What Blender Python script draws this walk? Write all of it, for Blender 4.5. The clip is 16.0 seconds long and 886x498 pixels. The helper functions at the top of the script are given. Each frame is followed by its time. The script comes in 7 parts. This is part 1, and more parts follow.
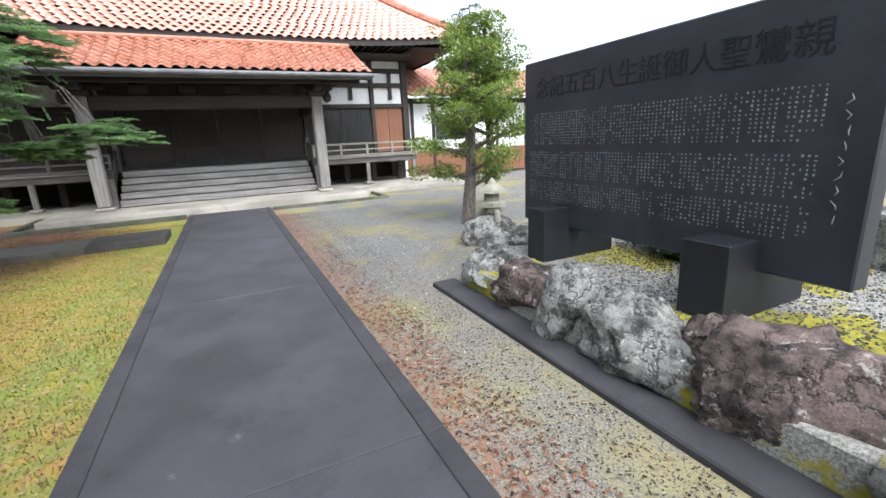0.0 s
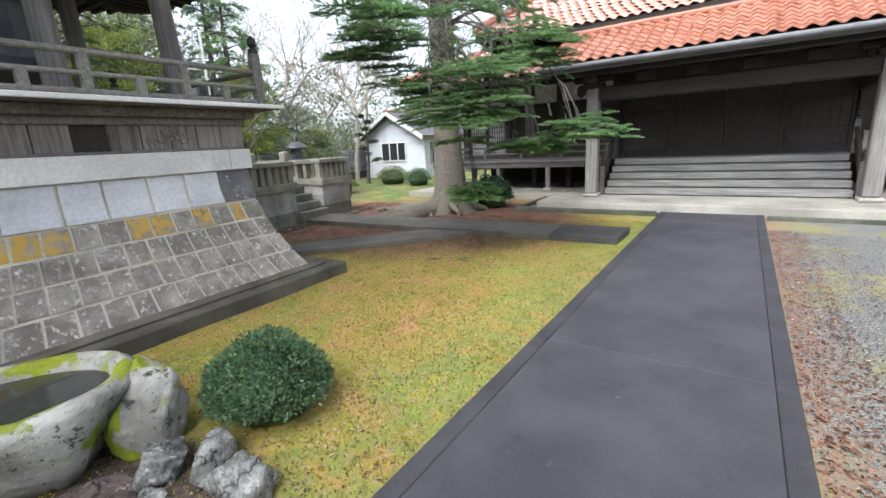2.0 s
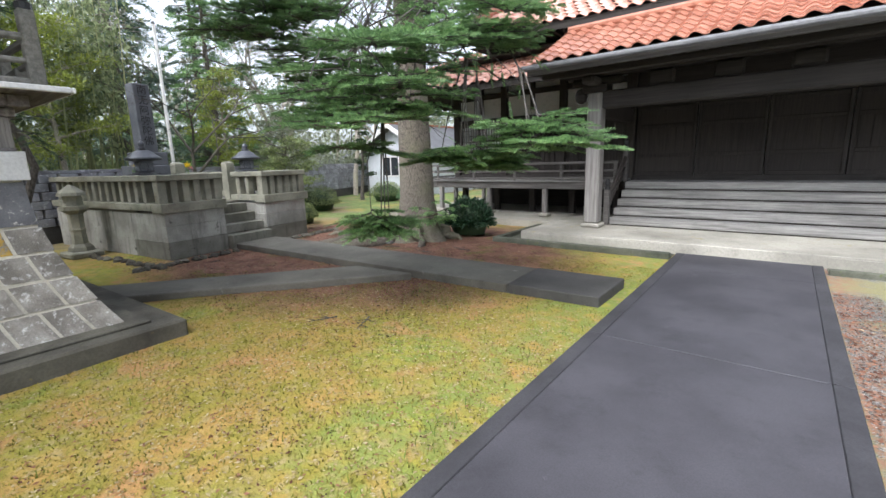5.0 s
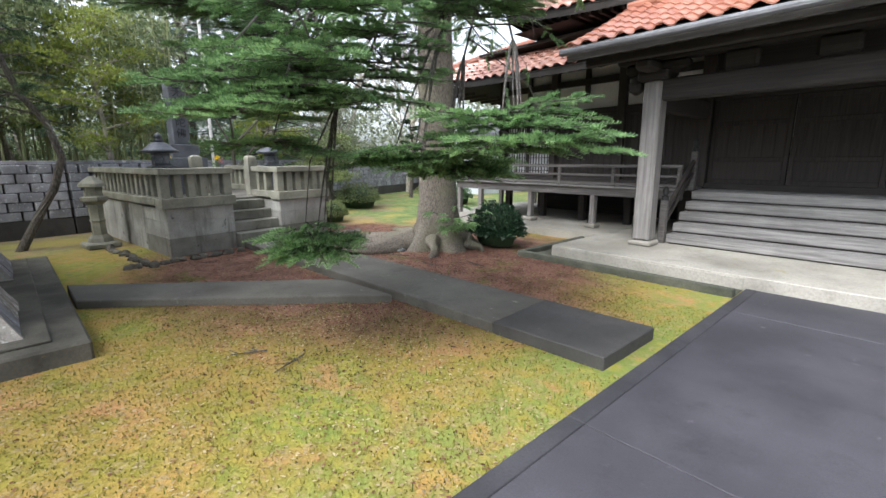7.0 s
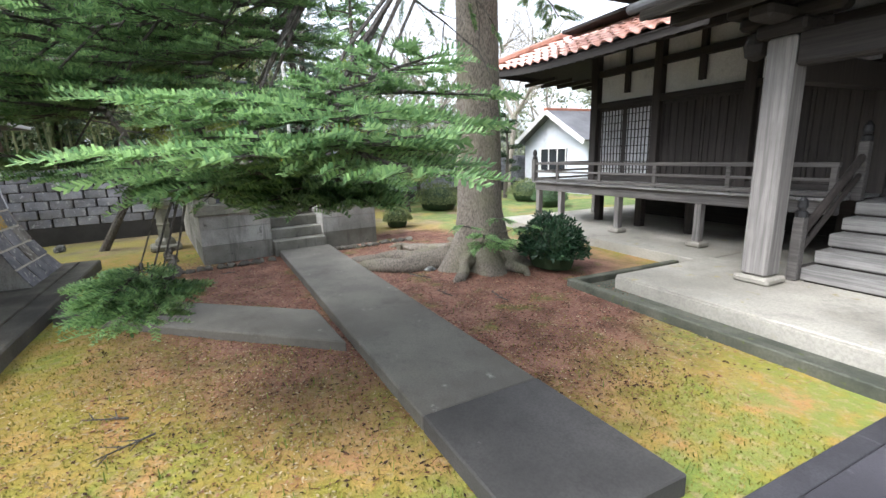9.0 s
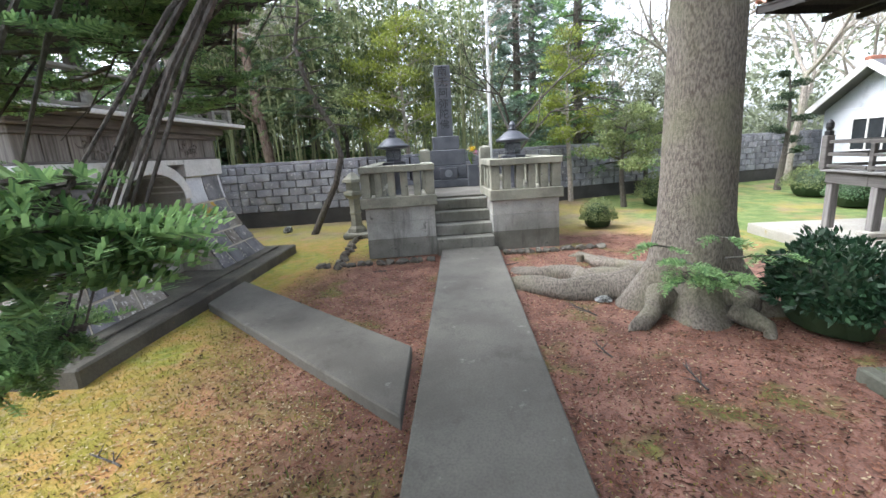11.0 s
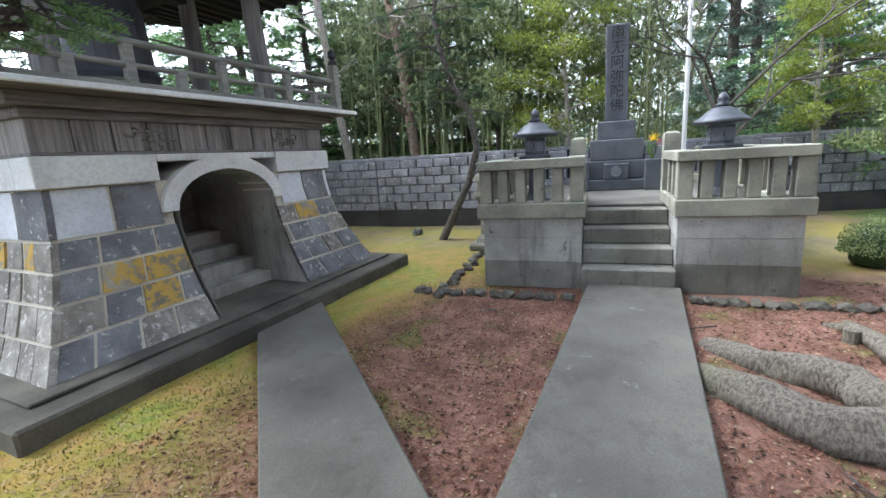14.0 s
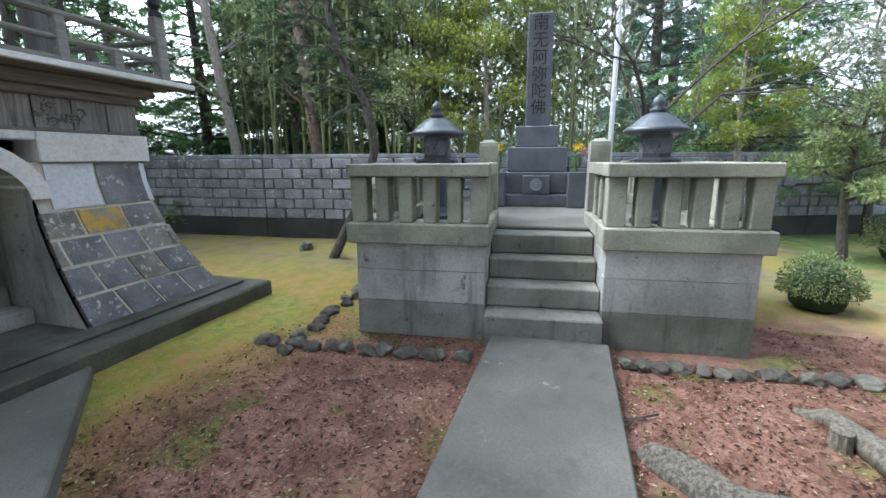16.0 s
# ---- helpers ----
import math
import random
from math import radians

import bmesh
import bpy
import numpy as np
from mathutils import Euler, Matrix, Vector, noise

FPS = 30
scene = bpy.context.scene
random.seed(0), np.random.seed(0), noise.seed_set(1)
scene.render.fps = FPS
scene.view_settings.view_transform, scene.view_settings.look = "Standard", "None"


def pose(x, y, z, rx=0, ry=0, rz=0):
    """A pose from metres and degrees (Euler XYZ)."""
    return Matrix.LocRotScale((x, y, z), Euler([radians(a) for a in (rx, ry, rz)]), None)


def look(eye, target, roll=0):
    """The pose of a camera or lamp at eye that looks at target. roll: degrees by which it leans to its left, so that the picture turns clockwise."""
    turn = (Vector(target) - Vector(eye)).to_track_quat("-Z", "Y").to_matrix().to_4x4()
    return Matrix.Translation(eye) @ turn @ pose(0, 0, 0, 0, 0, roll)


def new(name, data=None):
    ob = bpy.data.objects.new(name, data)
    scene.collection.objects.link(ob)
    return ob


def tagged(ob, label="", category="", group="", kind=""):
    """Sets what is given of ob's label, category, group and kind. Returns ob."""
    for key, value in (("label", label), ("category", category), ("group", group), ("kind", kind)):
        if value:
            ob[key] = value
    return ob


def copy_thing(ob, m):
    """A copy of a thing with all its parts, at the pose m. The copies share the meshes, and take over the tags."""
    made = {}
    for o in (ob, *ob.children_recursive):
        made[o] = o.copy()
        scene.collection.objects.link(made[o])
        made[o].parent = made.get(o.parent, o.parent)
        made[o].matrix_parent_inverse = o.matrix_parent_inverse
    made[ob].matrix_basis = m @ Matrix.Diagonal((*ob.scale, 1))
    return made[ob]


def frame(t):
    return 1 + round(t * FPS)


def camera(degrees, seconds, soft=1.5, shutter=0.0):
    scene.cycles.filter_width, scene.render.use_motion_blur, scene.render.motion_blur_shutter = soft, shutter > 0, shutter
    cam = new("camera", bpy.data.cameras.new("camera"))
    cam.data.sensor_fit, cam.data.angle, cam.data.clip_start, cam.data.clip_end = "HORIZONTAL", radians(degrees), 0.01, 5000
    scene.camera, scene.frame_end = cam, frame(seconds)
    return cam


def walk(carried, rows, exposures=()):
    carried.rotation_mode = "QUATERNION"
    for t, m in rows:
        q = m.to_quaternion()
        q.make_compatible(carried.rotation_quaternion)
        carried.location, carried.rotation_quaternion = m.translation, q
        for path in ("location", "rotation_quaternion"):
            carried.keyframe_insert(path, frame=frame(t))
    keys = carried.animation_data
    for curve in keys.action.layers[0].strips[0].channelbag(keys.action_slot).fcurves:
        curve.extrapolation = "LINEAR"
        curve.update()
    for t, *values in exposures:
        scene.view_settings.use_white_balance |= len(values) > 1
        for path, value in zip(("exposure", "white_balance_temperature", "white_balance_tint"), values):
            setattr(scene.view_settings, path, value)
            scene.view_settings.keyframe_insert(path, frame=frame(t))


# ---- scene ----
EXPO = 1.65
cam = camera(91.0, 16.0)
PATH = [
    (0.0, pose(0.053, 3.229, 1.586, 75.64, 2.60, -26.22)),
    (0.5, pose(0.144, 3.579, 1.589, 74.57, 3.01, -5.65)),
    (1.0, pose(0.242, 3.950, 1.604, 74.37, 1.40, 12.57)),
    (1.5, pose(0.325, 4.408, 1.620, 75.28, 2.01, 25.69)),
    (2.0, pose(0.483, 4.772, 1.748, 76.47, 3.09, 33.91)),
    (2.5, pose(0.353, 5.282, 1.725, 77.38, 2.85, 38.46)),
    (3.0, pose(0.354, 5.760, 1.685, 78.25, 3.22, 43.13)),
    (3.5, pose(0.343, 6.210, 1.656, 78.55, 2.56, 42.68)),
    (4.0, pose(0.365, 6.617, 1.641, 78.54, 2.10, 40.72)),
    (4.5, pose(0.397, 7.020, 1.633, 78.68, 1.73, 37.26)),
    (7.0, pose(0.431, 8.932, 1.671, 78.41, 0.33, 47.72)),
    (7.5, pose(0.374, 9.431, 1.706, 78.18, 0.03, 49.67)),
    (8.0, pose(0.365, 9.946, 1.746, 78.14, 0.13, 52.15)),
    (10.5, pose(-0.799, 12.254, 1.756, 77.63, 3.35, 88.22)),
    (11.0, pose(-1.241, 12.406, 1.734, 77.31, 3.36, 94.95)),
    (11.5, pose(-1.658, 12.562, 1.714, 77.78, 4.02, 105.55)),
    (12.0, pose(-2.021, 12.528, 1.685, 78.23, 3.90, 112.59)),
    (12.5, pose(-2.342, 12.512, 1.683, 78.35, 4.36, 119.37)),
    (13.0, pose(-2.700, 12.582, 1.678, 79.00, 5.07, 125.05)),
    (13.5, pose(-3.025, 12.529, 1.679, 78.38, 4.38, 122.49)),
    (14.0, pose(-3.374, 12.503, 1.643, 78.01, 3.46, 117.46)),
    (14.5, pose(-3.831, 12.546, 1.619, 77.65, 1.88, 108.25)),
    (15.0, pose(-4.271, 12.553, 1.616, 77.38, 0.04, 99.04)),
    (15.5, pose(-4.656, 12.561, 1.590, 77.32, 0.79, 101.23)),
    (16.0, pose(-4.948, 12.439, 1.583, 78.39, 0.30, 109.07)),
]
walk(cam, PATH, exposures=[(0.0, EXPO, 6450, 10), (4.5, EXPO + 0.05, 6450, 10), (8.0, EXPO + 0.22, 6450, 10), (10.5, EXPO + 0.68, 6350, 11), (12.5, EXPO + 0.68, 6200, 11), (16.0, EXPO + 0.62, 5850, 5)])

# ---- world, sun ----
world = bpy.data.worlds.new("overcast_sky")
scene.world = world
world.use_nodes = True
wn, wl = world.node_tree.nodes, world.node_tree.links
sky = wn.new("ShaderNodeTexSky")
sky.sky_type = 'NISHITA'
sky.sun_disc = False
sky.sun_elevation, sky.sun_rotation = radians(48), radians(200)
sky.air_density, sky.dust_density = 1.0, 4.0
hue = wn.new("ShaderNodeHueSaturation")
hue.inputs["Saturation"].default_value = 0.22
wl.new(sky.outputs[0], hue.inputs["Color"])
cool = wn.new("ShaderNodeMix")
cool.data_type, cool.blend_type = 'RGBA', 'MULTIPLY'
cool.inputs[0].default_value, cool.inputs[7].default_value = 1.0, (0.94, 1.0, 1.1, 1)
wl.new(hue.outputs[0], cool.inputs[6])
wl.new(cool.outputs[2], wn["Background"].inputs["Color"])
wn["Background"].inputs["Strength"].default_value = 0.15
sun = new("sun", bpy.data.lights.new("sun", "SUN"))
sun.data.energy, sun.data.angle, sun.data.color = 1.0, radians(30), (1.0, 0.985, 0.96)
sun.matrix_world = look((0, 0, 30), (0 - 30 * math.sin(radians(20)) * 0.9, 30 * math.cos(radians(20)) * 0.9, 0))


# ---- materials ----
class Nodes:
    def __init__(self, name):
        self.m = bpy.data.materials.new(name)
        self.m.use_nodes = True
        self.t = self.m.node_tree
        self.bsdf = self.t.nodes["Principled BSDF"]
        self.pos = self.t.nodes.new("ShaderNodeNewGeometry").outputs["Position"]

    def node(self, kind, **inputs):
        n = self.t.nodes.new(kind)
        for k, v in inputs.items():
            self.put(n.inputs[k.replace("_", " ")], v)
        return n

    def put(self, socket, v):
        if isinstance(v, bpy.types.NodeSocket):
            self.t.links.new(v, socket)
        else:
            socket.default_value = v

    def noise(self, scale, detail=4.0, rough=0.55, vec=None):
        n = self.node("ShaderNodeTexNoise", Scale=scale, Detail=detail, Roughness=rough)
        self.t.links.new(vec or self.pos, n.inputs["Vector"])
        return n.outputs["Fac"]

    def math(self, op, a, b=0.5, c=None):
        n = self.t.nodes.new("ShaderNodeMath")
        n.operation = op
        self.put(n.inputs[0], a)
        self.put(n.inputs[1], b)
        if c is not None:
            self.put(n.inputs[2], c)
        return n.outputs[0]

    def step(self, v, lo, hi):
        n = self.node("ShaderNodeMapRange", Value=v, From_Min=lo, From_Max=hi)
        n.interpolation_type = 'SMOOTHSTEP'
        return n.outputs[0]

    def mix(self, fac, a, b):
        n = self.t.nodes.new("ShaderNodeMix")
        n.data_type = 'RGBA'
        self.put(n.inputs[0], fac)
        self.put(n.inputs[6], a if isinstance(a, bpy.types.NodeSocket) else (*a, 1))
        self.put(n.inputs[7], b if isinstance(b, bpy.types.NodeSocket) else (*b, 1))
        return n.outputs[2]

    def stretch(self, x, y, z):
        n = self.node("ShaderNodeMapping")
        n.inputs["Scale"].default_value = (x, y, z)
        self.t.links.new(self.pos, n.inputs["Vector"])
        return n.outputs[0]

    def axis(self, i):
        n = self.t.nodes.new("ShaderNodeSeparateXYZ")
        self.t.links.new(self.pos, n.inputs[0])
        return n.outputs[i]

    def random(self):
        return self.t.nodes.new("ShaderNodeObjectInfo").outputs["Random"]

    def island(self):
        return self.t.nodes.new("ShaderNodeNewGeometry").outputs["Random Per Island"]

    def done(self, colour, rough=0.8, bump=None, strength=0.3, dist=0.02, metal=0.0, spec=0.4):
        self.put(self.bsdf.inputs["Base Color"], colour if isinstance(colour, bpy.types.NodeSocket) else (*colour, 1))
        self.put(self.bsdf.inputs["Roughness"], rough)
        self.bsdf.inputs["Metallic"].default_value = metal
        self.bsdf.inputs["Specular IOR Level"].default_value = spec
        if bump is not None:
            b = self.node("ShaderNodeBump", Strength=strength, Distance=dist, Height=bump)
            self.t.links.new(b.outputs[0], self.bsdf.inputs["Normal"])
        return self.m


def stone(name, dark, light, fleck=None, scale=3.0, fine=40.0, rough=0.9, strength=0.5, fleck_at=(0.58, 0.68), vary=0.25):
    """Weathered stone or concrete: broad stains, grain and lichen flecks."""
    n = Nodes(name)
    a, b = n.noise(scale, 6), n.noise(fine, 5, 0.65)
    c = n.mix(n.step(a, 0.3, 0.7), dark, light)
    c = n.mix(n.math('MULTIPLY', n.step(b, 0.35, 0.7), 0.35), c, tuple(x * 0.55 for x in dark))
    if vary:
        c = n.mix(n.math('MULTIPLY', n.random(), vary), c, tuple(x * 0.5 for x in dark))
    if fleck:
        c = n.mix(n.step(n.noise(scale * 4.3, 7, 0.7), *fleck_at), c, fleck)
    c = n.mix(n.math('MULTIPLY', n.step(n.noise(scale * 2.1, 8, 0.75), 0.5, 0.72), 0.45), c, tuple(x * 0.4 for x in dark))
    h = n.math('ADD', n.math('MULTIPLY', a, 0.6), n.math('MULTIPLY', b, 0.4))
    return n.done(c, rough, h, strength, 0.03)


def veined(name, dark, light, crack, lichen):
    """Rugged field stone: mottled grain, dark cracks and damp blotches, pale lichen crusts."""
    n = Nodes(name)
    a, b, f = n.noise(5.5, 7, 0.7), n.noise(19, 6, 0.75), n.noise(70, 5, 0.7)
    c = n.mix(n.step(n.math('ADD', n.math('MULTIPLY', a, 0.6), n.math('MULTIPLY', b, 0.4)), 0.4, 0.58), dark, light)
    c = n.mix(n.math('MULTIPLY', n.random(), 0.35), c, dark)
    c = n.mix(n.math('MULTIPLY', n.step(n.noise(3.1, 6, 0.65), 0.53, 0.63), 0.8), c, crack)
    vein = n.math('ABSOLUTE', n.math('SUBTRACT', n.noise(4.2, 6, 0.6), 0.5))
    c = n.mix(n.math('MULTIPLY', n.step(vein, 0.022, 0.0), 0.85), c, crack)
    c = n.mix(n.math('MULTIPLY', n.step(n.noise(8.5, 8, 0.75), 0.57, 0.63), 0.75), c, lichen)
    c = n.mix(n.math('MULTIPLY', n.step(f, 0.5, 0.68), 0.5), c, crack)
    h = n.math('ADD', n.math('MULTIPLY', b, 0.6), n.math('MULTIPLY', n.step(vein, 0.0, 0.05), 0.4))
    return n.done(c, 0.9, n.math('ADD', h, n.math('MULTIPLY', f, 0.25)), 1.0, 0.03)


def streaked(name, dark, light, stain):
    """Old cast concrete with rain streaks and black blotches."""
    n = Nodes(name)
    a, b = n.noise(1.7, 6), n.noise(50, 5, 0.65)
    c = n.mix(n.step(a, 0.3, 0.7), dark, light)
    c = n.mix(n.math('MULTIPLY', n.random(), 0.25), c, tuple(x * 0.6 for x in dark))
    run = n.noise(1.0, 7, 0.7, n.stretch(7, 7, 0.9))
    c = n.mix(n.math('MULTIPLY', n.step(run, 0.5, 0.7), 0.6), c, tuple(x * 0.5 for x in dark))
    c = n.mix(n.math('MULTIPLY', n.step(n.noise(5.2, 8, 0.75), 0.58, 0.68), 0.85), c, stain)
    c = n.mix(n.math('MULTIPLY', n.step(b, 0.4, 0.7), 0.25), c, stain)
    return n.done(c, 0.92, n.math('ADD', n.math('MULTIPLY', a, 0.4), n.math('MULTIPLY', b, 0.6)), 0.3, 0.02)


def timber(name, dark, light, along="x", rough=0.8, vary=0.3, strength=0.35):
    """Weathered wood with grain along an axis."""
    n = Nodes(name)
    s = {"x": (1.2, 28, 28), "y": (28, 1.2, 28), "z": (28, 28, 1.2)}[along]
    g = n.noise(1.0, 6, 0.7, n.stretch(*s))
    b = n.noise(1.4, 5)
    c = n.mix(n.step(g, 0.3, 0.7), dark, light)
    c = n.mix(n.math('MULTIPLY', n.step(b, 0.4, 0.75), 0.5), c, tuple(x * 0.6 for x in dark))
    c = n.mix(n.math('MULTIPLY', n.random(), vary), c, tuple(x * 1.25 for x in light))
    return n.done(c, rough, g, strength, 0.01)


def leaf(name, dark, light, rough=0.5, sub=0.0, island=True):
    n = Nodes(name)
    c = n.mix(n.island() if island else n.random(), dark, light)
    c = n.mix(n.math('MULTIPLY', n.step(n.noise(1.3, 3), 0.35, 0.65), 0.5), c, tuple(x * 0.55 for x in dark))
    n.done(c, rough, spec=0.3)
    tr = n.node("ShaderNodeBsdfTranslucent", Color=c)
    mx = n.node("ShaderNodeMixShader", Fac=0.42)
    n.t.links.new(n.bsdf.outputs[0], mx.inputs[1])
    n.t.links.new(tr.outputs[0], mx.inputs[2])
    n.t.links.new(mx.outputs[0], n.t.nodes["Material Output"].inputs[0])
    return n.m


M = {}
M["asphalt"] = stone("dark_path_concrete", (0.04, 0.038, 0.044), (0.066, 0.063, 0.072), (0.12, 0.115, 0.125), 1.3, 90, 0.7, 0.2, (0.64, 0.76), 0)
M["kerb"] = stone("path_border", (0.032, 0.031, 0.035), (0.056, 0.054, 0.06), None, 2.0, 70, 0.85, 0.2, vary=0.2)
M["slab"] = stone("aged_slab_concrete", (0.095, 0.088, 0.074), (0.178, 0.166, 0.14), (0.28, 0.27, 0.245), 1.1, 60, 0.9, 0.3, (0.62, 0.78), 0.25)
M["slab_dark"] = stone("dark_slab_concrete", (0.045, 0.043, 0.04), (0.085, 0.08, 0.075), (0.2, 0.19, 0.18), 1.2, 60, 0.9, 0.25, (0.68, 0.8), 0.2)
M["concrete"] = streaked("grave_plinth_concrete", (0.24, 0.235, 0.21), (0.46, 0.45, 0.41), (0.055, 0.052, 0.046))
# Darker, slightly yellower streaked concrete for the bottom course and the steps.
M["concrete_dark"] = streaked("darker_streaked_concrete", (0.13, 0.125, 0.1), (0.27, 0.26, 0.225), (0.045, 0.045, 0.036))
M["fence_stone"] = stone("lichened_fence_stone", (0.2, 0.195, 0.155), (0.37, 0.36, 0.285), (0.07, 0.07, 0.055), 2.4, 60, 0.92, 0.35, (0.62, 0.72), 0.25)
M["hall_concrete"] = stone("hall_plinth_concrete", (0.22, 0.205, 0.175), (0.39, 0.365, 0.315), (0.26, 0.22, 0.11), 0.8, 40, 0.8, 0.15, (0.6, 0.7), 0)
M["drain"] = stone("mossy_drain_concrete", (0.05, 0.055, 0.04), (0.13, 0.13, 0.1), (0.08, 0.1, 0.03), 2.2, 40, 0.9, 0.3)
M["tuff"] = stone("lichened_tuff_block", (0.2, 0.18, 0.155), (0.44, 0.41, 0.36), (0.66, 0.64, 0.61), 4.2, 70, 0.92, 0.8, (0.53, 0.68), 0.4)
M["tuff_ochre"] = stone("ochre_lichened_block", (0.2, 0.175, 0.14), (0.42, 0.38, 0.3), (0.5, 0.32, 0.07), 2.4, 60, 0.92, 0.7, (0.44, 0.54), 0.25)
M["tuff_grey"] = stone("grey_tuff_block", (0.15, 0.15, 0.16), (0.32, 0.32, 0.335), (0.55, 0.53, 0.48), 3.0, 70, 0.92, 0.7, (0.57, 0.66), 0.5)
M["mortar"] = stone("pale_mortar", (0.48, 0.44, 0.36), (0.64, 0.6, 0.5), (0.48, 0.34, 0.11), 2.5, 60, 0.95, 0.3, (0.6, 0.7), 0)
M["limewash"] = stone("pale_limewash", (0.56, 0.57, 0.6), (0.72, 0.73, 0.76), (0.5, 0.42, 0.3), 1.1, 30, 0.85, 0.15, (0.68, 0.8), 0.12)
M["white_band"] = stone("white_painted_band", (0.62, 0.61, 0.59), (0.78, 0.77, 0.75), (0.4, 0.38, 0.36), 1.5, 35, 0.85, 0.2, (0.66, 0.78), 0)
M["plinth"] = stone("mossy_tower_plinth", (0.06, 0.055, 0.045), (0.15, 0.14, 0.11), (0.25, 0.19, 0.05), 1.8, 45, 0.92, 0.4, (0.64, 0.75))
M["rock"] = veined("weathered_boulder", (0.1, 0.1, 0.092), (0.36, 0.365, 0.34), (0.018, 0.017, 0.016), (0.5, 0.5, 0.46))
M["rock_red"] = veined("reddish_boulder", (0.06, 0.045, 0.042), (0.19, 0.14, 0.125), (0.014, 0.012, 0.012), (0.44, 0.41, 0.38))
M["edging"] = stone("earthy_edging_stone", (0.07, 0.06, 0.05), (0.2, 0.185, 0.15), (0.13, 0.14, 0.06), 5.0, 30, 0.93, 0.6, (0.58, 0.68), 0.5)
M["granite"] = stone("black_polished_granite", (0.018, 0.02, 0.026), (0.03, 0.033, 0.042), (0.06, 0.065, 0.075), 2.0, 150, 0.42, 0.05, (0.7, 0.85), 0)
M["granite_block"] = stone("black_granite_block", (0.009, 0.01, 0.013), (0.016, 0.018, 0.023), None, 2.0, 150, 0.5, 0.05, vary=0)
M["engraved"] = stone("pale_engraving", (0.16, 0.17, 0.19), (0.25, 0.26, 0.28), None, 8.0, 80, 0.9, 0.2, vary=0)
M["ink"] = stone("black_engraving", (0.004, 0.004, 0.006), (0.008, 0.008, 0.01), None, 8.0, 80, 0.5, 0.1, vary=0)
M["grave"] = stone("dark_grave_stone", (0.07, 0.075, 0.085), (0.13, 0.135, 0.15), (0.2, 0.2, 0.2), 2.0, 80, 0.6, 0.2, (0.7, 0.8), 0.2)
M["bronze"] = stone("dark_bronze", (0.035, 0.037, 0.045), (0.08, 0.085, 0.1), (0.16, 0.17, 0.19), 3.0, 60, 0.38, 0.15, (0.64, 0.76), 0)
M["wall_block"] = stone("grey_wall_block", (0.24, 0.24, 0.265), (0.43, 0.43, 0.465), (0.58, 0.58, 0.6), 2.6, 45, 0.92, 0.7, (0.56, 0.66), 0.45)
M["wood"] = timber("grey_weathered_timber", (0.05, 0.045, 0.042), (0.13, 0.12, 0.112), "x")
M["wood_y"] = timber("grey_weathered_timber_y", (0.05, 0.045, 0.042), (0.13, 0.12, 0.112), "y")
M["post"] = timber("grey_weathered_post", (0.09, 0.083, 0.078), (0.24, 0.225, 0.21), "z")
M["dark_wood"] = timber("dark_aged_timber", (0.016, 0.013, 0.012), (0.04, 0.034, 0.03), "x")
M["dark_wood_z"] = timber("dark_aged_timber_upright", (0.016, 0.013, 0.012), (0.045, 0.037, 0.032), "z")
M["step_wood"] = timber("silvered_step_timber", (0.11, 0.105, 0.1), (0.27, 0.26, 0.245), "x", vary=0.15)
M["belfry"] = timber("belfry_bare_timber", (0.055, 0.047, 0.042), (0.31, 0.285, 0.265), "z")
M["belfry_x"] = timber("belfry_bare_beam", (0.06, 0.051, 0.046), (0.23, 0.205, 0.19), "x")
M["rail"] = timber("mossy_rail_timber", (0.12, 0.115, 0.095), (0.28, 0.265, 0.23), "x")
M["brown_door"] = timber("brown_door_timber", (0.12, 0.05, 0.028), (0.22, 0.1, 0.055), "z")
M["plaster"] = stone("white_plaster", (0.66, 0.66, 0.65), (0.78, 0.78, 0.77), None, 1.2, 40, 0.9, 0.1, vary=0)
M["house_plaster"] = stone("house_plaster", (0.5, 0.53, 0.56), (0.62, 0.64, 0.67), None, 0.7, 30, 0.9, 0.1, vary=0)
M["paper"] = stone("shoji_paper", (0.42, 0.43, 0.42), (0.55, 0.56, 0.55), None, 1.0, 40, 0.9, 0.05, vary=0.1)
M["glass"] = stone("dark_window_glass", (0.02, 0.023, 0.026), (0.03, 0.034, 0.038), None, 1.0, 5, 0.12, 0.02, vary=0)
M["iron"] = stone("black_cast_iron", (0.012, 0.012, 0.013), (0.025, 0.025, 0.026), None, 4, 60, 0.5, 0.15, vary=0)
M["pvc"] = stone("grey_gutter", (0.1, 0.1, 0.105), (0.16, 0.16, 0.165), None, 2, 50, 0.5, 0.05, vary=0)


def tile_material(name, dark, light, gloss, spec=0.6):
    n = Nodes(name)
    c = n.mix(n.random(), dark, light)
    c = n.mix(n.math('MULTIPLY', n.island(), 0.5), c, light)
    c = n.mix(n.math('MULTIPLY', n.step(n.noise(6, 5), 0.45, 0.75), 0.6), c, tuple(x * 0.5 for x in dark))
    return n.done(c, gloss, n.noise(30, 4), 0.1, 0.01, spec=spec)


M["tile"] = tile_material("orange_glazed_tile", (0.32, 0.115, 0.072), (0.46, 0.215, 0.15), 0.26)
# Glossier glaze; part of the sky's sheen is put into the paler colour.
M["tile_pale"] = tile_material("sky_sheen_tile", (0.42, 0.17, 0.115), (0.58, 0.3, 0.23), 0.16, 1.0)


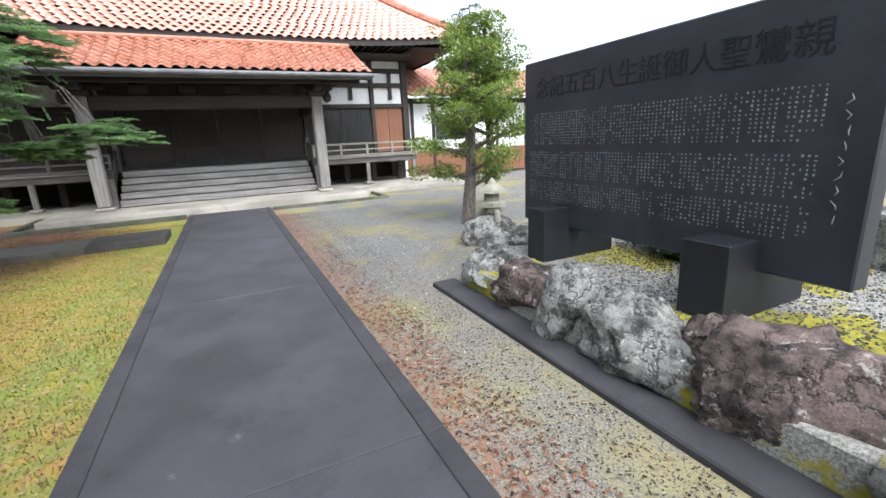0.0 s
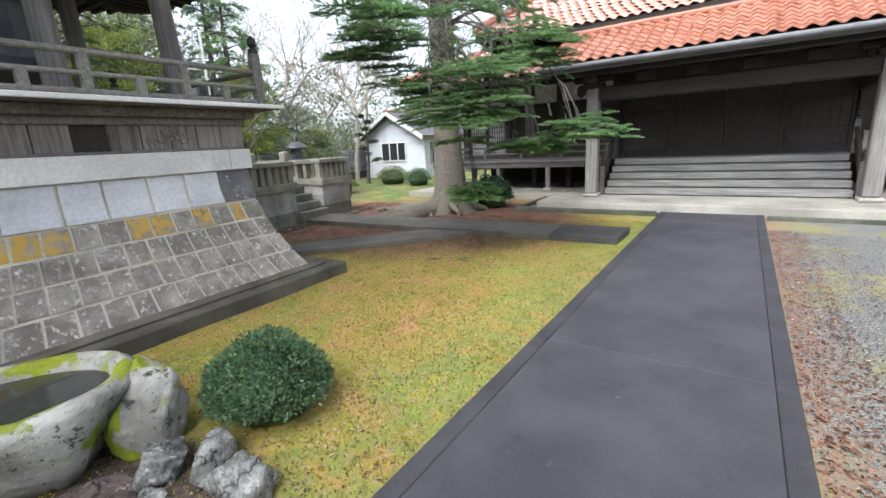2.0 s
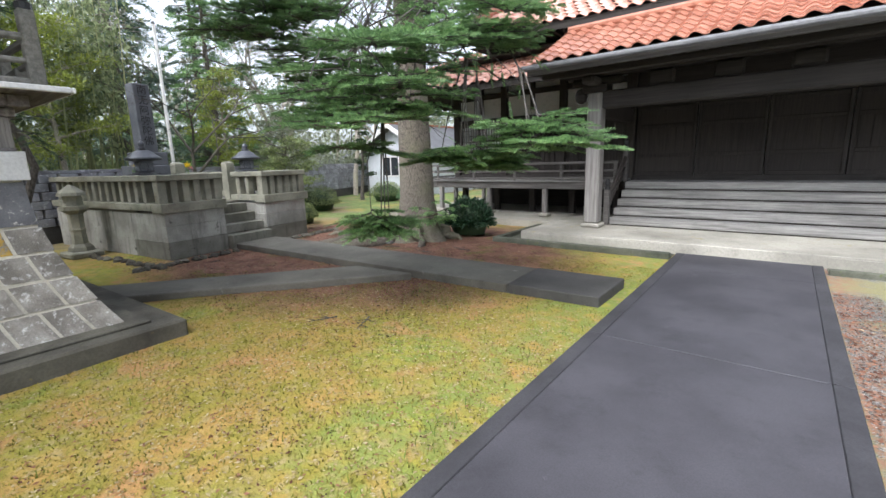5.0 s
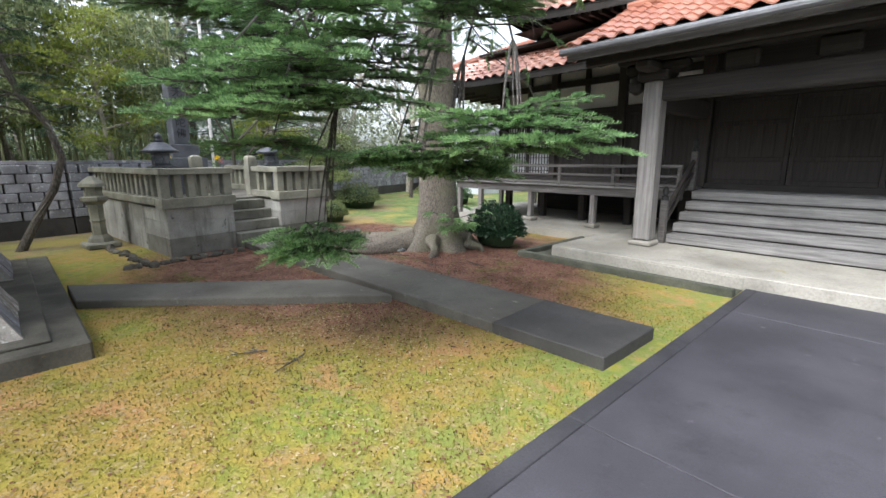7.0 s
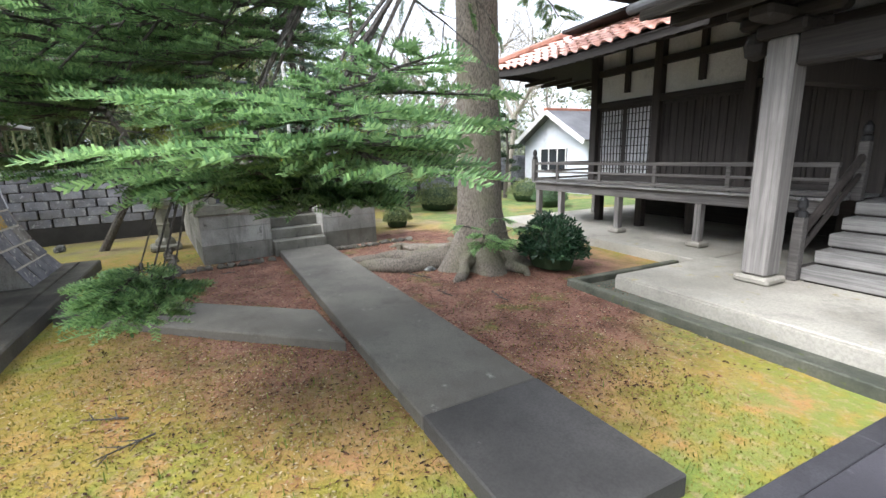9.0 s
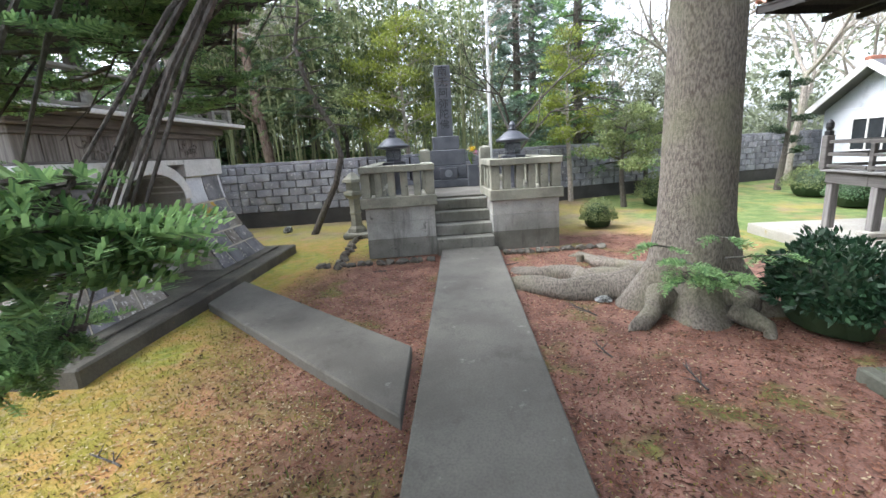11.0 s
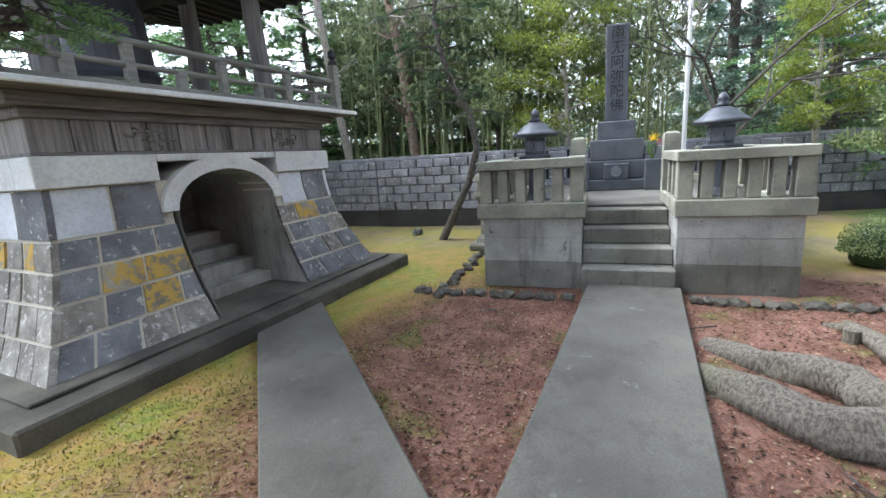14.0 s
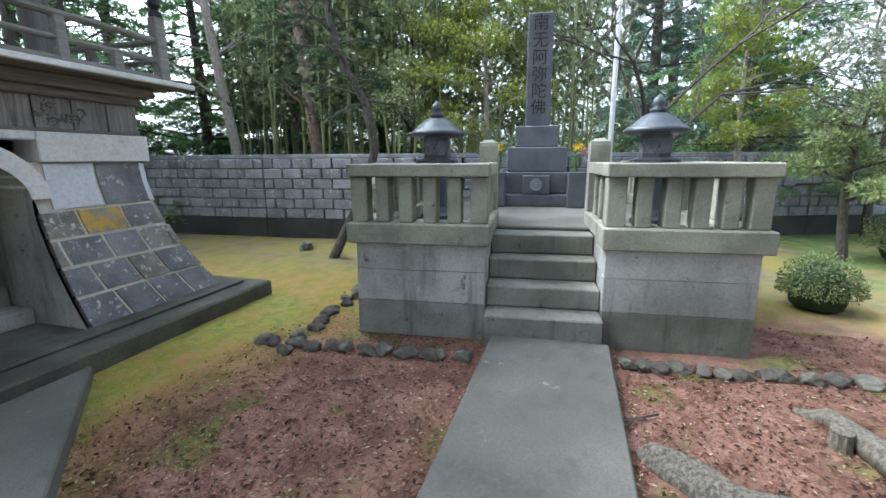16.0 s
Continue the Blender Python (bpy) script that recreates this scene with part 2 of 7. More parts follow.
def bark(name, dark, light, groove=9.0):
    n = Nodes(name)
    g = n.noise(1.0, 7, 0.7, n.stretch(groove * 2.6, groove * 2.6, groove * 1.0))
    b = n.noise(1.6, 4)
    c = n.mix(n.step(g, 0.35, 0.65), dark, light)
    c = n.mix(n.math('MULTIPLY', n.step(b, 0.45, 0.7), 0.45), c, (light[0] * 0.75, light[1] * 0.85, light[2] * 0.6))
    return n.done(c, 0.95, g, 0.9, 0.03)


M["bark"] = bark("fissured_fir_bark", (0.085, 0.07, 0.055), (0.24, 0.21, 0.17), 20.0)
M["bark_dark"] = bark("dark_bark", (0.045, 0.038, 0.032), (0.13, 0.115, 0.1), 14)
M["bark_pale"] = bark("pale_bark", (0.22, 0.19, 0.16), (0.42, 0.38, 0.33), 12)
M["bark_red"] = bark("reddish_bark", (0.18, 0.11, 0.085), (0.4, 0.3, 0.25), 10)
M["twig"] = bark("grey_twig", (0.045, 0.04, 0.035), (0.13, 0.118, 0.105), 20)
M["fir"] = leaf("fir_needles", (0.09, 0.18, 0.08), (0.31, 0.48, 0.19))
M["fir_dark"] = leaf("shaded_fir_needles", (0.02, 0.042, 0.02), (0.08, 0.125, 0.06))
M["fir_blue"] = leaf("far_conifer_needles", (0.08, 0.135, 0.1), (0.22, 0.3, 0.22))
M["yellow_leaf"] = leaf("yellow_green_foliage", (0.17, 0.22, 0.04), (0.37, 0.42, 0.09))
M["olive_leaf"] = leaf("olive_foliage", (0.12, 0.165, 0.06), (0.33, 0.38, 0.17))
M["grey_leaf"] = leaf("dusty_foliage", (0.17, 0.2, 0.13), (0.36, 0.39, 0.26))
M["bush_leaf"] = leaf("clipped_box_leaves", (0.05, 0.11, 0.055), (0.17, 0.27, 0.13))
M["camellia"] = leaf("dark_glossy_leaves", (0.016, 0.045, 0.024), (0.045, 0.095, 0.045), 0.35)
M["bamboo"] = leaf("bamboo_culm", (0.34, 0.38, 0.18), (0.6, 0.6, 0.36), 0.45)
M["bamboo_leaf"] = leaf("bamboo_leaves", (0.1, 0.14, 0.06), (0.38, 0.43, 0.23))
M["grass"] = leaf("fresh_grass", (0.1, 0.17, 0.03), (0.22, 0.32, 0.06))
M["litter"] = leaf("fallen_leaves", (0.11, 0.045, 0.028), (0.4, 0.2, 0.13), 0.8)
M["litter_dark"] = leaf("damp_dark_leaves", (0.03, 0.018, 0.012), (0.11, 0.06, 0.035), 0.8)
M["moss_tuft"] = leaf("moss_shoots", (0.12, 0.12, 0.02), (0.42, 0.36, 0.09), 0.9)
M["litter_pale"] = leaf("pale_fallen_leaves", (0.3, 0.22, 0.12), (0.55, 0.46, 0.3), 0.8)
M["pebble"] = leaf("grey_pebbles", (0.09, 0.088, 0.082), (0.42, 0.41, 0.385), 0.85)
M["court_leaf"] = leaf("court_tree_leaves", (0.1, 0.16, 0.03), (0.3, 0.4, 0.1))
M["flower"] = leaf("yellow_flowers", (0.7, 0.45, 0.02), (0.85, 0.62, 0.05), 0.7)
M["flower_pink"] = leaf("pink_flowers", (0.5, 0.1, 0.2), (0.7, 0.3, 0.4), 0.7)


def moss_material():
    n = Nodes("cushion_moss")
    a, b = n.noise(4, 5), n.noise(60, 4)
    c = n.mix(n.step(a, 0.3, 0.7), (0.1, 0.11, 0.012), (0.3, 0.28, 0.03))
    c = n.mix(n.math('MULTIPLY', n.step(b, 0.4, 0.7), 0.4), c, (0.07, 0.07, 0.012))
    return n.done(c, 0.95, b, 0.8, 0.02)


M["moss"] = moss_material()


def mossy_rock():
    n = Nodes("moss_topped_boulder")
    a, b = n.noise(3.5, 6), n.noise(28, 5)
    up = n.t.nodes.new("ShaderNodeSeparateXYZ")
    n.t.links.new(n.t.nodes.new("ShaderNodeNewGeometry").outputs["Normal"], up.inputs[0])
    c = n.mix(n.step(a, 0.3, 0.7), (0.17, 0.16, 0.14), (0.42, 0.41, 0.37))
    c = n.mix(n.step(n.noise(13, 7, 0.7), 0.56, 0.64), c, (0.06, 0.055, 0.045))
    patch = n.step(n.math('ADD', n.math('MULTIPLY', up.outputs[2], 0.12), n.noise(2.6, 4)), 0.58, 0.64)
    c = n.mix(patch, c, n.mix(n.noise(30, 4), (0.1, 0.13, 0.008), (0.27, 0.3, 0.02)))
    return n.done(c, 0.93, n.math('ADD', n.math('MULTIPLY', a, 0.6), n.math('MULTIPLY', b, 0.4)), 0.8, 0.04)


M["mossy_rock"] = mossy_rock()


def ground_material():
    """Moss lawn, fir-needle litter under the trees, gravel court, rough grass in the garden."""
    n = Nodes("garden_ground")
    x, y = n.axis(0), n.axis(1)
    wob = n.math('MULTIPLY', n.math('SUBTRACT', n.noise(1.1, 5), 0.5), 1.6)
    big, mid, fine = n.noise(0.55, 4), n.noise(3.2, 5), n.noise(70, 4, 0.7)
    pat = n.noise(14, 5, 0.65)
    moss = n.mix(n.step(mid, 0.35, 0.68), (0.24, 0.21, 0.028), (0.37, 0.225, 0.062))
    moss = n.mix(n.step(big, 0.47, 0.6), moss, n.mix(n.step(n.noise(8, 5), 0.4, 0.6), (0.17, 0.215, 0.035), (0.29, 0.27, 0.04)))
    moss = n.mix(n.math('MULTIPLY', n.step(n.noise(1.7, 5), 0.56, 0.68), 0.8), moss, (0.4, 0.2, 0.085))
    strip = n.math('MULTIPLY', n.step(n.math('ADD', x, n.math('MULTIPLY', wob, 0.7)), -2.1, -1.3), n.step(n.noise(5, 5), 0.36, 0.58))
    moss = n.mix(n.math('MULTIPLY', strip, 0.75), moss, (0.17, 0.225, 0.05))
    moss = n.mix(n.math('MULTIPLY', n.step(pat, 0.5, 0.66), 0.75), moss, (0.33, 0.25, 0.12))
    moss = n.mix(n.math('MULTIPLY', n.step(n.noise(26, 3), 0.55, 0.7), 0.3), moss, (0.12, 0.1, 0.03))
    need = n.mix(n.step(mid, 0.35, 0.65), (0.15, 0.07, 0.05), (0.29, 0.15, 0.11))
    need = n.mix(n.math('MULTIPLY', n.step(n.noise(38, 6, 0.8), 0.5, 0.62), 0.75), need, (0.06, 0.034, 0.027))
    need = n.mix(n.math('MULTIPLY', n.step(n.noise(55, 6, 0.8), 0.55, 0.66), 0.8), need, (0.34, 0.23, 0.17))
    need = n.mix(n.step(n.noise(1.9, 6), 0.54, 0.68), need, n.mix(n.step(pat, 0.35, 0.65), (0.085, 0.09, 0.025), (0.18, 0.165, 0.045)))
    ny = n.math('ADD', y, n.math('MULTIPLY', wob, 0.8))
    dist = n.math('SQRT', n.math('ADD', n.math('POWER', n.math('ADD', x, 6.3), 2.0), n.math('POWER', n.math('MULTIPLY', n.math('ADD', y, -13.3), 1.15), 2.0)))
    under = n.step(n.math('ADD', dist, wob), 4.9, 3.3)
    base = n.mix(under, moss, need)
    bare = n.math('SQRT', n.math('ADD', n.math('POWER', n.math('ADD', x, 2.1), 2.0), n.math('POWER', n.math('ADD', y, -5.0), 2.0)))
    base = n.mix(n.step(n.math('ADD', bare, n.math('MULTIPLY', wob, 0.5)), 1.15, 0.75), base, n.mix(n.step(pat, 0.4, 0.65), (0.045, 0.035, 0.028), (0.13, 0.095, 0.07)))
    earth = n.mix(n.step(mid, 0.3, 0.7), (0.13, 0.1, 0.07), (0.22, 0.17, 0.12))
    west = n.step(n.math('ADD', x, wob), -9.4, -11.0)
    base = n.mix(n.math('MULTIPLY', west, 0.8), base, n.mix(n.step(n.noise(0.9, 4), 0.4, 0.6), (0.22, 0.19, 0.05), earth))
    green = n.math('MULTIPLY', n.step(n.math('ADD', x, wob), -7.2, -8.2), n.step(n.math('ADD', y, wob), 15.2, 16.2))
    green = n.math('MULTIPLY', green, n.step(n.noise(0.7, 4), 0.4, 0.52))
    base = n.mix(green, base, n.mix(n.step(mid, 0.3, 0.7), (0.07, 0.12, 0.03), (0.16, 0.2, 0.06)))
    grav = n.mix(n.step(fine, 0.4, 0.62), (0.06, 0.06, 0.058), (0.27, 0.265, 0.25))
    grav = n.mix(n.math('MULTIPLY', n.step(n.math('ADD', n.noise(0.8, 5), n.math('MULTIPLY', pat, 0.25)), 0.6, 0.74), 0.75), grav, (0.24, 0.215, 0.08))
    near = n.step(n.math('ADD', y, wob), 9.5, 5.5)
    grav = n.mix(n.math('MULTIPLY', near, 0.35), grav, (0.27, 0.235, 0.16))
    edge = n.step(n.math('ADD', x, n.math('MULTIPLY', wob, 0.25)), 1.35, 1.0)
    grav = n.mix(n.math('MULTIPLY', edge, n.step(pat, 0.38, 0.6)), grav, (0.24, 0.13, 0.085))
    court = n.step(x, 0.9, 0.96)
    c = n.mix(court, base, grav)
    far = n.step(y, 40, 60)
    c = n.mix(n.math('MULTIPLY', n.step(n.noise(75, 5, 0.75), 0.48, 0.66), 0.35), c, (0.06, 0.048, 0.026))
    h = n.math('ADD', n.math('MULTIPLY', fine, 0.5), n.math('MULTIPLY', pat, 0.5))
    return n.done(n.mix(far, c, (0.13, 0.15, 0.07)), 0.95, h, 0.7, 0.02)


M["ground"] = ground_material()


# ---- building helpers ----
def part(name, bm, material, parent=None, label="", smooth=False):
    """Links a bmesh as one mesh object under a thing or a part."""
    me = bpy.data.meshes.new(name)
    bm.to_mesh(me)
    bm.free()
    return link(name, me, material, parent, label, smooth)


def link(name, me, material, parent=None, label="", smooth=False):
    if material is not None and not me.materials:
        me.materials.append(material)
    if smooth:
        me.polygons.foreach_set("use_smooth", [True] * len(me.polygons))
    ob = new(name, me)
    if parent is not None:
        ob.parent = parent
    if label:
        ob["label"] = label
    return ob


def thing(name, m, label, category, group="", kind=""):
    e = new(name)
    e.empty_display_size = 0.2
    e.matrix_world = m
    return tagged(e, label, category, group, kind)


def box(x0, y0, z0, x1, y1, z1, bevel=0.008, bm=None, m=None):
    bm = bm or bmesh.new()
    t = bmesh.new()
    bmesh.ops.create_cube(t, size=1, matrix=Matrix.Translation(((x0 + x1) / 2, (y0 + y1) / 2, (z0 + z1) / 2)) @ Matrix.Diagonal((abs(x1 - x0), abs(y1 - y0), abs(z1 - z0), 1)))
    if bevel:
        bmesh.ops.bevel(t, geom=t.edges[:], offset=min(bevel, 0.3 * min(abs(x1 - x0), abs(y1 - y0), abs(z1 - z0))), segments=1, affect='EDGES')
    if m is not None:
        t.transform(m)
    return merge(bm, t)


def merge(bm, t):
    me = bpy.data.meshes.new("tmp")
    t.to_mesh(me)
    t.free()
    bm.from_mesh(me)
    bpy.data.meshes.remove(me)
    return bm


def lathe(profile, seg=16, bm=None, at=(0, 0, 0)):
    """Turned shape from (radius, z) pairs."""
    bm = bm or bmesh.new()
    rings = []
    for r, z in profile:
        rings.append([bm.verts.new((at[0] + r * math.cos(2 * math.pi * i / seg), at[1] + r * math.sin(2 * math.pi * i / seg), at[2] + z)) for i in range(seg)])
    for a, b in zip(rings, rings[1:]):
        for i in range(seg):
            bm.faces.new((a[i], a[(i + 1) % seg], b[(i + 1) % seg], b[i]))
    bm.faces.new(rings[0][::-1])
    bm.faces.new(rings[-1])
    return bm


def tube(points, radii, seg=8, bm=None):
    """A tapered tube along points."""
    bm = bm or bmesh.new()
    pts = [Vector(p) for p in points]
    rings = []
    for i, p in enumerate(pts):
        d = (pts[min(i + 1, len(pts) - 1)] - pts[max(i - 1, 0)]).normalized()
        a = d.cross(Vector((0.31, 0.17, 0.93)) if abs(d.z) < 0.9 else Vector((1, 0, 0))).normalized()
        b = d.cross(a)
        rings.append([bm.verts.new(p + (a * math.cos(2 * math.pi * k / seg) + b * math.sin(2 * math.pi * k / seg)) * radii[i]) for k in range(seg)])
    for a, b in zip(rings, rings[1:]):
        for i in range(seg):
            bm.faces.new((a[i], a[(i + 1) % seg], b[(i + 1) % seg], b[i]))
    bm.faces.new(rings[0][::-1])
    bm.faces.new(rings[-1])
    return bm


def prism(points, z0, z1, bevel=0.008):
    """An upright prism over a polygon in plan."""
    bm = bmesh.new()
    f = bm.faces.new([bm.verts.new((x, y, z0)) for x, y in points])
    up = bmesh.ops.extrude_face_region(bm, geom=[f])
    bmesh.ops.translate(bm, verts=[v for v in up["geom"] if isinstance(v, bmesh.types.BMVert)], vec=(0, 0, z1 - z0))
    bmesh.ops.recalc_face_normals(bm, faces=bm.faces[:])
    if bevel:
        bmesh.ops.bevel(bm, geom=bm.edges[:], offset=bevel, segments=1, affect='EDGES')
    return bm


def scatter_mesh(name, verts, faces, mats):
    """One mesh of many placed copies of a small shape (arrays; mats is N x 4 x 4)."""
    v = np.asarray(verts, float)
    mats = np.asarray(mats, float)
    out = np.einsum('nij,vj->nvi', mats[:, :3, :3], v) + mats[:, None, :3, 3]
    k, n = len(v), len(mats)
    size = len(faces[0])
    f = (np.asarray(faces)[None] + (np.arange(n) * k)[:, None, None]).reshape(-1, size)
    me = bpy.data.meshes.new(name)
    me.vertices.add(n * k)
    me.vertices.foreach_set("co", out.reshape(-1))
    me.loops.add(f.size)
    me.loops.foreach_set("vertex_index", f.reshape(-1).astype(np.int32))
    me.polygons.add(len(f))
    me.polygons.foreach_set("loop_start", (np.arange(len(f)) * size).astype(np.int32))
    me.polygons.foreach_set("loop_total", np.full(len(f), size, np.int32))
    me.update()
    return me


def placed(pos, direction, normal, scale):
    """N matrices whose x axis is direction and z axis near normal."""
    d = direction / np.linalg.norm(direction, axis=1, keepdims=True)
    b = np.cross(normal, d)
    b /= np.linalg.norm(b, axis=1, keepdims=True) + 1e-9
    n = np.cross(d, b)
    m = np.zeros((len(pos), 4, 4))
    s = np.asarray(scale).reshape(-1, 1)
    m[:, :3, 0], m[:, :3, 1], m[:, :3, 2], m[:, :3, 3] = d * s, b * s, n * s, pos
    m[:, 3, 3] = 1
    return m


LEAF = [(0, 0, 0), (0.5, 0.22, 0.06), (1, 0, 0), (0.5, -0.22, 0.06)]
NEEDLE = [(0, -0.035, 0), (0, 0.035, 0), (1, 0.02, -0.05), (1, -0.02, -0.05)]
QUAD = [(0, 1, 2, 3)]


def rock(name, m, size, seed, material, label, category="rock", group="", parent=None, blocky=0.0):
    """A boulder: a faceted, dented ball, or a rough quarried block."""
    bm = bmesh.new()
    bmesh.ops.create_icosphere(bm, subdivisions=4, radius=1)
    off = Vector((seed * 7.3, seed * 3.1, seed * 5.7))
    rng = random.Random(seed * 13.7)
    cuts = []
    for _ in range(13):
        n = Vector((rng.gauss(0, 1), rng.gauss(0, 1), rng.gauss(0, 1))).normalized()
        cuts.append((n, rng.uniform(0.62, 0.9)))
    for v in bm.verts:
        p = v.co * 1.12
        if blocky:
            p = p / max(abs(p.x), abs(p.y), abs(p.z)) ** blocky
        for n, d in cuts:
            over = p.dot(n) - d
            if over > 0:
                p -= n * over * 0.93
        if blocky:
            ridge = abs(noise.noise(p * 3.1 + off))
            p *= 1 - 0.12 * max(0.0, 0.22 - ridge) / 0.22 + 0.03 * noise.noise(p * 22 + off)
        p *= 1 + 0.1 * noise.noise(p * 2.3 + off) + 0.11 * noise.noise(p * 4.5 + off) + 0.045 * noise.noise(p * 12 + off)
        v.co = Vector((p.x * size[0], p.y * size[1], p.z * size[2])) * 1.12
    me = bpy.data.meshes.new(name)
    bm.to_mesh(me)
    bm.free()
    ob = link(name, me, material, parent, "", True)
    ob.matrix_world = m
    if parent is None:
        tagged(ob, label, category, group)
    return ob


# ---- ground and paths ----
W = pose(-8.44, 12.15, 0, 0, 0, 2.84)   # frame of the stone path and the bell tower
G = pose(-8.45, 12.09, 0, 0, 0, 8.3)     # frame of the grave platform


def build_ground():
    xs = sorted({*np.linspace(-14, 8, 89).round(3), -400, -150, -60, -30, -20, 12, 20, 40, 100, 400})
    ys = sorted({*np.linspace(-2, 20, 89).round(3), -400, -120, -40, -12, -6, 26, 40, 100, 400})
    bm = bmesh.new()
    grid = [[bm.verts.new((x, y, 0.018 * noise.noise(Vector((x * 0.7, y * 0.7, 0))) + 0.008 * noise.noise(Vector((x * 3, y * 3, 1))) if -14 < x < 0.8 and -2 < y < 20 else 0)) for x in xs] for y in ys]
    for a, b in zip(grid, grid[1:]):
        for i in range(len(xs) - 1):
            bm.faces.new((a[i], a[i + 1], b[i + 1], b[i]))
    tagged(part("ground", bm, M["ground"], smooth=True), "mossy lawn, needle litter and grey gravel court", "ground", kind="structure")


build_ground()


def build_black_path():
    e = thing("road", pose(0, 0, 0), "dark grey concrete garden path with a narrow border strip", "path", kind="structure")
    y = -4.0
    while y < 15.2:
        y1 = min(y + 3.05, 15.4)
        part("panel", box(-0.80, y, -0.05, 0.80, y1 - 0.006, 0.032, 0.004), M["asphalt"], e)
        for s in (-1, 1):
            part("border", box(s * 0.803, y, -0.05, s * 0.93, y1 - 0.006, 0.034, 0.006), M["kerb"], e)
        y = y1


build_black_path()


def build_stone_path():
    e = thing("pavement", W, "raised grey concrete slab path leading to the grave", "path", kind="structure")
    part("slab", box(-0.02, -0.475, -0.05, 6.2, 0.475, 0.115, 0.01), M["slab"], e)
    part("slab", prism([(6.208, -0.475), (7.33, -0.475), (7.38, 0.475), (6.208, 0.475)], -0.05, 0.122, 0.01), M["slab_dark"], e, "darker end slab")
    part("slab", prism([(2.29, -3.25), (1.35, -3.25), (3.7, -0.6), (4.75, -0.56)], -0.05, 0.098, 0.012), M["slab"], e, "diagonal branch slab")


build_stone_path()


# ---- temple hall ----
def roof_sheet(rows, cols, fn):
    bm = bmesh.new()
    g = [[bm.verts.new(fn(i / (cols - 1), j / (rows - 1))) for i in range(cols)] for j in range(rows)]
    for a, b in zip(g, g[1:]):
        for i in range(cols - 1):
            bm.faces.new((a[i], a[i + 1], b[i + 1], b[i]))
    return bm


def pantile(w=0.27, l=0.29, t=0.022):
    """One S-shaped roof tile: x across, y up the slope."""
    prof = []
    for i in range(9):
        u = i / 8
        prof.append((u * w * 1.06 - w / 2, 0.034 * math.sin(2 * math.pi * (u - 0.05))))
    bm = bmesh.new()
    lay = []
    for y, dz in ((0, 0.028), (l, 0.0)):
        lay.append([bm.verts.new((x, y, z + dz)) for x, z in prof])
        lay.append([bm.verts.new((x, y, z + dz - t)) for x, z in prof])
    for i in range(8):
        bm.faces.new((lay[0][i], lay[0][i + 1], lay[2][i + 1], lay[2][i]))
        bm.faces.new((lay[1][i], lay[0][i], lay[0][i + 1], lay[1][i + 1])[::-1])
    bmesh.ops.recalc_face_normals(bm, faces=bm.faces[:])
    return bm


def tile_frame(p, across, up):
    a, u = Vector(across).normalized(), Vector(up).normalized()
    n = a.cross(u).normalized()
    m = Matrix((a, u, n)).transposed().to_4x4()
    m.translation = p
    return m


def lattice(e, x0, x1, y, z0, z1, nx, nz, label, backing, name="door", wood="dark_wood_z"):
    """A sliding door or window of muntins over paper or boards."""
    d = part(name, box(x0, y, z0, x1, y + 0.02, z1, 0), M[backing], e, label)
    fr = bmesh.new()
    for a, b in ((x0, x0 + 0.05), (x1 - 0.05, x1)):
        box(a, y - 0.03, z0, b, y - 0.002, z1, 0.004, fr)
    for a, b in ((z0, z0 + 0.07), (z1 - 0.06, z1)):
        box(x0 + 0.05, y - 0.028, a, x1 - 0.05, y - 0.002, b, 0.004, fr)
    part("frame", fr, M[wood], d)
    mu = bmesh.new()
    for i in range(1, nx):
        x = x0 + (x1 - x0) * i / nx
        box(x - 0.009, y - 0.02, z0 + 0.07, x + 0.009, y - 0.003, z1 - 0.06, 0, mu)
    for i in range(1, nz):
        z = z0 + (z1 - z0) * i / nz
        box(x0 + 0.05, y - 0.022, z - 0.008, x1 - 0.05, y - 0.004, z + 0.008, 0, mu)
    if nx > 1 or nz > 1:
        part("muntins", mu, M[wood], d)
    return d


def board_door(e, x0, x1, y, z0, z1):
    d = part("door", box(x0, y, z0, x1, y + 0.04, z1, 0.004), M["dark_wood_z"], e, "dark closed board door")
    fr = bmesh.new()
    for a, b in ((x0, x0 + 0.07), (x1 - 0.07, x1)):
        box(a, y - 0.035, z0, b, y - 0.002, z1, 0.006, fr)
    for z in (z0, z0 + 0.42, z1 - 0.5, z1 - 0.09):
        box(x0 + 0.07, y - 0.03, z, x1 - 0.07, y - 0.002, z + 0.08, 0.006, fr)
    part("frame", fr, M["dark_wood_z"], d)
    k = 6
    for i in range(k):
        a = x0 + 0.08 + (x1 - x0 - 0.16) * i / k
        part("slat", box(a + 0.02, y - 0.018, z0 + 0.51, a + 0.035, y - 0.002, z1 - 0.51, 0.002), M["dark_wood_z"], d)
    return d


def railing(e, x0, x1, y, z0, h, step, wood, post="wood", ends=True):
    for z, r in ((z0 + h, 0.032), (z0 + h * 0.55, 0.024), (z0 + 0.05, 0.03)):
        part("rail", box(x0, y - r, z - r, x1, y + r, z + r, 0.01), M[wood], e)
    n = max(1, round((x1 - x0) / step))
    for i in range(n + 1):
        x = x0 + (x1 - x0) * i / n
        part("baluster", box(x - 0.035, y - 0.03, z0, x + 0.035, y + 0.03, z0 + h - 0.033, 0.006), M[post], e)


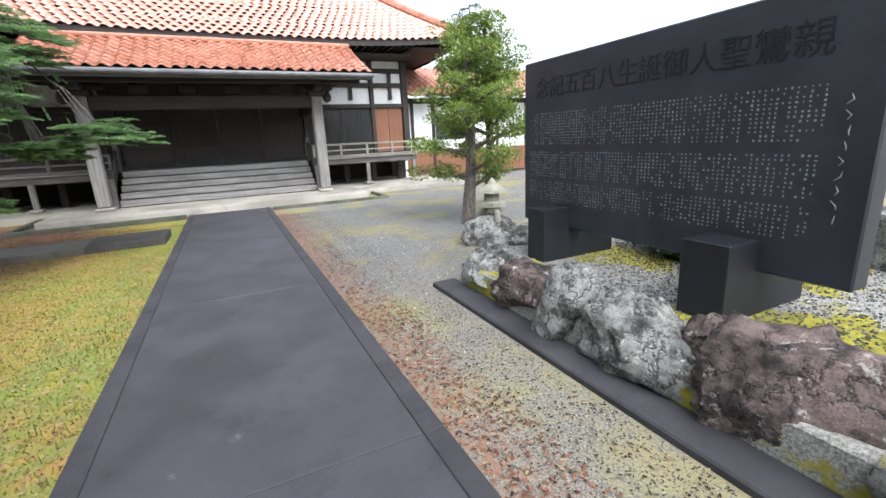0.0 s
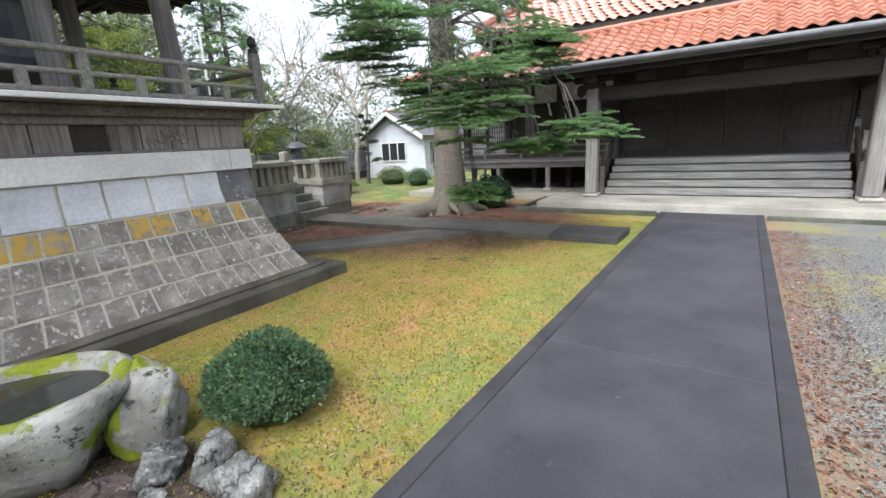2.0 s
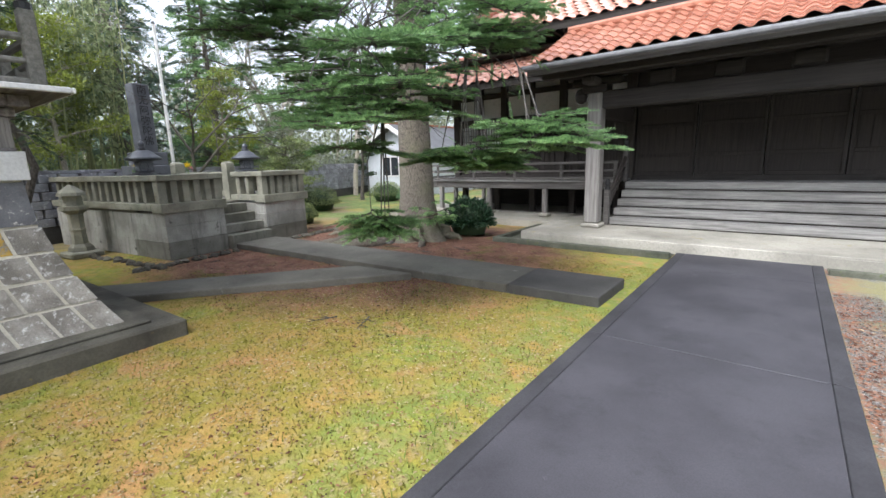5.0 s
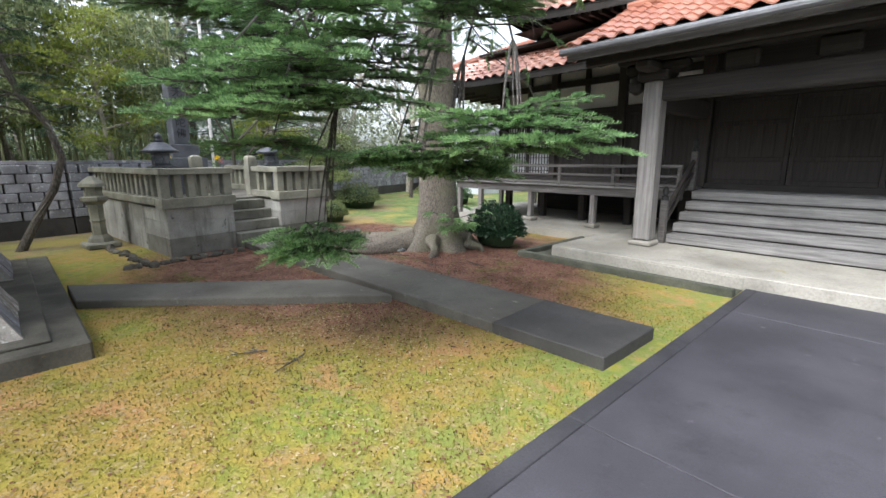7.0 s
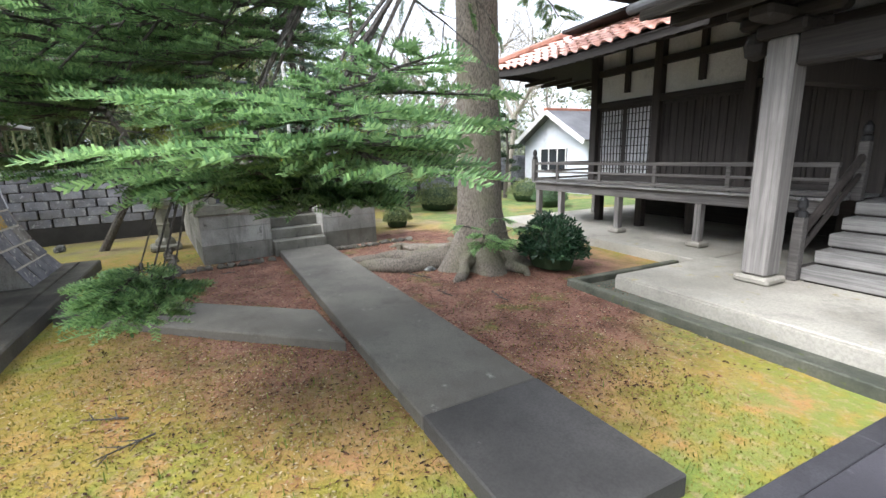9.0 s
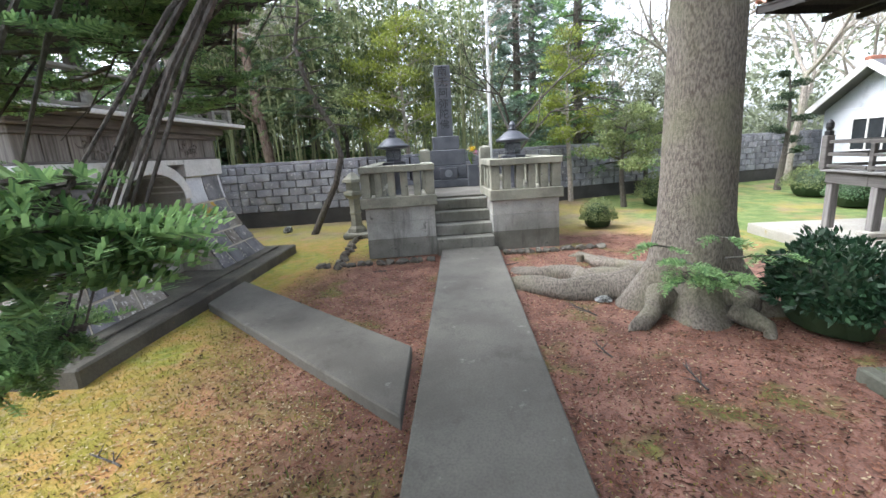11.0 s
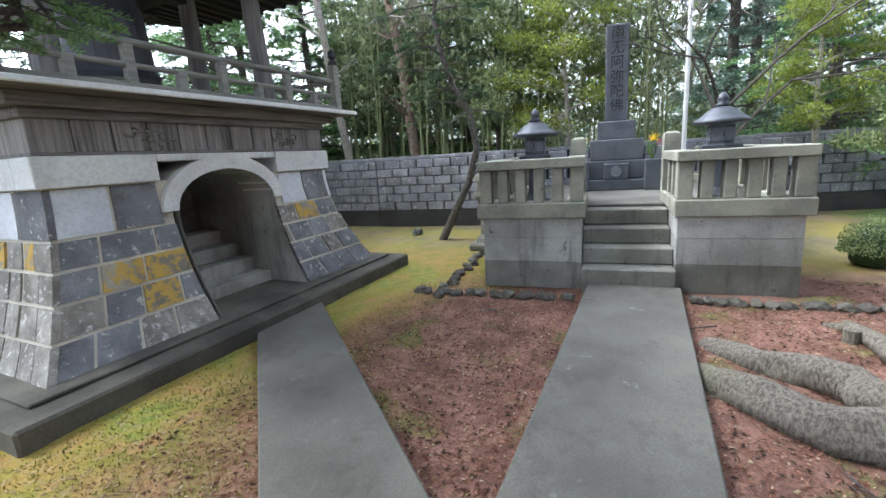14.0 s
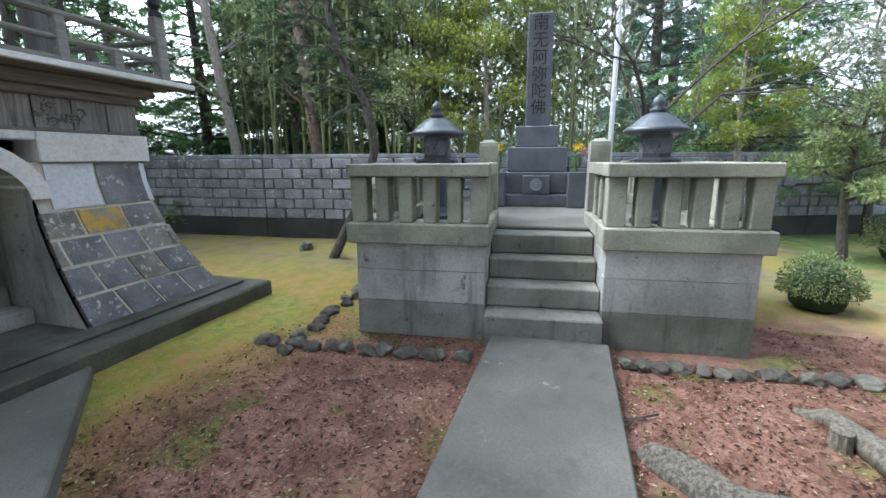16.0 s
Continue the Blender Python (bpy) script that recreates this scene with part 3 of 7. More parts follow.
def build_hall():
    h = thing("temple_hall", pose(0, 16.6, 0), "old timber temple hall with orange tiled roof and closed doors", "temple")
    T = Matrix.Translation((0, -16.6, 0))

    def P(name, bm, mat, label="", parent=h):
        bm.transform(T)
        return part(name, bm, M[mat], parent, label)

    def B(name, mat, *b, label="", bevel=0.008):
        return P(name, box(*b, bevel), mat, label)
    # porch pillars on stone shoes
    for x in (-2.78, 2.63):
        c = box(x - 0.145, 16.44, 0.28, x + 0.145, 16.73, 2.9, 0.03)
        P("pillar", c, "post", "grey weathered square porch pillar")
        P("pillar_base", box(x - 0.2, 16.39, 0.19, x + 0.2, 16.78, 0.28, 0.03), "hall_concrete")
        # bracket blocks
        P("bracket", box(x - 0.24, 16.38, 2.9, x + 0.24, 16.8, 3.05, 0.03), "dark_wood")
        P("bracket", box(x - 0.5, 16.48, 3.05, x + 0.5, 16.7, 3.2, 0.04), "dark_wood")
        P("bracket", box(x - 0.12, 16.0, 3.02, x + 0.12, 17.2, 3.18, 0.04), "dark_wood")
        # carved beam nose
        P("beam_nose", lathe([(0.03, 0), (0.11, 0.05), (0.13, 0.16), (0.09, 0.27), (0.03, 0.3)], 10, None, (x + (0.32 if x > 0 else -0.32), 16.58, 2.72)), "dark_wood")
    B("beam", "dark_wood", -2.64, 16.47, 2.58, 2.49, 16.7, 2.92, bevel=0.03)
    B("beam", "dark_wood", -3.4, 16.42, 3.2, 3.3, 16.72, 3.4, bevel=0.03)
    B("beam", "dark_wood", -3.6, 15.75, 3.14, 3.72, 15.9, 3.26)
    for x in (-1.6, -0.55, 0.5, 1.55):
        P("strut", prism([(x - 0.22, 16.5), (x + 0.22, 16.5), (x + 0.22, 16.68), (x - 0.22, 16.68)], 2.93, 3.19, 0.04), "dark_wood")
    # side tie beams from pillar to hall
    for x in (-2.78, 2.63):
        B("tie_beam", "dark_wood_z", x - 0.1, 16.74, 2.45, x + 0.1, 19.0, 2.75)
    # wooden steps
    for i in range(5):
        z1 = 0.36 + 0.175 * i
        y0 = 16.98 + 0.26 * i
        P("step", box(-2.55, y0, z1 - 0.15, 2.45, 18.3, z1, 0.012), "step_wood", "silvered timber step")
        P("riser", box(-2.52, y0 + 0.035, z1 - 0.175, 2.42, y0 + 0.06, z1 - 0.15, 0), "dark_wood")
    # stair side rails with dark finials
    for x in (-2.62, 2.52):
        b = tube([(x, 17.0, 0.72), (x, 18.2, 1.62)], [0.045, 0.045], 8)
        P("stair_rail", b, "dark_wood_z")
        P("stair_rail", tube([(x, 17.0, 0.5), (x, 18.2, 1.4)], [0.03, 0.03], 8), "dark_wood_z")
        P("stair_stringer", prism([(x - 0.035, 16.95), (x + 0.035, 16.95), (x + 0.035, 18.3), (x - 0.035, 18.3)], 0.2, 0.34, 0.005), "dark_wood")
        for y, z0, z1 in ((16.98, 0.19, 0.95), (18.22, 1.06, 1.8)):
            nw = P("newel", box(x - 0.055, y - 0.055, z0, x + 0.055, y + 0.055, z1, 0.01), "wood")
            fin = lathe([(0.06, 0), (0.062, 0.06), (0.035, 0.08), (0.055, 0.12), (0.05, 0.19), (0.015, 0.24)], 12, None, (x, y, z1))
            fin.transform(T)
            part("finial", fin, M["iron"], nw, "black metal onion finial")
    # verandah: floor, edge beam, posts, rail
    for x0, x1 in ((-8.0, -2.68), (2.58, 6.2)):
        n = int((x1 - x0) / 0.21)
        w = (x1 - x0) / n
        for i in range(n):
            P("floorboard", box(x0 + i * w + 0.002, 17.8, 1.06, x0 + (i + 1) * w - 0.002, 19.0, 1.1, 0.004), "step_wood")
        B("edge_beam", "wood", x0, 17.86, 0.88, x1, 17.98, 1.056)
        B("rear_beam", "dark_wood", x0, 18.85, 0.8, x1, 19.0, 1.056)
        k = 3 if x0 < 0 else 2
        for i in range(k + 1):
            x = x0 + 0.12 + (x1 - x0 - 0.24) * i / k
            if x0 < 0 and i == k:
                continue
            B("verandah_post", "post", x - 0.06, 17.86, 0.26, x + 0.06, 17.98, 0.88)
            B("post_pad", "hall_concrete", x - 0.13, 17.79, 0.17, x + 0.13, 18.05, 0.26, bevel=0.02)
        for i in range(k + 2):
            x = x0 + 0.3 + (x1 - x0 - 0.6) * i / (k + 1)
            B("inner_post", "dark_wood_z", x - 0.08, 18.85, 0.1, x + 0.08, 19.0, 0.8)
        for z, r in ((1.52, 0.03), (1.33, 0.022), (1.15, 0.028)):
            P("rail", box(x0 if x0 < 0 else x0 + 0.0, 17.84 - r, z - r, x1, 17.84 + r, z + r, 0.008), "wood" if x0 < 0 else "rail")
        m = 4
        for i in range(m + 1):
            x = x0 + 0.05 + (x1 - x0 - 0.1) * i / m
            P("baluster", box(x - 0.035, 17.815, 1.1, x + 0.035, 17.865, 1.49, 0.006), "rail" if x0 > 0 else "wood")
    # side verandah and its rail on the west end
    B("side_floor", "step_wood", -8.85, 17.8, 1.06, -8.004, 26.0, 1.1)
    B("side_beam", "wood", -8.8, 17.86, 0.88, -8.004, 17.98, 1.056)
    for y in (17.95, 19.8, 21.6, 23.4):
        B("verandah_post", "post", -8.8, y - 0.06, 0.05, -8.68, y + 0.06, 1.056)
    for z in (1.52, 1.33, 1.15):
        P("rail", box(-8.83, 17.82, z - 0.025, -8.77, 25.9, z + 0.025, 0.006), "wood")
        P("rail", box(-8.76, 17.815, z - 0.025, -8.01, 17.865, z + 0.025, 0.006), "wood")
    c = P("newel", box(-8.86, 17.78, 1.1, -8.74, 17.9, 1.62, 0.01), "wood")
    fin = lathe([(0.06, 0), (0.062, 0.06), (0.035, 0.08), (0.055, 0.12), (0.05, 0.19), (0.015, 0.24)], 12, None, (-8.8, 17.84, 1.62))
    fin.transform(T)
    part("finial", fin, M["iron"], c, "black metal onion finial")
    # wall posts and rails of the front
    yw = 19.0
    for x, w in ((-8.0, 0.1), (-6.3, 0.09), (-4.5, 0.09), (-2.75, 0.12), (2.72, 0.12), (5.05, 0.07), (6.3, 0.11)):
        B("wall_post", "dark_wood_z", x - w, yw - 0.1, 1.1, x + w, yw + 0.1, 4.3)
    for x in (-7.1, -5.4, -3.6, 3.5, 4.3, 5.75):
        B("frieze_strut", "dark_wood_z", x - 0.06, yw - 0.06, 3.0, x + 0.06, yw + 0.02, 3.9)
    for x0, x1 in ((-8.0, -2.75), (2.72, 6.3)):
        for z in (2.72, 3.42, 3.9):
            B("lintel", "dark_wood", x0 + 0.1, yw - 0.075, z, x1 - 0.1, yw + 0.05, z + 0.14)
        B("sill", "dark_wood", x0 + 0.1, yw - 0.09, 1.1, x1 - 0.1, yw + 0.05, 1.2)
        B("wall", "plaster", x0, yw + 0.055, 2.8, x1, yw + 0.12, 4.5, label="white plaster panel between dark timbers", bevel=0)
    for x0, x1, b in ((-7.88, -7.15, "paper"), (-7.14, -6.4, "paper"), (-6.2, -5.35, "dark_wood_z"), (-5.34, -4.6, "dark_wood_z"), (-4.4, -3.65, "dark_wood_z"), (-3.64, -2.9, "dark_wood_z")):
        d = lattice(h, x0, x1, yw + 0.02, 1.2, 2.72, 8 if b == "paper" else 5, 9 if b == "paper" else 1, "lattice screen", b, "window" if b == "paper" else "door")
        d.location = (0, -16.6, 0)
    for x0, x1 in ((2.86, 3.9), (3.91, 4.96)):
        d = lattice(h, x0, x1, yw + 0.02, 1.2, 2.72, 9, 12, "dark glazed lattice window", "glass", "window")
        d.location = (0, -16.6, 0)
    for x0, x1 in ((5.14, 5.62), (5.63, 6.16)):
        B("door", "brown_door", x0, yw, 1.2, x1, yw + 0.03, 2.72, label="brown board door")
    # great doors
    for i in range(4):
        x0 = -2.6 + i * 1.295
        d = board_door(h, x0, x0 + 1.28, yw, 1.18, 2.78)
        d.location = (0, -16.6, 0)
    B("lintel", "dark_wood", -2.62, yw - 0.08, 2.78, 2.6, yw + 0.06, 3.0)
    B("sill", "dark_wood", -2.62, yw - 0.1, 1.06, 2.6, yw + 0.06, 1.18)
    B("transom_panel", "dark_wood", -2.62, yw - 0.02, 3.0, 2.6, yw + 0.05, 4.4)
    B("landing", "step_wood", -2.6, 18.3, 1.0, 2.5, 18.9, 1.065)
    # west wall and closed back
    B("wall", "plaster", -8.02, 19.1, 1.1, -7.92, 27.0, 4.5, label="white plaster side wall", bevel=0)
    for y in (20.9, 22.8, 24.7):
        B("wall_post", "dark_wood_z", -8.1, y - 0.08, 1.1, -7.9, y + 0.08, 4.3)
    B("wall", "plaster", -8.0, 27.0, 0.0, 6.3, 27.1, 4.5, bevel=0)
    B("wall", "plaster", 6.22, 19.1, 0.0, 6.32, 27.0, 4.5, label="white plaster side wall", bevel=0)
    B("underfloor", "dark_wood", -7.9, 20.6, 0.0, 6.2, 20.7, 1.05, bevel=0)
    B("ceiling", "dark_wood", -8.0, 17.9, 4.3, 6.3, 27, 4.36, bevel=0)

    # main roof: hipped sweep with curved eaves
    ex0, ex1, ey0, ey1 = -6.6, 7.9, 17.35, 28.6
    rx0, rx1, ry, rz = -2.6, 3.4, 23.0, 9.0

    def slope(u, v):
        lift = 0.32 * abs(2 * u - 1) ** 3.5 * (1 - v)
        x = (ex0 + (ex1 - ex0) * u) * (1 - v) + (rx0 + (rx1 - rx0) * u) * v
        y = ey0 + (ry - ey0) * v
        z = 4.62 + (rz - 4.62) * (0.78 * v + 0.22 * v * v) + lift
        return Vector((x, y, z))

    def side(sgn):
        def fn(u, v):
            lift = 0.32 * abs(2 * u - 1) ** 3.5 * (1 - v)
            x = (ex0 + (rx0 - ex0) * v) if sgn < 0 else (ex1 + (rx1 - ex1) * v)
            y = (ey0 + (ey1 - ey0) * u) * (1 - v) + ry * v
            return Vector((x, y, 4.62 + (rz - 4.62) * (0.78 * v + 0.22 * v * v) + lift))
        return fn
    P("roof", roof_sheet(12, 40, lambda u, v: slope(u, v) - Vector((0, 0, 0.06))), "dark_wood", "dark boarded roof underlay")
    for s in (-1, 1):
        P("roof", roof_sheet(12, 30, lambda u, v, s=s: side(s)(u, v) - Vector((0, 0, 0.06))), "dark_wood")
    P("roof", roof_sheet(6, 20, lambda u, v: Vector(((ex0 + (ex1 - ex0) * u) * (1 - v) + (rx0 + (rx1 - rx0) * u) * v, ey1 + (ry - ey1) * v, 4.62 + (rz - 4.62) * v))), "tile_pale")
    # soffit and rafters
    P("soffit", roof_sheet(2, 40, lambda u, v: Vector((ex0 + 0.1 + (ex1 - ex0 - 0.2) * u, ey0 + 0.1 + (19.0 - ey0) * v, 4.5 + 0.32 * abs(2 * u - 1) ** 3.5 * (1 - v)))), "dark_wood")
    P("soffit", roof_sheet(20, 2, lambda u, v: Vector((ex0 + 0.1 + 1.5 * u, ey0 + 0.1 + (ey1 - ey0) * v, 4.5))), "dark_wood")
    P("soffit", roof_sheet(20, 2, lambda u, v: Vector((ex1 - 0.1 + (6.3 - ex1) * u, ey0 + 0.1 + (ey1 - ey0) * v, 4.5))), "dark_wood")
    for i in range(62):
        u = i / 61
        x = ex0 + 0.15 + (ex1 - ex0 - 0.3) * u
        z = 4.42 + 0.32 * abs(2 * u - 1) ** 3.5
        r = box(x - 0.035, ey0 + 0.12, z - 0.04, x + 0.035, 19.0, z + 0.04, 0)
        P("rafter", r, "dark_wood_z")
    fas = roof_sheet(2, 40, lambda u, v: slope(u, 0) + Vector((0, 0.02, -0.04 - 0.16 * (1 - v))))
    P("fascia", fas, "dark_wood")
    for s in (-1, 1):
        P("fascia", roof_sheet(2, 30, lambda u, v, s=s: side(s)(u, 0) + Vector((-0.02 * s, 0, -0.04 - 0.16 * (1 - v)))), "dark_wood")
    # main roof tiles, joined
    tb = pantile(0.27, 0.29)
    tv = [tuple(v.co) for v in tb.verts]
    tb.verts.index_update()
    tf = [tuple(v.index for v in f.verts) for f in tb.faces]
    tb.free()
    mats = []
    for fn, cols in ((slope, 64), (side(-1), 40)):
        rows = 26
        for j in range(rows):
            v0, v1 = j / rows, (j + 1) / rows
            wid = (fn(1, v0) - fn(0, v0)).length
            n = max(2, int(wid / 0.27))
            for i in range(n):
                u = (i + 0.5) / n
                p, q = fn(u, v0), fn(u, v1)
                s = 1 if fn is slope else -1
                ac = (fn(min(1, u + 0.01), v0) - fn(max(0, u - 0.01), v0)) * s
                mm = tile_frame(p + Vector((0, 0, -0.01)), ac, (q - p))
                mm = Matrix.Translation((0, -16.6, 0)) @ mm @ Matrix.Diagonal((wid / n / 0.27, (q - p).length / 0.26, 1, 1))
                mats.append(np.array(mm))
    tm = scatter_mesh("roof_tiles", tv, tf, mats)
    t = link("roof_tiles", tm, M["tile_pale"], h, "orange glazed pantiles with sky sheen in their paler colour", True)
    t["kind"] = "stuff"
    # hip ridges
    for x0, x1 in ((ex0, rx0), (ex1, rx1)):
        pts = []
        for k in range(9):
            v = k / 8
            pts.append((x0 + (x1 - x0) * v, ey0 + (ry - ey0) * v, 4.72 + (rz - 4.62) * (0.78 * v + 0.22 * v * v) + 0.32 * (1 - v)))
        P("hip_ridge", tube(pts, [0.13] * 9, 8), "tile")
    P("ridge", box(rx0 - 0.4, ry - 0.2, rz, rx1 + 0.4, ry + 0.2, rz + 0.5, 0.05), "tile")


    # lower roof over the west bays
    wx0, wx1, wy0 = -9.3, -3.9, 16.85

    def wing(u, v):
        lift = 0.22 * (1 - u) ** 4 * (1 - v)
        return Vector((wx0 + (wx1 - wx0) * u + 1.9 * v * (1 - u), wy0 + 2.6 * v, 3.52 + 1.25 * v + lift))

    def wing_side(u, v):
        lift = 0.22 * (1 - u) ** 4 * (1 - v)
        return Vector((wx0 + 1.9 * v, wy0 + 2.6 * v * (1 - u) + 11.0 * u, 3.52 + 1.25 * v + lift))
    P("wing_roof", roof_sheet(5, 16, lambda u, v: wing(u, v) - Vector((0, 0, 0.06))), "dark_wood", "dark boarded wing roof")
    P("wing_roof", roof_sheet(5, 16, lambda u, v: wing_side(u, v) - Vector((0, 0, 0.06))), "dark_wood")
    P("wing_fascia", roof_sheet(2, 16, lambda u, v: wing(u, 0) + Vector((0, 0.02, -0.04 - 0.13 * (1 - v)))), "dark_wood")
    P("wing_fascia", roof_sheet(2, 16, lambda u, v: wing_side(u, 0) + Vector((0.02, 0, -0.04 - 0.13 * (1 - v)))), "dark_wood")
    for i in range(24):
        u = i / 23
        x = wx0 + 0.12 + (wx1 - wx0 - 0.2) * u
        r = box(x - 0.03, 0, -0.04, x + 0.03, 2.1, 0.04, 0)
        r.transform(Matrix.Translation((0, wy0 + 0.06, 3.38 + 0.22 * (1 - u) ** 4)) @ Matrix.Rotation(radians(14), 4, 'X'))
        P("rafter", r, "dark_wood_z")
    for i in range(20):
        y = wy0 + 1.0 + 0.5 * i
        r = box(wx0 + 0.06, y - 0.03, 3.36, wx0 + 1.2, y + 0.03, 3.44, 0)
        P("rafter", r, "dark_wood_z")
    pts = [tuple(wing(0, k / 5) + Vector((0, 0, 0.06))) for k in range(6)]
    P("hip_ridge", tube(pts, [0.1] * 6, 8), "tile")
    mats = []
    for fn, s in ((wing, 1), (wing_side, -1)):
        for j in range(10):
            v0, v1 = j / 10, (j + 1) / 10
            n = int((fn(1, v0) - fn(0, v0)).length / 0.27)
            for i in range(n):
                u = (i + 0.5) / n
                p, q = fn(u, v0), fn(u, v1)
                ac = (fn(min(1, u + 0.01), v0) - fn(max(0, u - 0.01), v0)) * s
                mats.append(np.array(T @ tile_frame(p, ac, q - p)))
    o = link("wing_tiles", scatter_mesh("wing_tiles", tv, tf, mats), M["tile_pale"], h, "orange glazed pantiles with sky sheen in their paler colour", True)
    o["kind"] = "stuff"

    # porch roof
    px0, px1, py0, py1 = -3.75, 3.95, 15.4, 17.45

    def porch(u, v):
        return Vector((px0 + (px1 - px0) * u, py0 + (py1 - py0) * v, 3.42 + 0.98 * (0.85 * v + 0.15 * v * v)))
    P("porch_roof", roof_sheet(4, 10, lambda u, v: porch(u, v) - Vector((0, 0, 0.06))), "dark_wood", "boarded porch roof")
    P("porch_fascia", box(px0, py0 + 0.03, 3.2, px1, py0 + 0.08, 3.385, 0.006), "wood")
    gut = tube([(px0 - 0.05, py0 - 0.07, 3.32), (px1 + 0.05, py0 - 0.07, 3.3)], [0.055, 0.055], 10)
    P("gutter", gut, "pvc", "grey eave gutter")
    for s, x in ((-1, px0), (1, px1)):
        P("barge_board", prism([(x - 0.03, 0), (x + 0.03, 0), (x + 0.03, 0.16), (x - 0.03, 0.16)], 0, 2.27, 0.004), "dark_wood").matrix_basis = pose(0, py0 - 16.6 + 0.03, 3.36, -64.5, 0, 0)
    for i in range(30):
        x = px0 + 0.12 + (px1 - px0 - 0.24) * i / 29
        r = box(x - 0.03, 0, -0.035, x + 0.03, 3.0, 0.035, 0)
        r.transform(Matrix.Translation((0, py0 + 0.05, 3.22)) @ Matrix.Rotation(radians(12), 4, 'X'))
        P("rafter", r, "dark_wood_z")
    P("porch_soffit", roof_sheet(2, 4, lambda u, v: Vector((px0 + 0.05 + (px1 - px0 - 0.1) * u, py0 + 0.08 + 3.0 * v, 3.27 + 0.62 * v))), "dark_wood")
    P("porch_top_board", box(px0 + 0.1, py1 - 0.05, 4.36, px1 - 0.1, py1 + 0.05, 4.52, 0.01), "dark_wood")
    P("porch_ridge", tube([(px0, py1 - 0.05, 4.42), (px1, py1 - 0.05, 4.42)], [0.07, 0.07], 8), "tile")
    b = pantile(0.27, 0.3)
    tm = bpy.data.meshes.new("tile")
    b.to_mesh(tm)
    b.free()
    rows = 8
    cols = int((px1 - px0) / 0.27)
    for j in range(rows):
        for i in range(cols):
            u, v0, v1 = (i + 0.5) / cols, j / rows, (j + 1) / rows
            p, q = porch(u, v0), porch(u, v1)
            o = link("tile", tm, M["tile"], h)
            o.matrix_basis = Matrix.Translation((0, -16.6, 0)) @ tile_frame(p + Vector((0, -0.03, -0.005)), (1, 0, 0), q - p) @ Matrix.Diagonal(((px1 - px0) / cols / 0.27, 1, 1, 1))
    return h


def build_hall_plinth():
    e = thing("pavement", pose(0, 0, 0), "pale concrete plinth under the hall with a mossy drain", "plinth", kind="structure")
    part("slab", box(-3.85, 15.41, -0.05, 3.6, 17.3, 0.19, 0.012), M["hall_concrete"], e)
    part("slab", box(-9.4, 17.1, -0.05, -3.86, 27.0, 0.16, 0.012), M["hall_concrete"], e)
    part("slab", box(-3.85, 17.304, -0.05, 7.4, 27.0, 0.16, 0.012), M["hall_concrete"], e)
    part("slab", box(3.61, 16.5, -0.05, 7.4, 17.3, 0.13, 0.012), M["hall_concrete"], e)
    part("slab", box(-3.84, 15.39, -0.05, -0.97, 15.408, 0.16, 0.004), M["hall_concrete"], e, "pale rendered plinth face")
    part("slab", box(0.97, 15.39, -0.05, 3.6, 15.408, 0.16, 0.004), M["hall_concrete"], e, "pale rendered plinth face")
    # drain channel kerbs
    part("kerb", box(-4.26, 14.95, -0.05, -0.96, 15.06, 0.1, 0.012), M["drain"], e)
    part("kerb", box(-4.26, 15.064, -0.05, -4.15, 17.05, 0.1, 0.012), M["drain"], e)
    part("kerb", box(0.97, 14.97, -0.05, 4.05, 15.06, 0.08, 0.012), M["drain"], e)
    part("kerb", box(3.95, 15.064, -0.05, 4.05, 16.4, 0.08, 0.012), M["drain"], e)
    part("channel", box(-4.145, 15.064, 0.004, -3.86, 17.05, 0.012, 0), M["drain"], e)
    part("channel", box(-3.86, 15.064, 0.004, -0.96, 15.385, 0.012, 0), M["drain"], e)
    part("channel", box(0.97, 15.064, 0.004, 3.945, 15.385, 0.012, 0), M["drain"], e)


build_hall_plinth()
build_hall()


def build_side_wing():
    w = thing("side_wing", pose(9.5, 21, 0), "white plastered side wing with an orange tiled roof", "building")
    T = Matrix.Translation((-9.5, -21, 0))

    def B(name, mat, *b, label=""):
        bm = box(*b, 0.008)
        bm.transform(T)
        return part(name, bm, M[mat], w, label)
    B("wall", "plaster", 6.5, 19.6, 1.1, 16, 19.8, 2.9, label="white plaster wall")
    B("dado", "brown_door", 6.5, 19.56, 0.1, 16, 19.75, 1.1)
    for x in (6.8, 7.7, 9.2, 10.7, 12.2):
        B("wall_post", "dark_wood_z", x - 0.06, 19.53, 0.1, x + 0.06, 19.81, 2.9)
    B("lintel", "dark_wood", 6.5, 19.5, 2.9, 16, 19.8, 3.1)
    B("window", "glass", 7.8, 19.58, 1.5, 9.1, 19.6, 2.5)
    bm = roof_sheet(3, 3, lambda u, v: Vector((6.4 + 10 * u, 18.7 + 3.5 * v, 3.1 + 1.5 * v)))
    bm.transform(T)
    part("roof", bm, M["dark_wood"], w)
    b = pantile()
    b.verts.index_update()
    tv, tf = [tuple(v.co) for v in b.verts], [tuple(v.index for v in f.verts) for f in b.faces]
    b.free()
    mats = []
    for j in range(13):
        for i in range(37):
            mats.append(np.array(T @ tile_frame(Vector((6.5 + i * 0.27, 18.68 + 0.265 * j, 3.13 + 0.1135 * j)), (1, 0, 0), (0, 3.5, 1.5))))
    o = link("roof_tiles", scatter_mesh("roof_tiles", tv, tf, mats), M["tile"], w, "orange glazed pantiles", True)
    o["kind"] = "stuff"


build_side_wing()


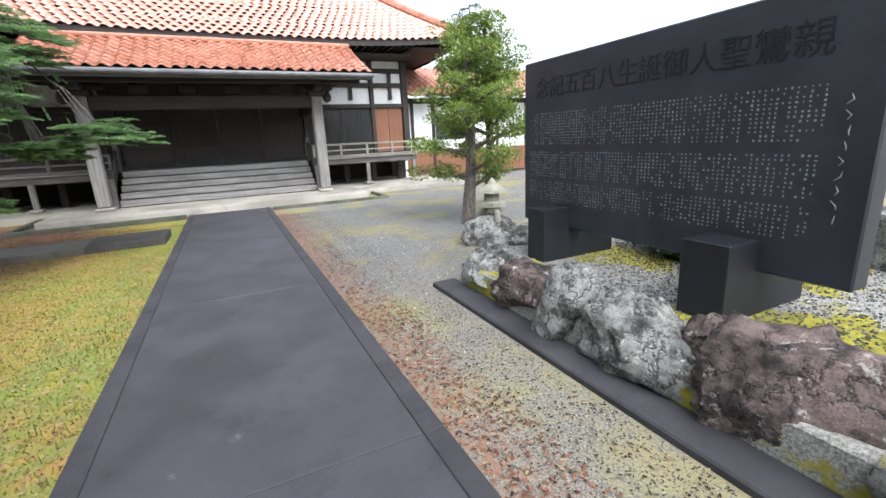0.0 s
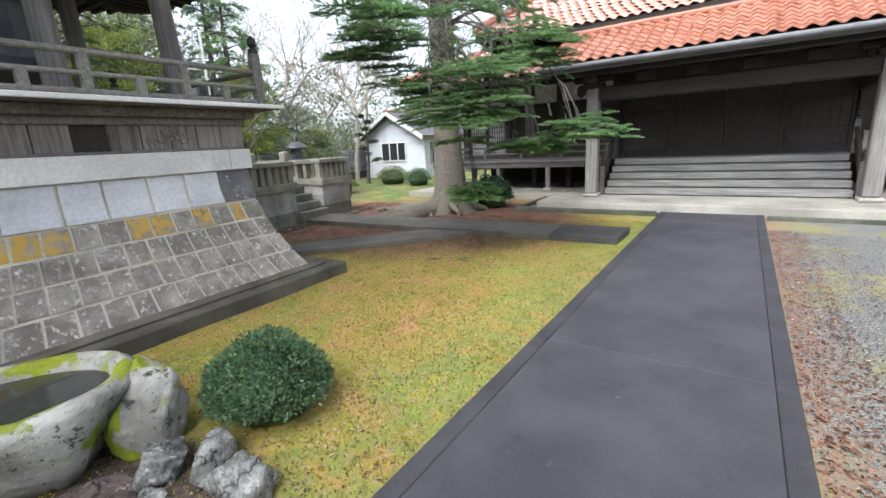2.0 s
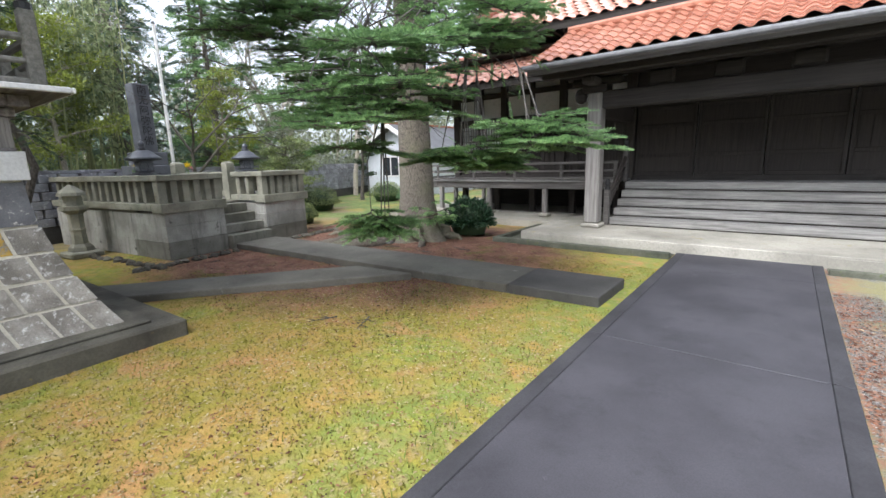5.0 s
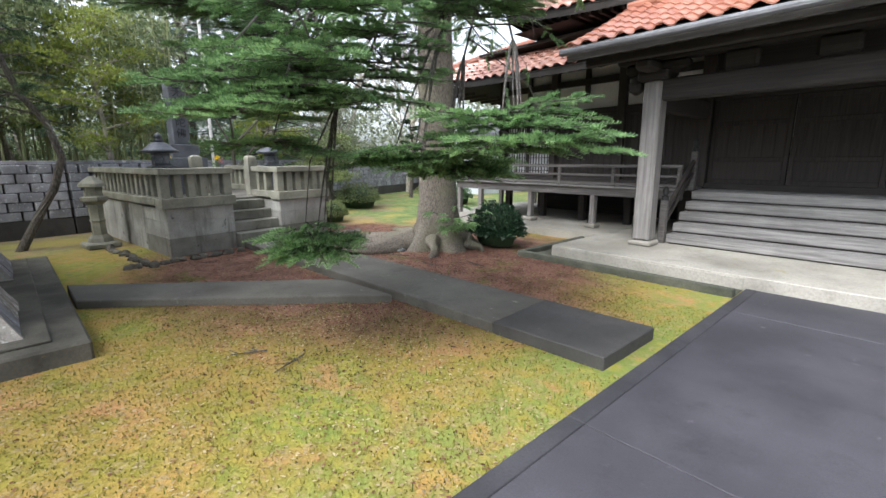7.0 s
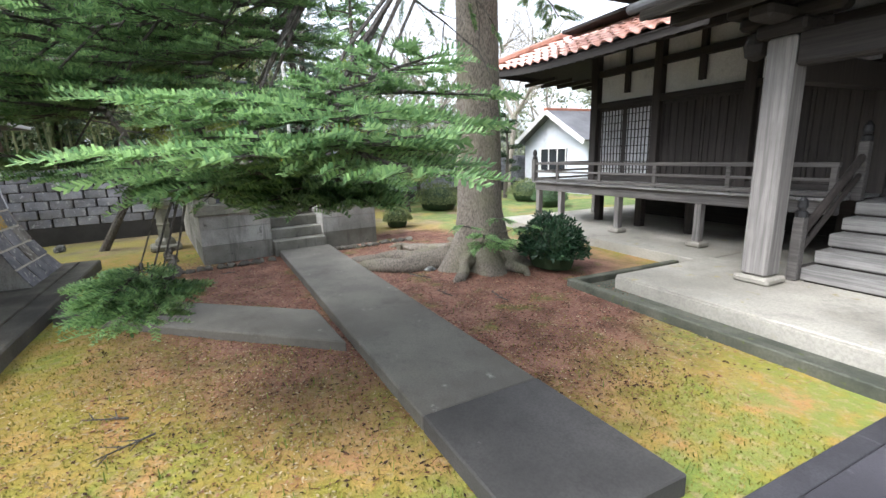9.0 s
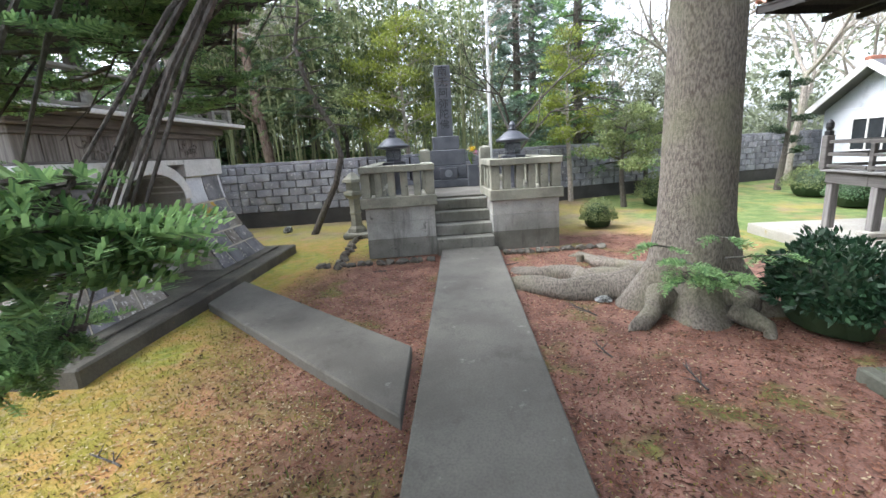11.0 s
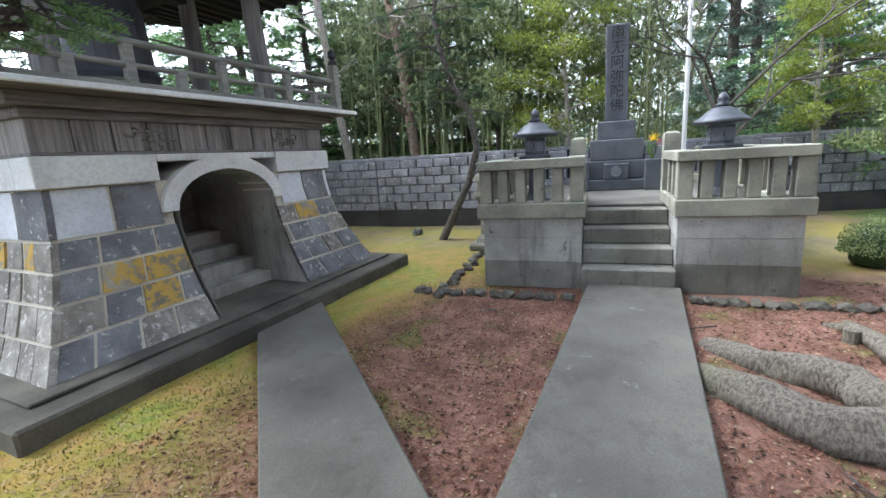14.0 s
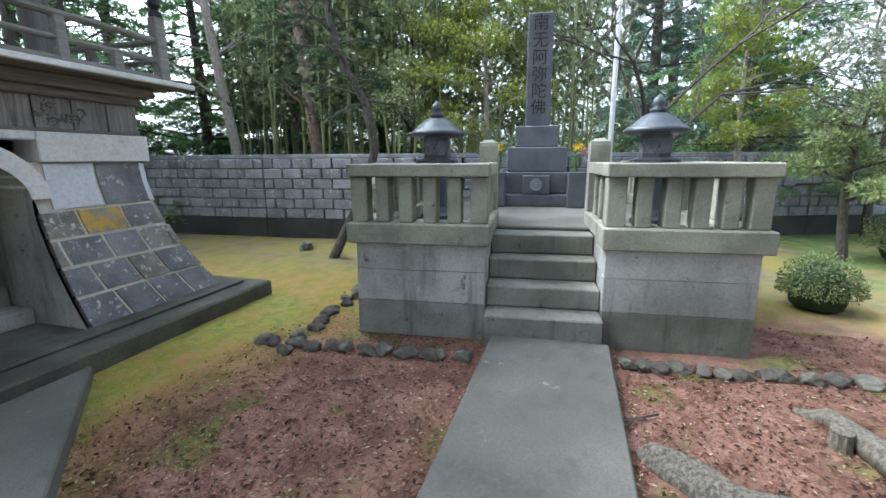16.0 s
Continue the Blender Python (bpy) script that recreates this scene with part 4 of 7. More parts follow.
# ---- bell tower ----
def build_tower():
    base_x0, base_x1, base_y0, base_y1 = -0.45, 3.72, -7.9, -3.72
    e = thing("bell_tower", W @ pose(1.63, -5.8, 0), "stone-based bell tower with arched doorway and timber belfry", "bell tower")
    T = Matrix.Translation((-1.63, 5.8, 0))

    def P(name, bm, mat, label="", parent=e):
        bm.transform(T)
        return part(name, bm, M[mat], parent, label)

    def B(name, mat, *b, label="", bevel=0.008):
        return P(name, box(*b, bevel), mat, label)
    # plinth step all round
    B("plinth", "plinth", -0.8, -8.3, -0.05, 4.08, -3.3, 0.17, bevel=0.02)
    B("plinth", "plinth", -0.62, -8.1, 0.172, 3.9, -3.55, 0.2, bevel=0.008)
    cx, cy = 1.635, -5.81

    def half(z):
        """Half width of the battered base at a height."""
        k = min(1, max(0, (z - 0.2) / 1.38))
        return 2.085 - 0.42 * (1 - (1 - k) ** 1.9)
    # inner core just behind the stones, with the arched passage left open on the front
    aw, az = 0.62, 1.28
    ac = 1.65

    def face_point(fid, s, z, depth=0.0):
        """s: metres along the face from its left end; fid 0 front (+y), 1 east, 2 back, 3 west."""
        r = half(z) - depth
        if fid == 0:
            return Vector((cx + s, cy + r, z))
        if fid == 1:
            return Vector((cx + r, cy + s, z))
        if fid == 2:
            return Vector((cx + s, cy - r, z))
        return Vector((cx - r, cy + s, z))
    rows = [(0.2, 0.44), (0.44, 0.69), (0.69, 0.93), (0.93, 1.17), (1.17, 1.58)]
    core = bmesh.new()
    zs = [0.2, 0.35, 0.5, 0.66, 0.83, 1.0, 1.17, 1.38, 1.58]

    def open_half(z):
        if z < az:
            return aw + 0.05
        k = (z - az) / 0.42
        return (aw + 0.05) * math.sqrt(max(0, 1 - k * k))
    for fid in range(4):
        for z0, z1 in zip(zs, zs[1:]):
            for a, b in ((-1, -0.5), (0.5, 1)) if fid == 0 else ((-1, 1),):
                q = []
                for z in (z0, z1):
                    h0 = half(z) - 0.01
                    if fid == 0:
                        l, r = (-h0, ac - cx - open_half(z)) if a < 0 else (ac - cx + open_half(z), h0)
                    else:
                        l, r = -h0, h0
                    q.append((l, r))
                v = [core.verts.new(face_point(fid, q[0][0], z0, 0.01)), core.verts.new(face_point(fid, q[0][1], z0, 0.01)), core.verts.new(face_point(fid, q[1][1], z1, 0.01)), core.verts.new(face_point(fid, q[1][0], z1, 0.01))]
                core.faces.new(v)
    P("base_core", core, "mortar", "pale mortar behind the stones")
    # stones, one by one
    rng = random.Random(5)
    for fid in range(4):
        for ri, (z0, z1) in enumerate(rows):
            L = half((z0 + z1) / 2)
            n = (17, 16, 16, 15, 8)[ri] if fid != 0 else (12, 11, 10, 9, 7)[ri]
            cuts = [-1 + 2 * (i + (rng.uniform(-0.12, 0.12) if 0 < i < n else 0)) / n for i in range(n + 1)]
            for i in range(n):
                g = 0.014
                a0, a1 = cuts[i], cuts[i + 1]
                zz = [z0 + g * (ri > 0), (z0 + z1) / 2, z1 - g]
                sa, sb = a0 * L, a1 * L
                if fid == 0:
                    o = open_half((z0 + z1) / 2)
                    lo, hi = ac - cx - o - 0.12 * (ri == 4), ac - cx + o + 0.12 * (ri == 4)
                    if sa > lo and sb < hi:
                        continue
                    if sa < lo < sb:
                        sb = lo
                    elif sa < hi < sb:
                        sa = hi
                    if sb - sa < 0.06:
                        continue
                bm = bmesh.new()
                out, ins = [], []
                bulge = rng.uniform(-0.004, 0.012)
                for z in zz:
                    k = half(z) / L
                    xa = sa * k + g if a0 > -1 else -half(z) - bulge
                    xb = sb * k - g if a1 < 1 else half(z) + bulge
                    if fid == 0:
                        if sb == ac - cx - open_half((z0 + z1) / 2) - 0.12 * (ri == 4):
                            xb = sb
                        if sa == ac - cx + open_half((z0 + z1) / 2) + 0.12 * (ri == 4):
                            xa = sa
                    out.append([bm.verts.new(face_point(fid, xa, z, -bulge)), bm.verts.new(face_point(fid, xb, z, -bulge))])
                    ins.append([bm.verts.new(face_point(fid, xa, z, 0.05)), bm.verts.new(face_point(fid, xb, z, 0.05))])
                for j in range(2):
                    bm.faces.new((out[j][0], out[j][1], out[j + 1][1], out[j + 1][0]))
                    bm.faces.new((out[j][0], out[j + 1][0], ins[j + 1][0], ins[j][0]))
                    bm.faces.new((out[j][1], ins[j][1], ins[j + 1][1], out[j + 1][1]))
                bm.faces.new((out[2][0], out[2][1], ins[2][1], ins[2][0]))
                bm.faces.new((out[0][0], ins[0][0], ins[0][1], out[0][1]))
                bmesh.ops.recalc_face_normals(bm, faces=bm.faces[:])
                if fid == 1:
                    mat = "tuff" if ri < 3 else ("tuff_ochre" if ri == 3 and rng.random() < 0.8 and i < n - 1 else "tuff")
                    if ri == 4:
                        mat = "tuff_grey" if i == n - 1 or i == 1 else "limewash"
                elif fid == 0:
                    mat = "tuff_grey" if rng.random() < 0.75 else ("limewash" if ri == 4 else "tuff")
                    if ri == 3 and i == 1 or ri in (1, 2) and i == n - 3 or ri == 2 and i == n - 2:
                        mat = "tuff_ochre"
                else:
                    mat = "tuff" if ri < 4 else "limewash"
                P("stone", bm, mat)
    # arch ring and passage
    ring = bmesh.new()
    prev = None
    for k in range(17):
        a = math.pi * k / 16
        y = cy + half(1.45) + 0.06
        q = []
        for r, yy in ((0, y), (0.15, y), (0.15, y - 0.5), (0, y - 0.5)):
            q.append(ring.verts.new((ac + (aw + r) * math.cos(a), yy, az + (0.38 + r) * math.sin(a))))
        if prev:
            for i in range(4):
                ring.faces.new((prev[i], q[i], q[(i + 1) % 4], prev[(i + 1) % 4]))
        prev = q
    P("arch", ring, "white_band", "pale arch stones over the doorway")
    pas = bmesh.new()
    sec = [(-aw, 0.2), (-aw, az)] + [(-aw * math.cos(math.pi * k / 12), az + 0.38 * math.sin(math.pi * k / 12)) for k in range(1, 12)] + [(aw, az), (aw, 0.2)]
    ra = [[pas.verts.new((ac + x, y, z)) for x, z in sec] for y in (cy + 0.2, cy + 1.72)]
    for i in range(len(sec) - 1):
        pas.faces.new((ra[0][i], ra[0][i + 1], ra[1][i + 1], ra[1][i]))
    pas.faces.new(ra[0])
    P("passage", pas, "concrete", "rendered grey passage walls")
    for s in (-1, 1):
        jm = bmesh.new()
        q0 = [jm.verts.new((ac + s * aw, cy + half(z) + 0.004, z)) for z in zs[:-2]]
        q1 = [jm.verts.new((ac + s * aw, cy + 1.7, z)) for z in zs[:-2]]
        for i in range(len(q0) - 1):
            jm.faces.new((q0[i], q0[i + 1], q1[i + 1], q1[i]))
        P("jamb", jm, "concrete")
    for i in range(4):
        B("step", "concrete", ac - aw + 0.01, cy + 0.3, 0.2, ac + aw - 0.01, cy + 1.5 - 0.28 * i, 0.34 + 0.17 * i, bevel=0.01)
    # white band, timber frieze, deck
    bz = half(1.58) + 0.05
    for nm, mat, r, z0, z1 in (("band", "white_band", bz, 1.58, 1.83),):
        for q in ((cx - r, cy + r - 0.3, z0, ac - 0.74, cy + r, z1), (ac + 0.74, cy + r - 0.3, z0, cx + r, cy + r, z1), (ac - 0.739, cy + r - 0.3, 1.76, ac + 0.739, cy + r - 0.004, z1),
                  (cx + r - 0.3, cy - r, z0, cx + r - 0.002, cy + r - 0.302, z1), (cx - r, cy - r, z0, cx + r - 0.302, cy - r + 0.3, z1), (cx - r + 0.002, cy - r + 0.302, z0, cx - r + 0.3, cy + r - 0.302, z1)):
            B(nm, mat, *q, label="white painted stone band")
    r = bz - 0.04
    B("frieze_core", "dark_wood_z", cx - r + 0.05, cy - r + 0.05, 1.83, cx + r - 0.05, cy + r - 0.05, 2.2, bevel=0)
    for fid in range(4):
        n = 11
        for i in range(n):
            if fid == 1 and i == 5:
                continue
            s0, s1 = -r + 2 * r * i / n, -r + 2 * r * (i + 1) / n
            a = 0.006
            if fid == 0:
                q = (cx + s0 + a, cy + r - 0.05, 1.86, cx + s1 - a, cy + r - 0.012, 2.12)
            elif fid == 1:
                q = (cx + r - 0.05, cy + s0 + a, 1.86, cx + r - 0.012, cy + s1 - a, 2.12)
            elif fid == 2:
                q = (cx + s0 + a, cy - r + 0.012, 1.86, cx + s1 - a, cy - r + 0.05, 2.12)
            else:
                q = (cx - r + 0.012, cy + s0 + a, 1.86, cx - r + 0.05, cy + s1 - a, 2.12)
            P("board", box(*q, 0.004), "belfry")
        # carved panels
        for s in (-0.95, 0.75):
            cv = bmesh.new()
            for k in range(13):
                ang = rng.uniform(0, 6.28)
                px, pz = s + rng.uniform(-0.2, 0.2), 1.99 + rng.uniform(-0.08, 0.08)
                pts = []
                for t in range(5):
                    pts.append((px + 0.035 * t * math.cos(ang + t * 0.7) * 0.8, pz + 0.025 * t * math.sin(ang + t * 0.7) * 0.8))
                tr = [0.011, 0.013, 0.012, 0.009, 0.004]
                if fid in (0, 2):
                    yy = cy + (r - 0.005) * (1 if fid == 0 else -1)
                    tube([(cx + p, yy, z) for p, z in pts], tr, 5, cv)
                else:
                    xx = cx + (r - 0.005) * (1 if fid == 1 else -1)
                    tube([(xx, cy + p, z) for p, z in pts], tr, 5, cv)
            P("carving", cv, "belfry", "carved leaf panel")["kind"] = "stuff"
    for z0, z1, g in ((1.83, 1.86, 0.0), (2.12, 2.2, 0.03), (2.2, 2.3, 0.12)):
        rr = r + g
        B("ring_beam", "belfry_x", cx - rr, cy + rr - 0.14, z0, cx + rr, cy + rr, z1)
        B("ring_beam", "belfry_x", cx - rr, cy - rr, z0, cx + rr, cy - rr + 0.14, z1)
        B("ring_beam", "belfry_x", cx + rr - 0.14, cy - rr + 0.142, z0, cx + rr - 0.001, cy + rr - 0.142, z1)
        B("ring_beam", "belfry_x", cx - rr + 0.001, cy - rr + 0.142, z0, cx - rr + 0.14, cy + rr - 0.142, z1)
    d = 2.03
    B("deck", "belfry_x", cx - d, cy - d, 2.302, cx + d, cy + d, 2.345)
    for q in ((cx - d - 0.03, cy + d + 0.001, cx + d + 0.03, cy + d + 0.03), (cx - d - 0.03, cy - d - 0.03, cx + d + 0.03, cy - d - 0.001), (cx + d + 0.001, cy - d, cx + d + 0.03, cy + d), (cx - d - 0.03, cy - d, cx - d - 0.001, cy + d)):
        B("deck_flashing", "white_band", q[0], q[1], 2.31, q[2], q[3], 2.36, label="white metal flashing")
    # railing
    rr = 1.86
    for fid in range(4):
        for z, th in ((2.4, 0.035), (2.57, 0.025), (2.76, 0.032)):
            if fid % 2 == 0:
                y = cy + (rr if fid == 0 else -rr)
                P("rail", tube([(cx - rr, y, z), (cx + rr, y, z)], [th, th], 8), "rail")
            else:
                x = cx + (rr if fid == 1 else -rr)
                P("rail", tube([(x, cy - rr, z), (x, cy + rr, z)], [th, th], 8), "rail")
        for i in range(1, 8):
            s = -rr + 2 * rr * i / 8
            x, y = ((cx + s, cy + rr), (cx + rr, cy + s), (cx + s, cy - rr), (cx - rr, cy + s))[fid]
            hh = 2.74 if i % 2 == 0 else 2.58
            P("baluster", box(x - 0.04, y - 0.04, 2.345, x + 0.04, y + 0.04, hh, 0.006), "rail")
    for sx in (-1, 1):
        for sy in (-1, 1):
            x, y = cx + sx * rr, cy + sy * rr
            nw = P("newel", box(x - 0.055, y - 0.055, 2.345, x + 0.055, y + 0.055, 2.98, 0.01), "rail")
            f = lathe([(0.06, 0), (0.06, 0.05), (0.03, 0.07), (0.058, 0.11), (0.05, 0.17), (0.01, 0.21)], 10, None, (x, y, 2.98))
            f.transform(T)
            part("finial", f, M["iron"], nw, "dark metal finial")
    # belfry posts, tie beams, bell and roof
    pr = 1.22
    for sx, sy in ((-1, -1), (-1, 1), (1, -1), (1, 1), (1, 0), (-1, 0)):
        x, y = cx + sx * pr, cy + sy * pr
        P("belfry_post", tube([(x, y, 2.345), (x - sx * 0.06, y - sy * 0.06, 4.3)], [0.12, 0.105], 14), "post" if sy or True else "post", "grey timber belfry post")
    for sgn in (-1, 1):
        B("tie_beam", "dark_wood", cx - 1.5, cy + sgn * 1.18 - 0.07, 4.05, cx + 1.5, cy + sgn * 1.18 + 0.07, 4.3)
        B("tie_beam", "dark_wood_z", cx + sgn * 1.18 - 0.07, cy - 1.1, 4.06, cx + sgn * 1.18 + 0.07, cy + 1.1, 4.29)
    B("belfry_ceiling", "dark_wood", cx - 2.0, cy - 2.0, 4.31, cx + 2.0, cy + 2.0, 4.36, bevel=0)
    P("bell", lathe([(0.5, 0), (0.52, 0.06), (0.47, 0.16), (0.44, 0.7), (0.4, 0.95), (0.25, 1.1), (0.06, 1.16)], 24, None, (cx, cy, 2.75)), "bronze", "large dark bronze bell")
    B("bell_hanger", "dark_wood", cx - 1.2, cy - 0.09, 3.9, cx + 1.2, cy + 0.09, 4.08)
    rf = bmesh.new()
    E = 2.75
    pts = [(cx - E, cy - E, 4.25), (cx + E, cy - E, 4.25), (cx + E, cy + E, 4.25), (cx - E, cy + E, 4.25)]
    for m in range(4):
        a, b = Vector(pts[m]), Vector(pts[(m + 1) % 4])
        top = Vector((cx, cy, 6.4))
        g = []
        for j in range(7):
            v = j / 6
            row = []
            for i in range(13):
                u = i / 12
                p = a.lerp(b, u).lerp(top, v)
                p.z = 4.25 + 2.15 * (0.6 * v + 0.4 * v * v) + 0.28 * abs(2 * u - 1) ** 3 * (1 - v)
                row.append(rf.verts.new(p))
            g.append(row)
        for r0, r1 in zip(g, g[1:]):
            for i in range(12):
                rf.faces.new((r0[i], r0[i + 1], r1[i + 1], r1[i]))
    P("belfry_roof", rf, "dark_wood", "dark tiled belfry roof")
    for s in range(22):
        q = -E + 0.1 + (2 * E - 0.2) * s / 21
        lift = 0.28 * abs(q / E) ** 3
        for k in (-1, 1):
            r1 = box(cx + q - 0.03, cy + k * 1.3, 4.2 + lift, cx + q + 0.03, cy + k * (E - 0.05), 4.26 + lift, 0)
            P("rafter", r1, "dark_wood_z")
            r2 = box(cx + k * 1.3, cy + q - 0.03, 4.19 + lift, cx + k * (E - 0.05), cy + q + 0.03, 4.25 + lift, 0)
            P("rafter", r2, "dark_wood")


build_tower()


# ---- grave enclosure ----
def stone_lantern_bronze(name, m, group):
    e = thing(name, m, "dark bronze lantern with domed roof and lattice window", "lantern", group)
    part("base", lathe([(0.17, 0), (0.17, 0.05), (0.13, 0.08), (0.1, 0.14), (0.085, 0.45), (0.1, 0.52), (0.15, 0.56)], 16), M["bronze"], e, smooth=False)
    part("platform", lathe([(0.15, 0.56), (0.22, 0.6), (0.22, 0.64), (0.15, 0.66)], 6), M["bronze"], e)
    box6 = lathe([(0.135, 0.66), (0.135, 0.88)], 6)
    part("lamp_house", box6, M["bronze"], e)
    lat = bmesh.new()
    for k in range(6):
        a = math.pi / 3 * (k + 0.5)
        c = Vector((math.cos(a), math.sin(a), 0)) * 0.119
        t = Vector((-math.sin(a), math.cos(a), 0))
        for s in (-0.045, -0.022, 0, 0.022, 0.045):
            tube([c + t * (s - 0.03) + Vector((0, 0, 0.7)), c + t * (s + 0.03) + Vector((0, 0, 0.84))], [0.005, 0.005], 4, lat)
            tube([c + t * (s + 0.03) + Vector((0, 0, 0.7)), c + t * (s - 0.03) + Vector((0, 0, 0.84))], [0.005, 0.005], 4, lat)
    part("lattice", lat, M["engraved"], e, "pale diagonal lattice")
    part("roof", lathe([(0.16, 0.88), (0.27, 0.9), (0.285, 0.925), (0.25, 0.95), (0.19, 1.0), (0.13, 1.06), (0.07, 1.09)], 18), M["bronze"], e, smooth=True)
    part("jewel", lathe([(0.06, 1.09), (0.075, 1.12), (0.04, 1.14), (0.06, 1.17), (0.045, 1.22), (0.008, 1.26)], 14), M["bronze"], e, smooth=True)
    return e


def text_mesh(body, size, depth, name):
    cu = bpy.data.curves.new(name, 'FONT')
    cu.body, cu.size, cu.extrude, cu.align_x, cu.align_y = body, size, depth, 'CENTER', 'CENTER'
    ob = bpy.data.objects.new(name, cu)
    scene.collection.objects.link(ob)
    bpy.context.view_layer.update()
    me = bpy.data.meshes.new_from_object(ob)
    bpy.data.objects.remove(ob)
    me.materials.clear()
    return me


def build_grave():
    e = thing("grave_platform", G, "weathered concrete grave platform with stone fence and steps", "grave platform")

    def B(name, mat, *b, label="", bevel=0.01, parent=e):
        return part(name, box(*b, bevel), M[mat], parent, label)
    back = -4.6
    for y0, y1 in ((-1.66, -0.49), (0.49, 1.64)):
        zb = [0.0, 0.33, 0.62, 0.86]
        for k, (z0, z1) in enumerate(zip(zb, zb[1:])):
            B("course", "concrete" if k else "concrete_dark", -1.3, y0 + 0.002 * k, z0, -0.13 - 0.003 * k, y1 - 0.002 * k, z1 - 0.004, bevel=0.004)
    B("platform", "concrete", back, -1.66, 0.0, -1.302, 1.64, 0.86)
    B("paving", "slab", back, -1.66, 0.862, -1.05, 1.64, 0.9)
    for i in range(4):
        z1 = 0.29 + 0.19 * i
        x1 = 0.02 - 0.26 * i
        B("step", "concrete_dark", -1.3, -0.487, 0.0 if i == 0 else z1 - 0.186, x1, 0.487, z1, bevel=0.012)
    # fence: sill, posts, rail
    for y0, y1, sg in ((-1.72, -0.45, -1), (0.45, 1.70, 1)):
        B("fence_sill", "fence_stone", -0.42, y0, 0.862, -0.07, y1, 1.04)
        B("fence_rail", "fence_stone", -0.38, y0 + 0.01, 1.44, -0.1, y1 - 0.01, 1.55)
        n = 5
        for i in range(n + 1):
            y = y0 + 0.1 + (y1 - y0 - 0.2) * i / n
            w = 0.075 if i in (0, n) else 0.06
            B("fence_post", "fence_stone", -0.31, y - w, 1.04, -0.15, y + w, 1.44)
        # flanks running back
        ys = y0 if sg < 0 else y1 - 0.3
        B("fence_sill", "fence_stone", back, ys, 0.904, -0.424, ys + 0.3, 1.04)
        B("fence_rail", "fence_stone", back, ys + 0.02, 1.44, -0.384, ys + 0.28, 1.55)
        for i in range(14):
            x = -0.75 - i * 0.28
            B("fence_post", "fence_stone", x - 0.06, ys + 0.08, 1.04, x + 0.06, ys + 0.22, 1.44)
        # inner return beside the steps
        yi = y1 - 0.24 if sg < 0 else y0
        B("fence_sill", "fence_stone", -1.25, yi, 0.904, -0.424, yi + 0.24, 1.04)
        B("fence_rail", "fence_stone", -1.2, yi + 0.01, 1.44, -0.384, yi + 0.22, 1.55)
        for i in range(2):
            x = -0.7 - i * 0.3
            B("fence_post", "fence_stone", x - 0.055, yi + 0.05, 1.04, x + 0.055, yi + 0.19, 1.44)
        yg = y1 - 0.13 if sg < 0 else y0 + 0.13
        g = lathe([(0.14, 0.9), (0.14, 1.72), (0.13, 1.76), (0.06, 1.79)], 4, None, (-1.42, yg, 0))
        bmesh.ops.rotate(g, verts=g.verts, cent=(-1.42, yg, 0), matrix=Matrix.Rotation(math.pi / 4, 3, 'Z'))
        part("gate_post", g, M["fence_stone"], e, "taller gate post")
    # the grave stone
    s = thing("grave_stone", G @ pose(-3.6, -0.03, 0.9), "tall dark grave stone with carved prayer on stepped bases", "grave stone")
    for nm, r, z0, z1 in (("base", 0.6, 0.0, 0.18), ("base", 0.45, 0.18, 0.5), ("base", 0.43, 0.5, 0.86), ("base", 0.31, 0.86, 1.17)):
        part(nm, box(-r, -r, z0, r, r, z1 - 0.003, 0.015), M["grave"], s)
    part("shaft", box(-0.17, -0.185, 1.17, 0.17, 0.185, 2.75, 0.015), M["grave"], s, "upright carved shaft")
    part("offering_box", box(0.46, -0.2, 0.18, 0.6, 0.2, 0.45, 0.012), M["grave"], s, "front panel with a round crest")
    cr = lathe([(0.09, 0), (0.09, 0.012), (0.075, 0.014), (0.07, 0.006)], 20)
    cr.transform(Matrix.Translation((0.602, 0, 0.32)) @ Matrix.Rotation(math.pi / 2, 4, 'Y'))
    part("crest", cr, M["engraved"], s)
    for k, ch in enumerate("南无阿弥陀佛"):
        me = text_mesh(ch, 0.23, 0.003, "glyph")
        o = link("glyph", me, M["ink"], s)
        o.matrix_basis = Matrix.Translation((0.172, 0, 2.6 - 0.235 * k)) @ Matrix.Rotation(math.pi / 2, 4, 'Z') @ Matrix.Rotation(math.pi / 2, 4, 'X')
    for sg in (-1, 1):
        v = thing("flower_vase", G @ pose(-3.0, -0.03 + sg * 0.56, 0.9), "square grey stone flower holder with yellow and pink flowers", "vase", "grave vases")
        part("holder", box(-0.12, -0.12, 0, 0.12, 0.12, 0.5, 0.012), M["grave"], v)
        rng = np.random.default_rng(40 + sg)
        bm = bmesh.new()
        for k in range(9):
            a, t = rng.uniform(0, 6.28), rng.uniform(0.03, 0.1)
            tube([(0, 0, 0.48), (t * math.cos(a), t * math.sin(a), 0.62), (1.3 * t * math.cos(a), 1.3 * t * math.sin(a), 0.7 + 0.1 * rng.random())], [0.006, 0.005, 0.004], 4, bm)
        part("stems", bm, M["grass"], v)
        pos = rng.normal(0, 1, (160, 3)) * (0.06, 0.06, 0.05) + (0, 0, 0.74)
        mm = placed(pos, rng.normal(0, 1, (160, 3)), rng.normal(0, 1, (160, 3)), rng.uniform(0.025, 0.045, 160))
        link("leaves", scatter_mesh("leaves", LEAF, QUAD, mm), M["bush_leaf"], v)
        pos = rng.normal(0, 1, (220, 3)) * (0.035, 0.035, 0.03) + (0.05, 0, 0.84)
